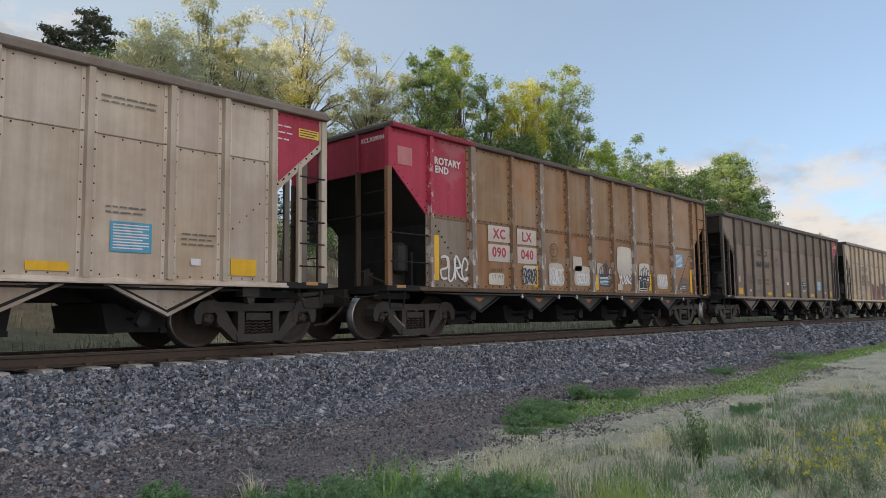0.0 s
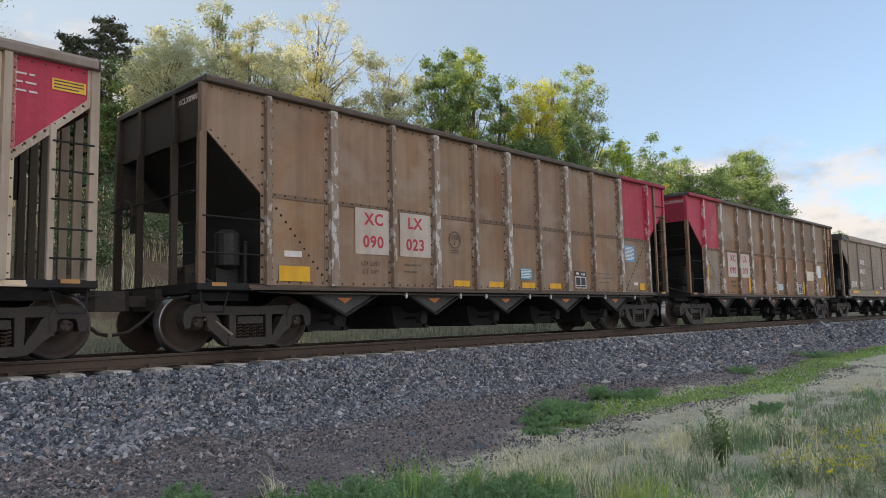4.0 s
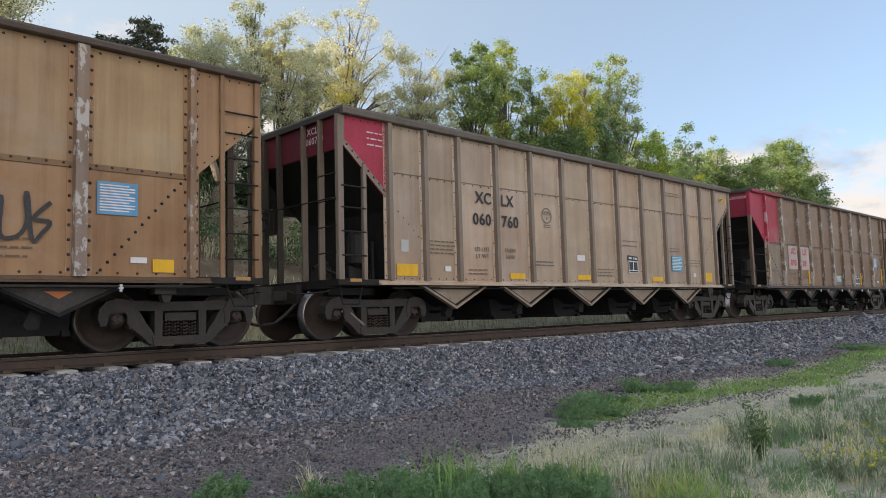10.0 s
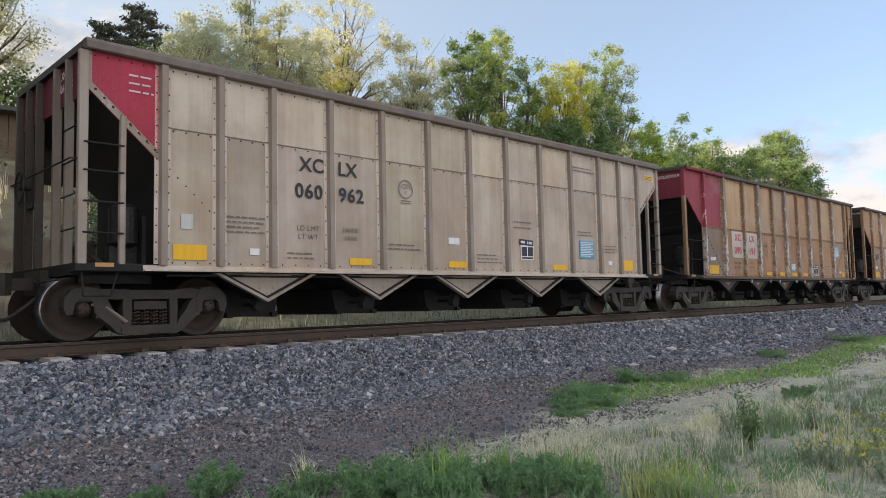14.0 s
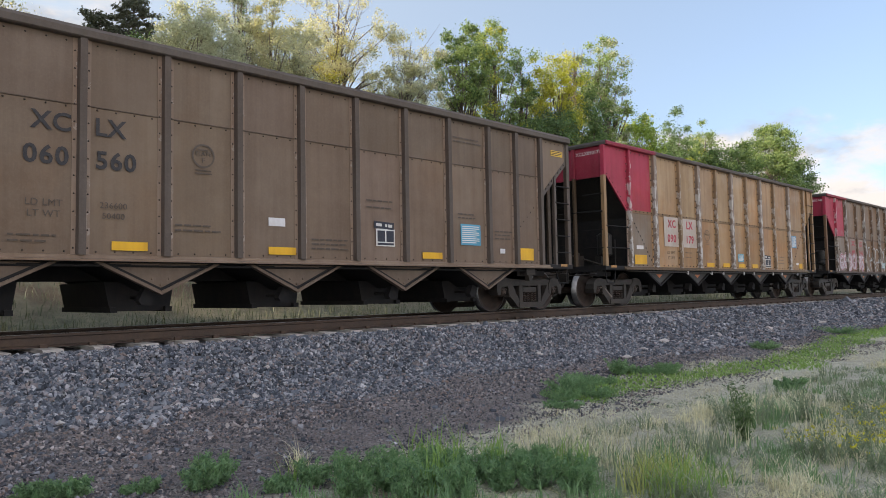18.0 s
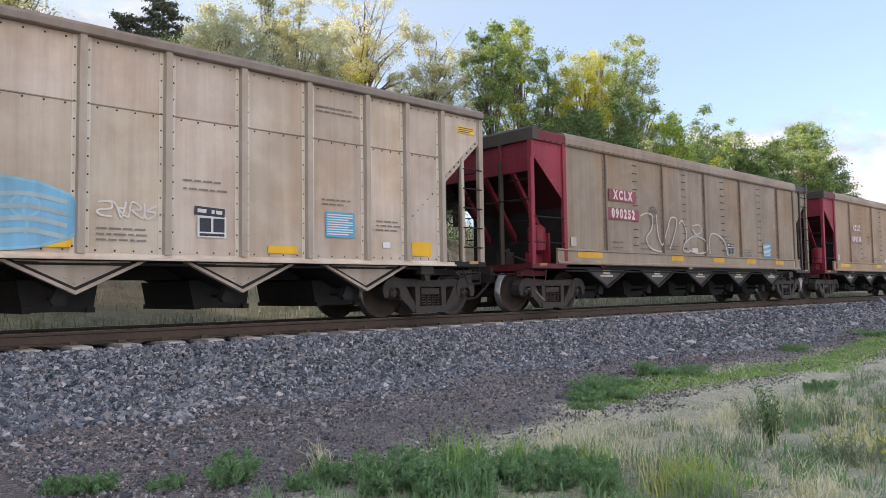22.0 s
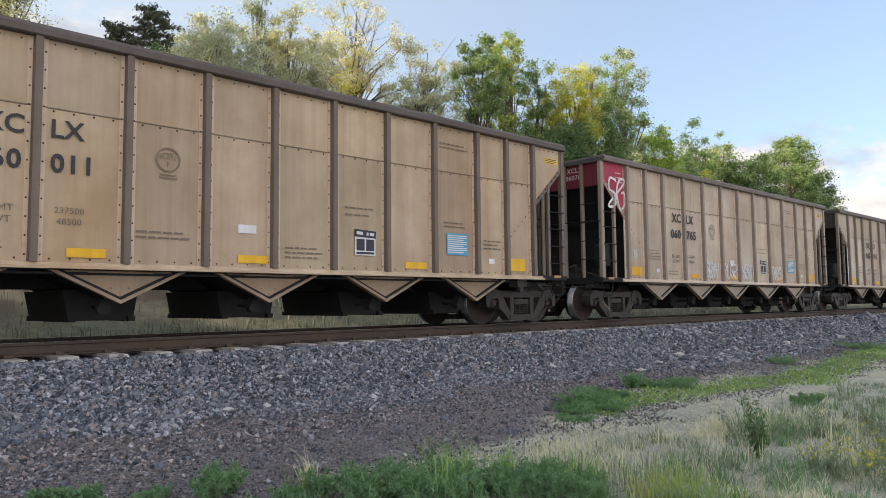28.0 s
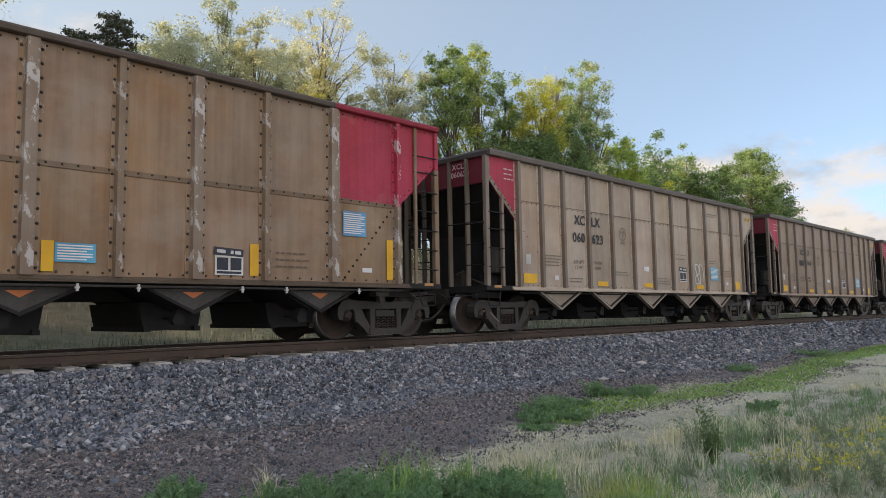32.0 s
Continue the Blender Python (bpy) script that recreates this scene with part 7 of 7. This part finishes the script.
# never in view: trees added to keep the low sun off train and ground
for i, x in enumerate((-3.5, -9.0, -15.0, -21.5, -28.0, -35.0, -43.0, -51.0, -59.0, -68.0, -78.0)):
    tree(x, 28.0 + 2.5 * (i % 2), 17.0 + (i * 7 % 3), 4.6, "deep", "dense dark tree out of view, added to block sun", 60 + i, 110, 64, 1.6, 0.46, 0.02, round_top=0.5)
for i, (x, y, w, h, lf) in enumerate(((8.4, 24.5, 1.3, 1.8, "bush"), (9.9, 26.0, 1.6, 2.6, "bush"), (12.0, 26.0, 1.8, 2.6, "bush"), (14.6, 25.0, 1.6, 2.2, "bush"), (18.0, 26, 2.0, 2.6, "deep"), (22, 27, 2.2, 2.8, "deep"), (27, 26.5, 2.4, 2.6, "deep"), (32, 26.5, 2.4, 2.8, "deep"), (2.5, 26, 1.6, 2.0, "bush"), (11.0, 28.5, 2.0, 3.0, "bush"), (5.2, 29.6, 1.4, 1.6, "bush"))):
    shrub(x, y, w, h, lf, "leafy shrub on the grassy bank", 100 + i)


# ---- shed on the bank ----
shed = tagged(new("shed", None), "weathered brown wooden shed with a flat roof", "shed")
shed.location = (6.0, 32.4, ground_z(6.0, 32.4) - 0.3)
_h = 9.5 - shed.location.z
for i in range(16):
    part("plank", shared("plank", lambda: Shape().box(-0.14, 0.14, 0, 0.05, 0, _h - 0.2).mesh("plank", SHED_WOOD)), shed, at=pose(-2.4 + i * 0.3, random.uniform(0, 0.03), 0))
part("side_wall", Shape().box(2.2, 2.3, 0.06, 2.5, 0, _h - 0.2).box(-2.6, 2.2, 2.4, 2.5, 0, _h - 0.2).mesh("side_wall", SHED_WOOD), shed)
part("roof", Shape().slab(-3.0, 2.9, -0.7, 2.9, _h - 0.2, _h - 0.02, 0.03).mesh("roof", ROOFING), shed)
part("porch_post", Shape().stud(2.05, 2.17, -0.55, -0.43, _h - 2.1, _h - 0.2).mesh("porch_post", WHITE_PAINT), shed, label="white painted post")
fence = tagged(new("rail_fence", None), "weathered rail fence beside the shed", "fence")
fence.location = (10.6, 32.6, ground_z(10.6, 32.6))
for i in range(4):
    part("board", Shape().box(-1.6, 1.6, 0, 0.04, 0.5 + i * 0.42, 0.66 + i * 0.42).mesh("board", SHED_WOOD), fence)
for x in (-1.5, 0, 1.5):
    part("post", Shape().stud(x - 0.06, x + 0.06, 0.04, 0.16, -0.2, 2.2).mesh("post", SHED_WOOD), fence)


# ---- ballast stones ----
def stones(name, count, place, size, mat, label, seed):
    rng = np.random.default_rng(seed)
    # a broken chip: eight corners, twelve facets
    cube = np.array([(-1, -1, -1), (1, -1, -1), (1, 1, -1), (-1, 1, -1), (-0.8, -0.8, 1), (0.8, -0.8, 1), (0.8, 0.8, 1), (-0.8, 0.8, 1)], float) * 0.5
    faces = np.array([(0, 2, 1), (0, 3, 2), (4, 5, 6), (4, 6, 7), (0, 1, 5), (0, 5, 4), (1, 2, 6), (1, 6, 5), (2, 3, 7), (2, 7, 6), (3, 0, 4), (3, 4, 7)])
    pos = np.array(place(rng, count))
    n = len(pos)
    s = size * rng.lognormal(0, 0.33, n)
    v = cube[None] + rng.uniform(-0.13, 0.13, (n, 8, 3)) + cube[None] * rng.uniform(-0.5, 0.3, (n, 8, 1))
    v *= np.stack([rng.uniform(0.95, 1.5, n), rng.uniform(0.7, 1.0, n), rng.uniform(0.45, 0.8, n)], 1)[:, None] * s[:, None, None]
    q = rng.normal(0, 1, (n, 4)) * np.array([1.0, 0.5, 0.5, 1.0]); q /= np.linalg.norm(q, axis=1)[:, None]
    w, x, y, z = q.T
    R = np.stack([1 - 2 * (y * y + z * z), 2 * (x * y - z * w), 2 * (x * z + y * w), 2 * (x * y + z * w), 1 - 2 * (x * x + z * z), 2 * (y * z - x * w), 2 * (x * z - y * w), 2 * (y * z + x * w), 1 - 2 * (x * x + y * y)], 1).reshape(n, 3, 3)
    v = np.einsum("nij,nkj->nki", R, v) + pos[:, None]
    co = v.reshape(-1, 3)
    f = (faces[None] + 8 * np.arange(n)[:, None, None]).reshape(-1, 3)
    me = bpy.data.meshes.new(name)
    me.vertices.add(len(co)); me.vertices.foreach_set("co", co.astype(np.float32).ravel())
    me.loops.add(f.size); me.loops.foreach_set("vertex_index", f.astype(np.int32).ravel())
    me.polygons.add(len(f)); me.polygons.foreach_set("loop_start", np.arange(0, f.size, 3, dtype=np.int32))
    me.materials.append(mat)
    me.update(calc_edges=True)
    me.shade_flat()
    return tagged(new(name, me), label, "gravel", kind="stuff")


def patch(x, y, scale=0.5, seed=0.0):
    return noise.noise(Vector((x * scale, y * scale, 3.3 + seed)))


def on_bed(x0, x1, y0, y1, sink=0.0, thin=1.0):
    def place(rng, count):
        out = []
        for _ in range(count):
            # thinner with distance
            x = x0 + (x1 - x0) * rng.uniform() ** thin
            y = rng.uniform(y0, y1)
            if y < y0 + 0.5 and patch(x, y, 0.8, 20) * 0.9 + (y - y0) < rng.uniform(0.0, 0.35):
                y += 0.5
            out.append((x, y, ground_z(x, y) - sink + rng.uniform(-0.02, 0.02)))
        return out
    return place


stones("ballast", 56000, on_bed(1.5, 15, 7.85, 10.1, -0.006, thin=1.25), 0.034, STONE, "grey crushed-rock ballast on the shoulder of the track", 1)
stones("ballast_middle", 25000, on_bed(14.5, 32, 7.45, 10.1), 0.052, STONE, "grey crushed-rock ballast along the track", 6)
stones("ballast_far", 14000, on_bed(31, 66, 7.45, 10.1), 0.08, STONE, "grey crushed-rock ballast farther along", 2)
stones("ballast_between_rails", 7000, on_bed(1.0, 40, 10.2, 13.1, 0.045), 0.04, STONE, "grey ballast between the rails", 3)
stones("fine_gravel", 30000, on_bed(1.5, 30, 6.9, 8.4, 0.006, thin=1.35), 0.025, BROWN_STONE, "fine spilled gravel at the foot of the ballast", 4)
stones("soil_grit", 30000, on_bed(1.5, 22, 4.9, 7.5, 0.002, thin=1.4), 0.0165, BROWN_STONE, "small grit scattered over brown soil", 5)
stones("loose_stone", 1500, on_bed(1.5, 24, 5.6, 8.3, thin=1.3), 0.035, STONE, "loose grey stones scattered on the soil", 8)


def rock(x, y, s, seed, label="pale broken rock lying on the gravel"):
    rng = np.random.default_rng(seed)
    bm = bmesh.new()
    bmesh.ops.create_icosphere(bm, subdivisions=1, radius=1)
    for v in bm.verts:
        v.co = v.co * rng.uniform(0.72, 1.2) + Vector(rng.normal(0, 0.1, 3))
        v.co = Vector((v.co.x * s, v.co.y * s * 0.6, v.co.z * s * 0.38))
    me = bpy.data.meshes.new("rock")
    bm.to_mesh(me); bm.free()
    me.materials.append(PALE_STONE)
    ob = tagged(new("rock", me), label, "rock", "pale rocks by the track")
    ob.matrix_basis = pose(x, y, ground_z(x, y) + s * 0.15, 0, 0, rng.uniform(0, 180))


# ---- grass and weeds by the camera ----
def blades(name, pts, heights, width, lean, mat, label, seed, kind="stuff", category="grass"):
    """Narrow bent blades of two quads each."""
    rng = np.random.default_rng(seed)
    n = len(pts)
    p = np.array(pts); h = np.array(heights)
    a = rng.uniform(0, 6.283, n)
    d = np.stack([np.cos(a), np.sin(a), np.zeros(n)], 1)
    s = np.stack([-np.sin(a), np.cos(a), np.zeros(n)], 1)
    ln = lean * rng.uniform(0.2, 1.6, n) * h
    up = np.array([0, 0, 1.0])
    m = p + up * (h * 0.55)[:, None] + d * (ln * 0.3)[:, None]
    t = p + up * (h * rng.uniform(0.8, 1.0, n))[:, None] + d * ln[:, None]
    w = (width * rng.uniform(0.6, 1.4, n))[:, None]
    q1 = np.stack([p - s * w, p + s * w, m + s * w * 0.7, m - s * w * 0.7], 1)
    q2 = np.stack([m - s * w * 0.7, m + s * w * 0.7, t + s * w * 0.12, t - s * w * 0.12], 1)
    v = np.concatenate([q1, q2], 1).reshape(-1, 3)
    return tagged(new(name, leaf_mesh(name, v, mat)), label, category, kind=kind)


def field(rng, count, x0, x1, y0, y1, thin=1.0, keep=None):
    out = []
    while len(out) < count:
        x, y = x0 + (x1 - x0) * rng.uniform() ** thin, rng.uniform(y0, y1)
        if keep is None or keep(x, y, rng):
            out.append((x, y, ground_z(x, y) - 0.01))
    return out


_r = np.random.default_rng(7)
EDGE = [(2.0, 6.3), (3.3, 6.0), (4.4, 5.7), (6.7, 5.6), (8.3, 6.4), (11.3, 7.0), (13.2, 6.95), (18.0, 6.95), (60.0, 7.0)]


def edge(x):
    """Where the grass begins."""
    return float(np.interp(x, *zip(*EDGE))) + 0.35 * patch(x, 0, 0.9, 4) + 0.15 * patch(x, 0, 2.5, 5)


TURF = [(7.0, 5.9), (9.0, 6.3), (12.2, 5.95), (15.2, 5.4), (20.0, 6.4), (33.0, 7.0), (60.0, 7.2)]


def turf_line(x):
    """Middle of the strip of short green turf."""
    return float(np.interp(x, *zip(*TURF)))


pts = field(_r, 21000, 3.6, 34, 0.6, 6.9, 1.5, lambda x, y, r: y < edge(x) - 0.1 and patch(x, y) + r.normal(0, 0.12) < 0.4)
blades("straw_litter", pts, _r.uniform(0.012, 0.035, len(pts)), 0.006, 6.0, LEAF["dry"], "flattened dry straw matted on the ground", 30)
pts = field(_r, 9000, 3.6, 34, 0.6, 6.8, 1.5, lambda x, y, r: y < edge(x) - 0.2 and patch(x, y, 0.9, 3) + r.normal(0, 0.1) > 0.25)
blades("dry_grass", pts, _r.uniform(0.02, 0.09, len(pts)), 0.004, 2.2, LEAF["dry"], "short dry straw-coloured grass", 31)
pts = field(_r, 13000, 8.5, 44, 4.2, 7.9, 1.3, lambda x, y, r: abs(y - turf_line(x)) < (0.35 + 0.03 * min(x, 12) + 0.5 * patch(x, y, 0.8, 8)) * r.uniform(0.4, 1.0) and y < edge(x) + 0.3)
blades("green_verge", pts, _r.uniform(0.03, 0.09, len(pts)), 0.012, 0.9, LEAF["turf"], "short green turf along the gravel's edge", 32)
def tufts(count, per, h0, h1, x0, x1, y0, y1, thin, keep, sd=0.03):
    """Roots and heights of blades that stand in bunches."""
    roots, hs = [], []
    for x, y, z in field(_r, count, x0, x1, y0, y1, thin, keep):
        h = _r.uniform(h0, h1)
        for _ in range(int(per * _r.uniform(0.5, 1.5))):
            roots.append((x + _r.normal(0, sd), y + _r.normal(0, sd), z))
            hs.append(h * _r.uniform(0.45, 1.0))
    return roots, hs


in_grass = lambda x, y, r: y < edge(x) - 0.3
pts, hh = tufts(560, 15, 0.05, 0.20, 4.8, 26, 0.6, 4.6, 1.5, lambda x, y, r: in_grass(x, y, r) and patch(x, y, 0.8) + r.normal(0, 0.1) > 0.2, 0.05)
blades("green_grass", pts, hh, 0.0045, 1.1, LEAF["weed"], "grey-green grass in low bunches", 37)
pts, hh = tufts(330, 16, 0.10, 0.30, 5.0, 15, 0.8, 4.4, 1.2, lambda x, y, r: patch(x, y, 1.1, 5) + r.normal(0, 0.1) > 0.08, 0.05)
blades("leafy_weeds", pts, hh, 0.007, 0.7, LEAF["weed"], "scattered grey-green weeds in dry grass", 38)
pts, hh = tufts(220, 15, 0.08, 0.28, 5.4, 15, 0.8, 4.4, 1.2, lambda x, y, r: patch(x, y, 1.3, 15) + r.normal(0, 0.08) > 0.1, 0.05)
blades("dark_weeds", pts, hh, 0.0065, 0.75, LEAF["grass"], "dark green weeds scattered in dry grass", 39)
pts, hh = tufts(760, 18, 0.06, 0.27, 4.6, 20, 0.7, 4.3, 1.4, lambda x, y, r: in_grass(x, y, r) and patch(x, y, 0.7, 6) + r.normal(0, 0.1) > 0.16, 0.04)
blades("dry_tufts", pts, hh, 0.0034, 0.9, LEAF["dry"], "bunches of dry grass stalks", 34)
_c = field(_r, 420, 4.6, 18, 0.8, 6.0, 1.3, lambda x, y, r: in_grass(x, y, r) and patch(x, y, 0.9, 12) + r.normal(0, 0.06) > 0.1)
tagged(new("low_leaves", leaf_mesh("low_leaves", leaf_cloud(_c, _r.uniform(0.05, 0.16, len(_c)), 30, 0.019, _r, 0.45), LEAF["weed"])), "small broad-leaved weeds hugging the ground", "grass", kind="stuff")
pts, hh = tufts(84, 16, 0.12, 0.32, 2.6, 5.1, 2.8, 5.6, 1.0, lambda x, y, r: y < 6.2 - 0.43 * x + 0.3 * patch(x, y, 1.5, 9), 0.06)
blades("tall_grass", pts, hh, 0.006, 0.5, LEAF["grass"], "tall green grass and weeds by the gravel", 33)
pts = field(_r, 14000, -4, 60, 14.6, 24, 1.0)
blades("far_bank_grass", pts, _r.uniform(0.15, 0.5, len(pts)), 0.010, 0.5, LEAF["bank"], "rough grey-green grass on the far bank", 35)
pts = field(_r, 7000, -2, 34, 22.0, 31, 1.0, lambda x, y, r: patch(x, y, 0.4, 9) > 0.0)
blades("far_bank_straw", pts, _r.uniform(0.3, 0.9, len(pts)), 0.010, 0.35, LEAF["dry"], "dry straw weeds on the far bank", 36)


def clump(name, x, y, n, h, leaf, label, seed, spread_=0.12, width=0.004, lean=0.6):
    rng = np.random.default_rng(seed)
    pts = [(x + rng.normal(0, spread_), y + rng.normal(0, spread_), ground_z(x, y) - 0.01) for _ in range(n)]
    blades(name, pts, rng.uniform(0.5 * h, h, n), width, lean, LEAF[leaf], label, seed, kind="stuff", category="plant")


def weed(x, y, h, leaf, label, seed, stems=9, w=0.22, per=26, size=0.022):
    """An upright branching weed with small leaves up its stems."""
    rng = np.random.default_rng(seed)
    ob = tagged(new("weed", None), label, "plant", "weeds by the track")
    ob.location = (x, y, ground_z(x, y) - 0.02)
    sh, tips = Shape(), []
    for i in range(stems):
        a = rng.uniform(0, 6.283)
        tip = Vector((math.cos(a) * w * rng.uniform(0.2, 1), math.sin(a) * w * rng.uniform(0.2, 1), h * rng.uniform(0.35, 1.0)))
        sh.rod((0, 0, 0), tip * 0.5 + Vector((0, 0, 0.05 * h)), 0.004, 4, 0.003)
        sh.rod(tip * 0.5 + Vector((0, 0, 0.05 * h)), tip, 0.003, 4, 0.001)
        for u in np.linspace(0.3, 1.0, 7):
            tips.append(tip * u)
    tagged(part("stalk", sh.mesh("stalk", LEAF["weed"]), ob), kind="stuff")
    tagged(part("foliage", leaf_mesh("foliage", leaf_cloud(tips, 0.07 * h + 0.012, per, size * 1.55, rng, 1.1, 0.22, 1.2), LEAF[leaf]), ob), kind="stuff")
    return ob


for i, (x, y, s) in enumerate(((3.86, 8.5, 0.13), (4.34, 8.54, 0.12), (4.9, 8.54, 0.13), (5.64, 8.23, 0.07), (7.94, 8.69, 0.08), (3.35, 9.23, 0.07), (15.75, 8.63, 0.17), (14.39, 8.38, 0.15), (13.0, 7.97, 0.12), (22.05, 8.65, 0.2), (18.67, 8.63, 0.16), (2.51, 8.39, 0.11), (5.48, 9.21, 0.07), (6.4, 8.9, 0.06), (9.6, 9.0, 0.09), (11.2, 8.8, 0.1), (26.5, 8.7, 0.2), (17.2, 8.3, 0.13))):
    rock(x, y, s, i + 1)

clump("grass_tuft", 3.66, 5.62, 46, 0.34, "dry", "spiky pale grass tuft in the gravel", 201, 0.03, 0.0035, 0.9)
clump("grass_tuft", 3.67, 5.6, 16, 0.26, "weed", "spiky green grass tuft in the gravel", 202, 0.03, 0.004, 0.8)
for i, (x, y, n, hh) in enumerate(((4.30, 4.78, 26, 0.52), (4.42, 4.70, 22, 0.46), (4.2, 4.3, 30, 0.5), (3.3, 5.2, 24, 0.3), (4.9, 4.4, 30, 0.36), (4.55, 4.55, 34, 0.55), (4.7, 4.2, 26, 0.5), (5.2, 3.9, 26, 0.4), (3.9, 4.15, 24, 0.5), (5.0, 3.5, 26, 0.44))):
    clump("grass_tuft", x, y, n, hh, "turf", "tuft of long pale green grass blades", 210 + i, 0.05, 0.006, 0.45)
for i, (x, y, n, hh) in enumerate(((6.1, 4.75, 110, 0.28), (5.7, 4.5, 110, 0.30), (5.3, 4.35, 90, 0.3), (5.9, 4.2, 90, 0.3), (5.35, 3.8, 100, 0.34), (6.4, 4.1, 80, 0.26), (6.3, 3.5, 90, 0.32), (5.6, 3.4, 90, 0.34), (6.6, 4.6, 70, 0.22), (5.75, 3.95, 80, 0.34), (7.0, 3.3, 80, 0.34), (7.6, 3.9, 70, 0.26), (9.2, 3.4, 70, 0.3), (8.2, 2.7, 80, 0.36), (8.6, 4.2, 60, 0.22))):
    clump("grass_tuft", x, y, n, hh, "dry", "tuft of dry straw-coloured grass", 220 + i, 0.17, 0.003, 0.6)
for i, (x, y, n, hh) in enumerate(((5.05, 3.0, 60, 0.34), (5.25, 2.85, 70, 0.36), (5.45, 2.95, 60, 0.34), (5.6, 2.75, 50, 0.30), (5.35, 3.15, 50, 0.30), (5.1, 2.7, 50, 0.34))):
    clump("grass_tuft", x, y, n, hh, "turf" if i % 2 else "lime", "tuft of yellow-green grass blades", 270 + i, 0.11, 0.005, 0.55)
weed(7.35, 3.2, 0.64, "deep", "tall wispy dark green weed", 301, 13, 0.17, 12, 0.017)
weed(7.9, 3.65, 0.42, "weed", "thin grey-green weed in straw", 302, 7, 0.2, 7, 0.014)
weed(9.4, 2.6, 0.4, "weed", "grey-green weed in dry grass", 308, 9, 0.3, 8, 0.016)
weed(8.9, 3.1, 0.36, "weed", "grey-green weed in dry grass", 310, 9, 0.3, 8, 0.016)
weed(10.2, 3.0, 0.34, "weed", "grey-green weed in dry grass", 311, 9, 0.3, 8, 0.016)
for i, (x, y, hh) in enumerate(((7.6, 3.9, 0.75), (8.1, 3.4, 0.8), (7.2, 3.5, 0.7), (8.6, 3.8, 0.65), (6.6, 3.7, 0.6), (9.0, 2.9, 0.7), (7.9, 2.8, 0.7))):
    clump("grass_stalk", x, y, 4, hh, "dry", "thin tall dry grass stalks", 250 + i, 0.08, 0.0026, 0.28)
weed(11.54, 4.25, 0.2, "grass", "small dark green bush", 303, 34, 0.26, 18, 0.02)
for i, (x, y, hh) in enumerate(((7.25, 2.15, 0.42), (7.8, 1.8, 0.46), (8.6, 1.9, 0.42), (6.9, 1.9, 0.36), (7.4, 1.7, 0.42), (8.2, 2.3, 0.36), (9.3, 2.0, 0.42), (7.1, 2.5, 0.3))):
    w = weed(x, y, hh, "weed", "slender weed with small yellow flowers", 360 + i, 10, 0.24, 6, 0.014)
    rr = np.random.default_rng(400 + i)
    tagged(part("blossom", leaf_mesh("blossom", leaf_cloud([Vector((rr.normal(0, 0.15), rr.normal(0, 0.15), hh * rr.uniform(0.55, 1.0))) for _ in range(22)], 0.035, 7, 0.012, rr), LEAF["flower"]), w), kind="stuff")
# leafy green weeds by the gravel: near the camera, and low ones along its edge
for i, (x, y, hh, w) in enumerate(((2.86, 5.62, 0.27, 0.20), (2.72, 5.55, 0.24, 0.2), (3.70, 4.92, 0.29, 0.21), (3.95, 4.72, 0.30, 0.22), (4.12, 4.38, 0.31, 0.24), (4.48, 4.28, 0.26, 0.24), (4.70, 4.10, 0.22, 0.2), (2.35, 5.85, 0.10, 0.16), (1.70, 6.2, 0.16, 0.2), (1.90, 6.05, 0.15, 0.2), (3.42, 5.08, 0.24, 0.18), (3.80, 4.50, 0.31, 0.22), (4.30, 4.60, 0.28, 0.22), (4.86, 3.96, 0.26, 0.24), (4.62, 3.70, 0.28, 0.24), (4.40, 3.90, 0.26, 0.22), (4.95, 3.60, 0.24, 0.22), (4.70, 3.36, 0.26, 0.22), (5.2, 4.15, 0.16, 0.22), (3.50, 4.62, 0.28, 0.2), (3.72, 4.22, 0.30, 0.22), (4.02, 4.00, 0.28, 0.22), (3.15, 5.1, 0.14, 0.16))):
    weed(x, y, hh, "grass", "leafy dark green weed by the gravel", 320 + i, 34, w, 14, 0.0145)
for i, (x, y, hh, w) in enumerate(((8.3, 6.15, 0.18, 0.34), (8.9, 6.45, 0.26, 0.42), (9.5, 6.65, 0.22, 0.42), (9.0, 6.05, 0.16, 0.4), (10.0, 6.6, 0.12, 0.3), (11.0, 6.9, 0.28, 0.3), (11.3, 6.75, 0.16, 0.3), (11.6, 6.4, 0.15, 0.3), (7.8, 5.75, 0.10, 0.3), (12.3, 6.7, 0.12, 0.3), (17.5, 7.0, 0.2, 0.5), (24.0, 7.3, 0.25, 0.8))):
    weed(x, y, hh, "grass", "low dark green weed at the gravel's edge", 340 + i, 60, w, 9, 0.016)

motions()
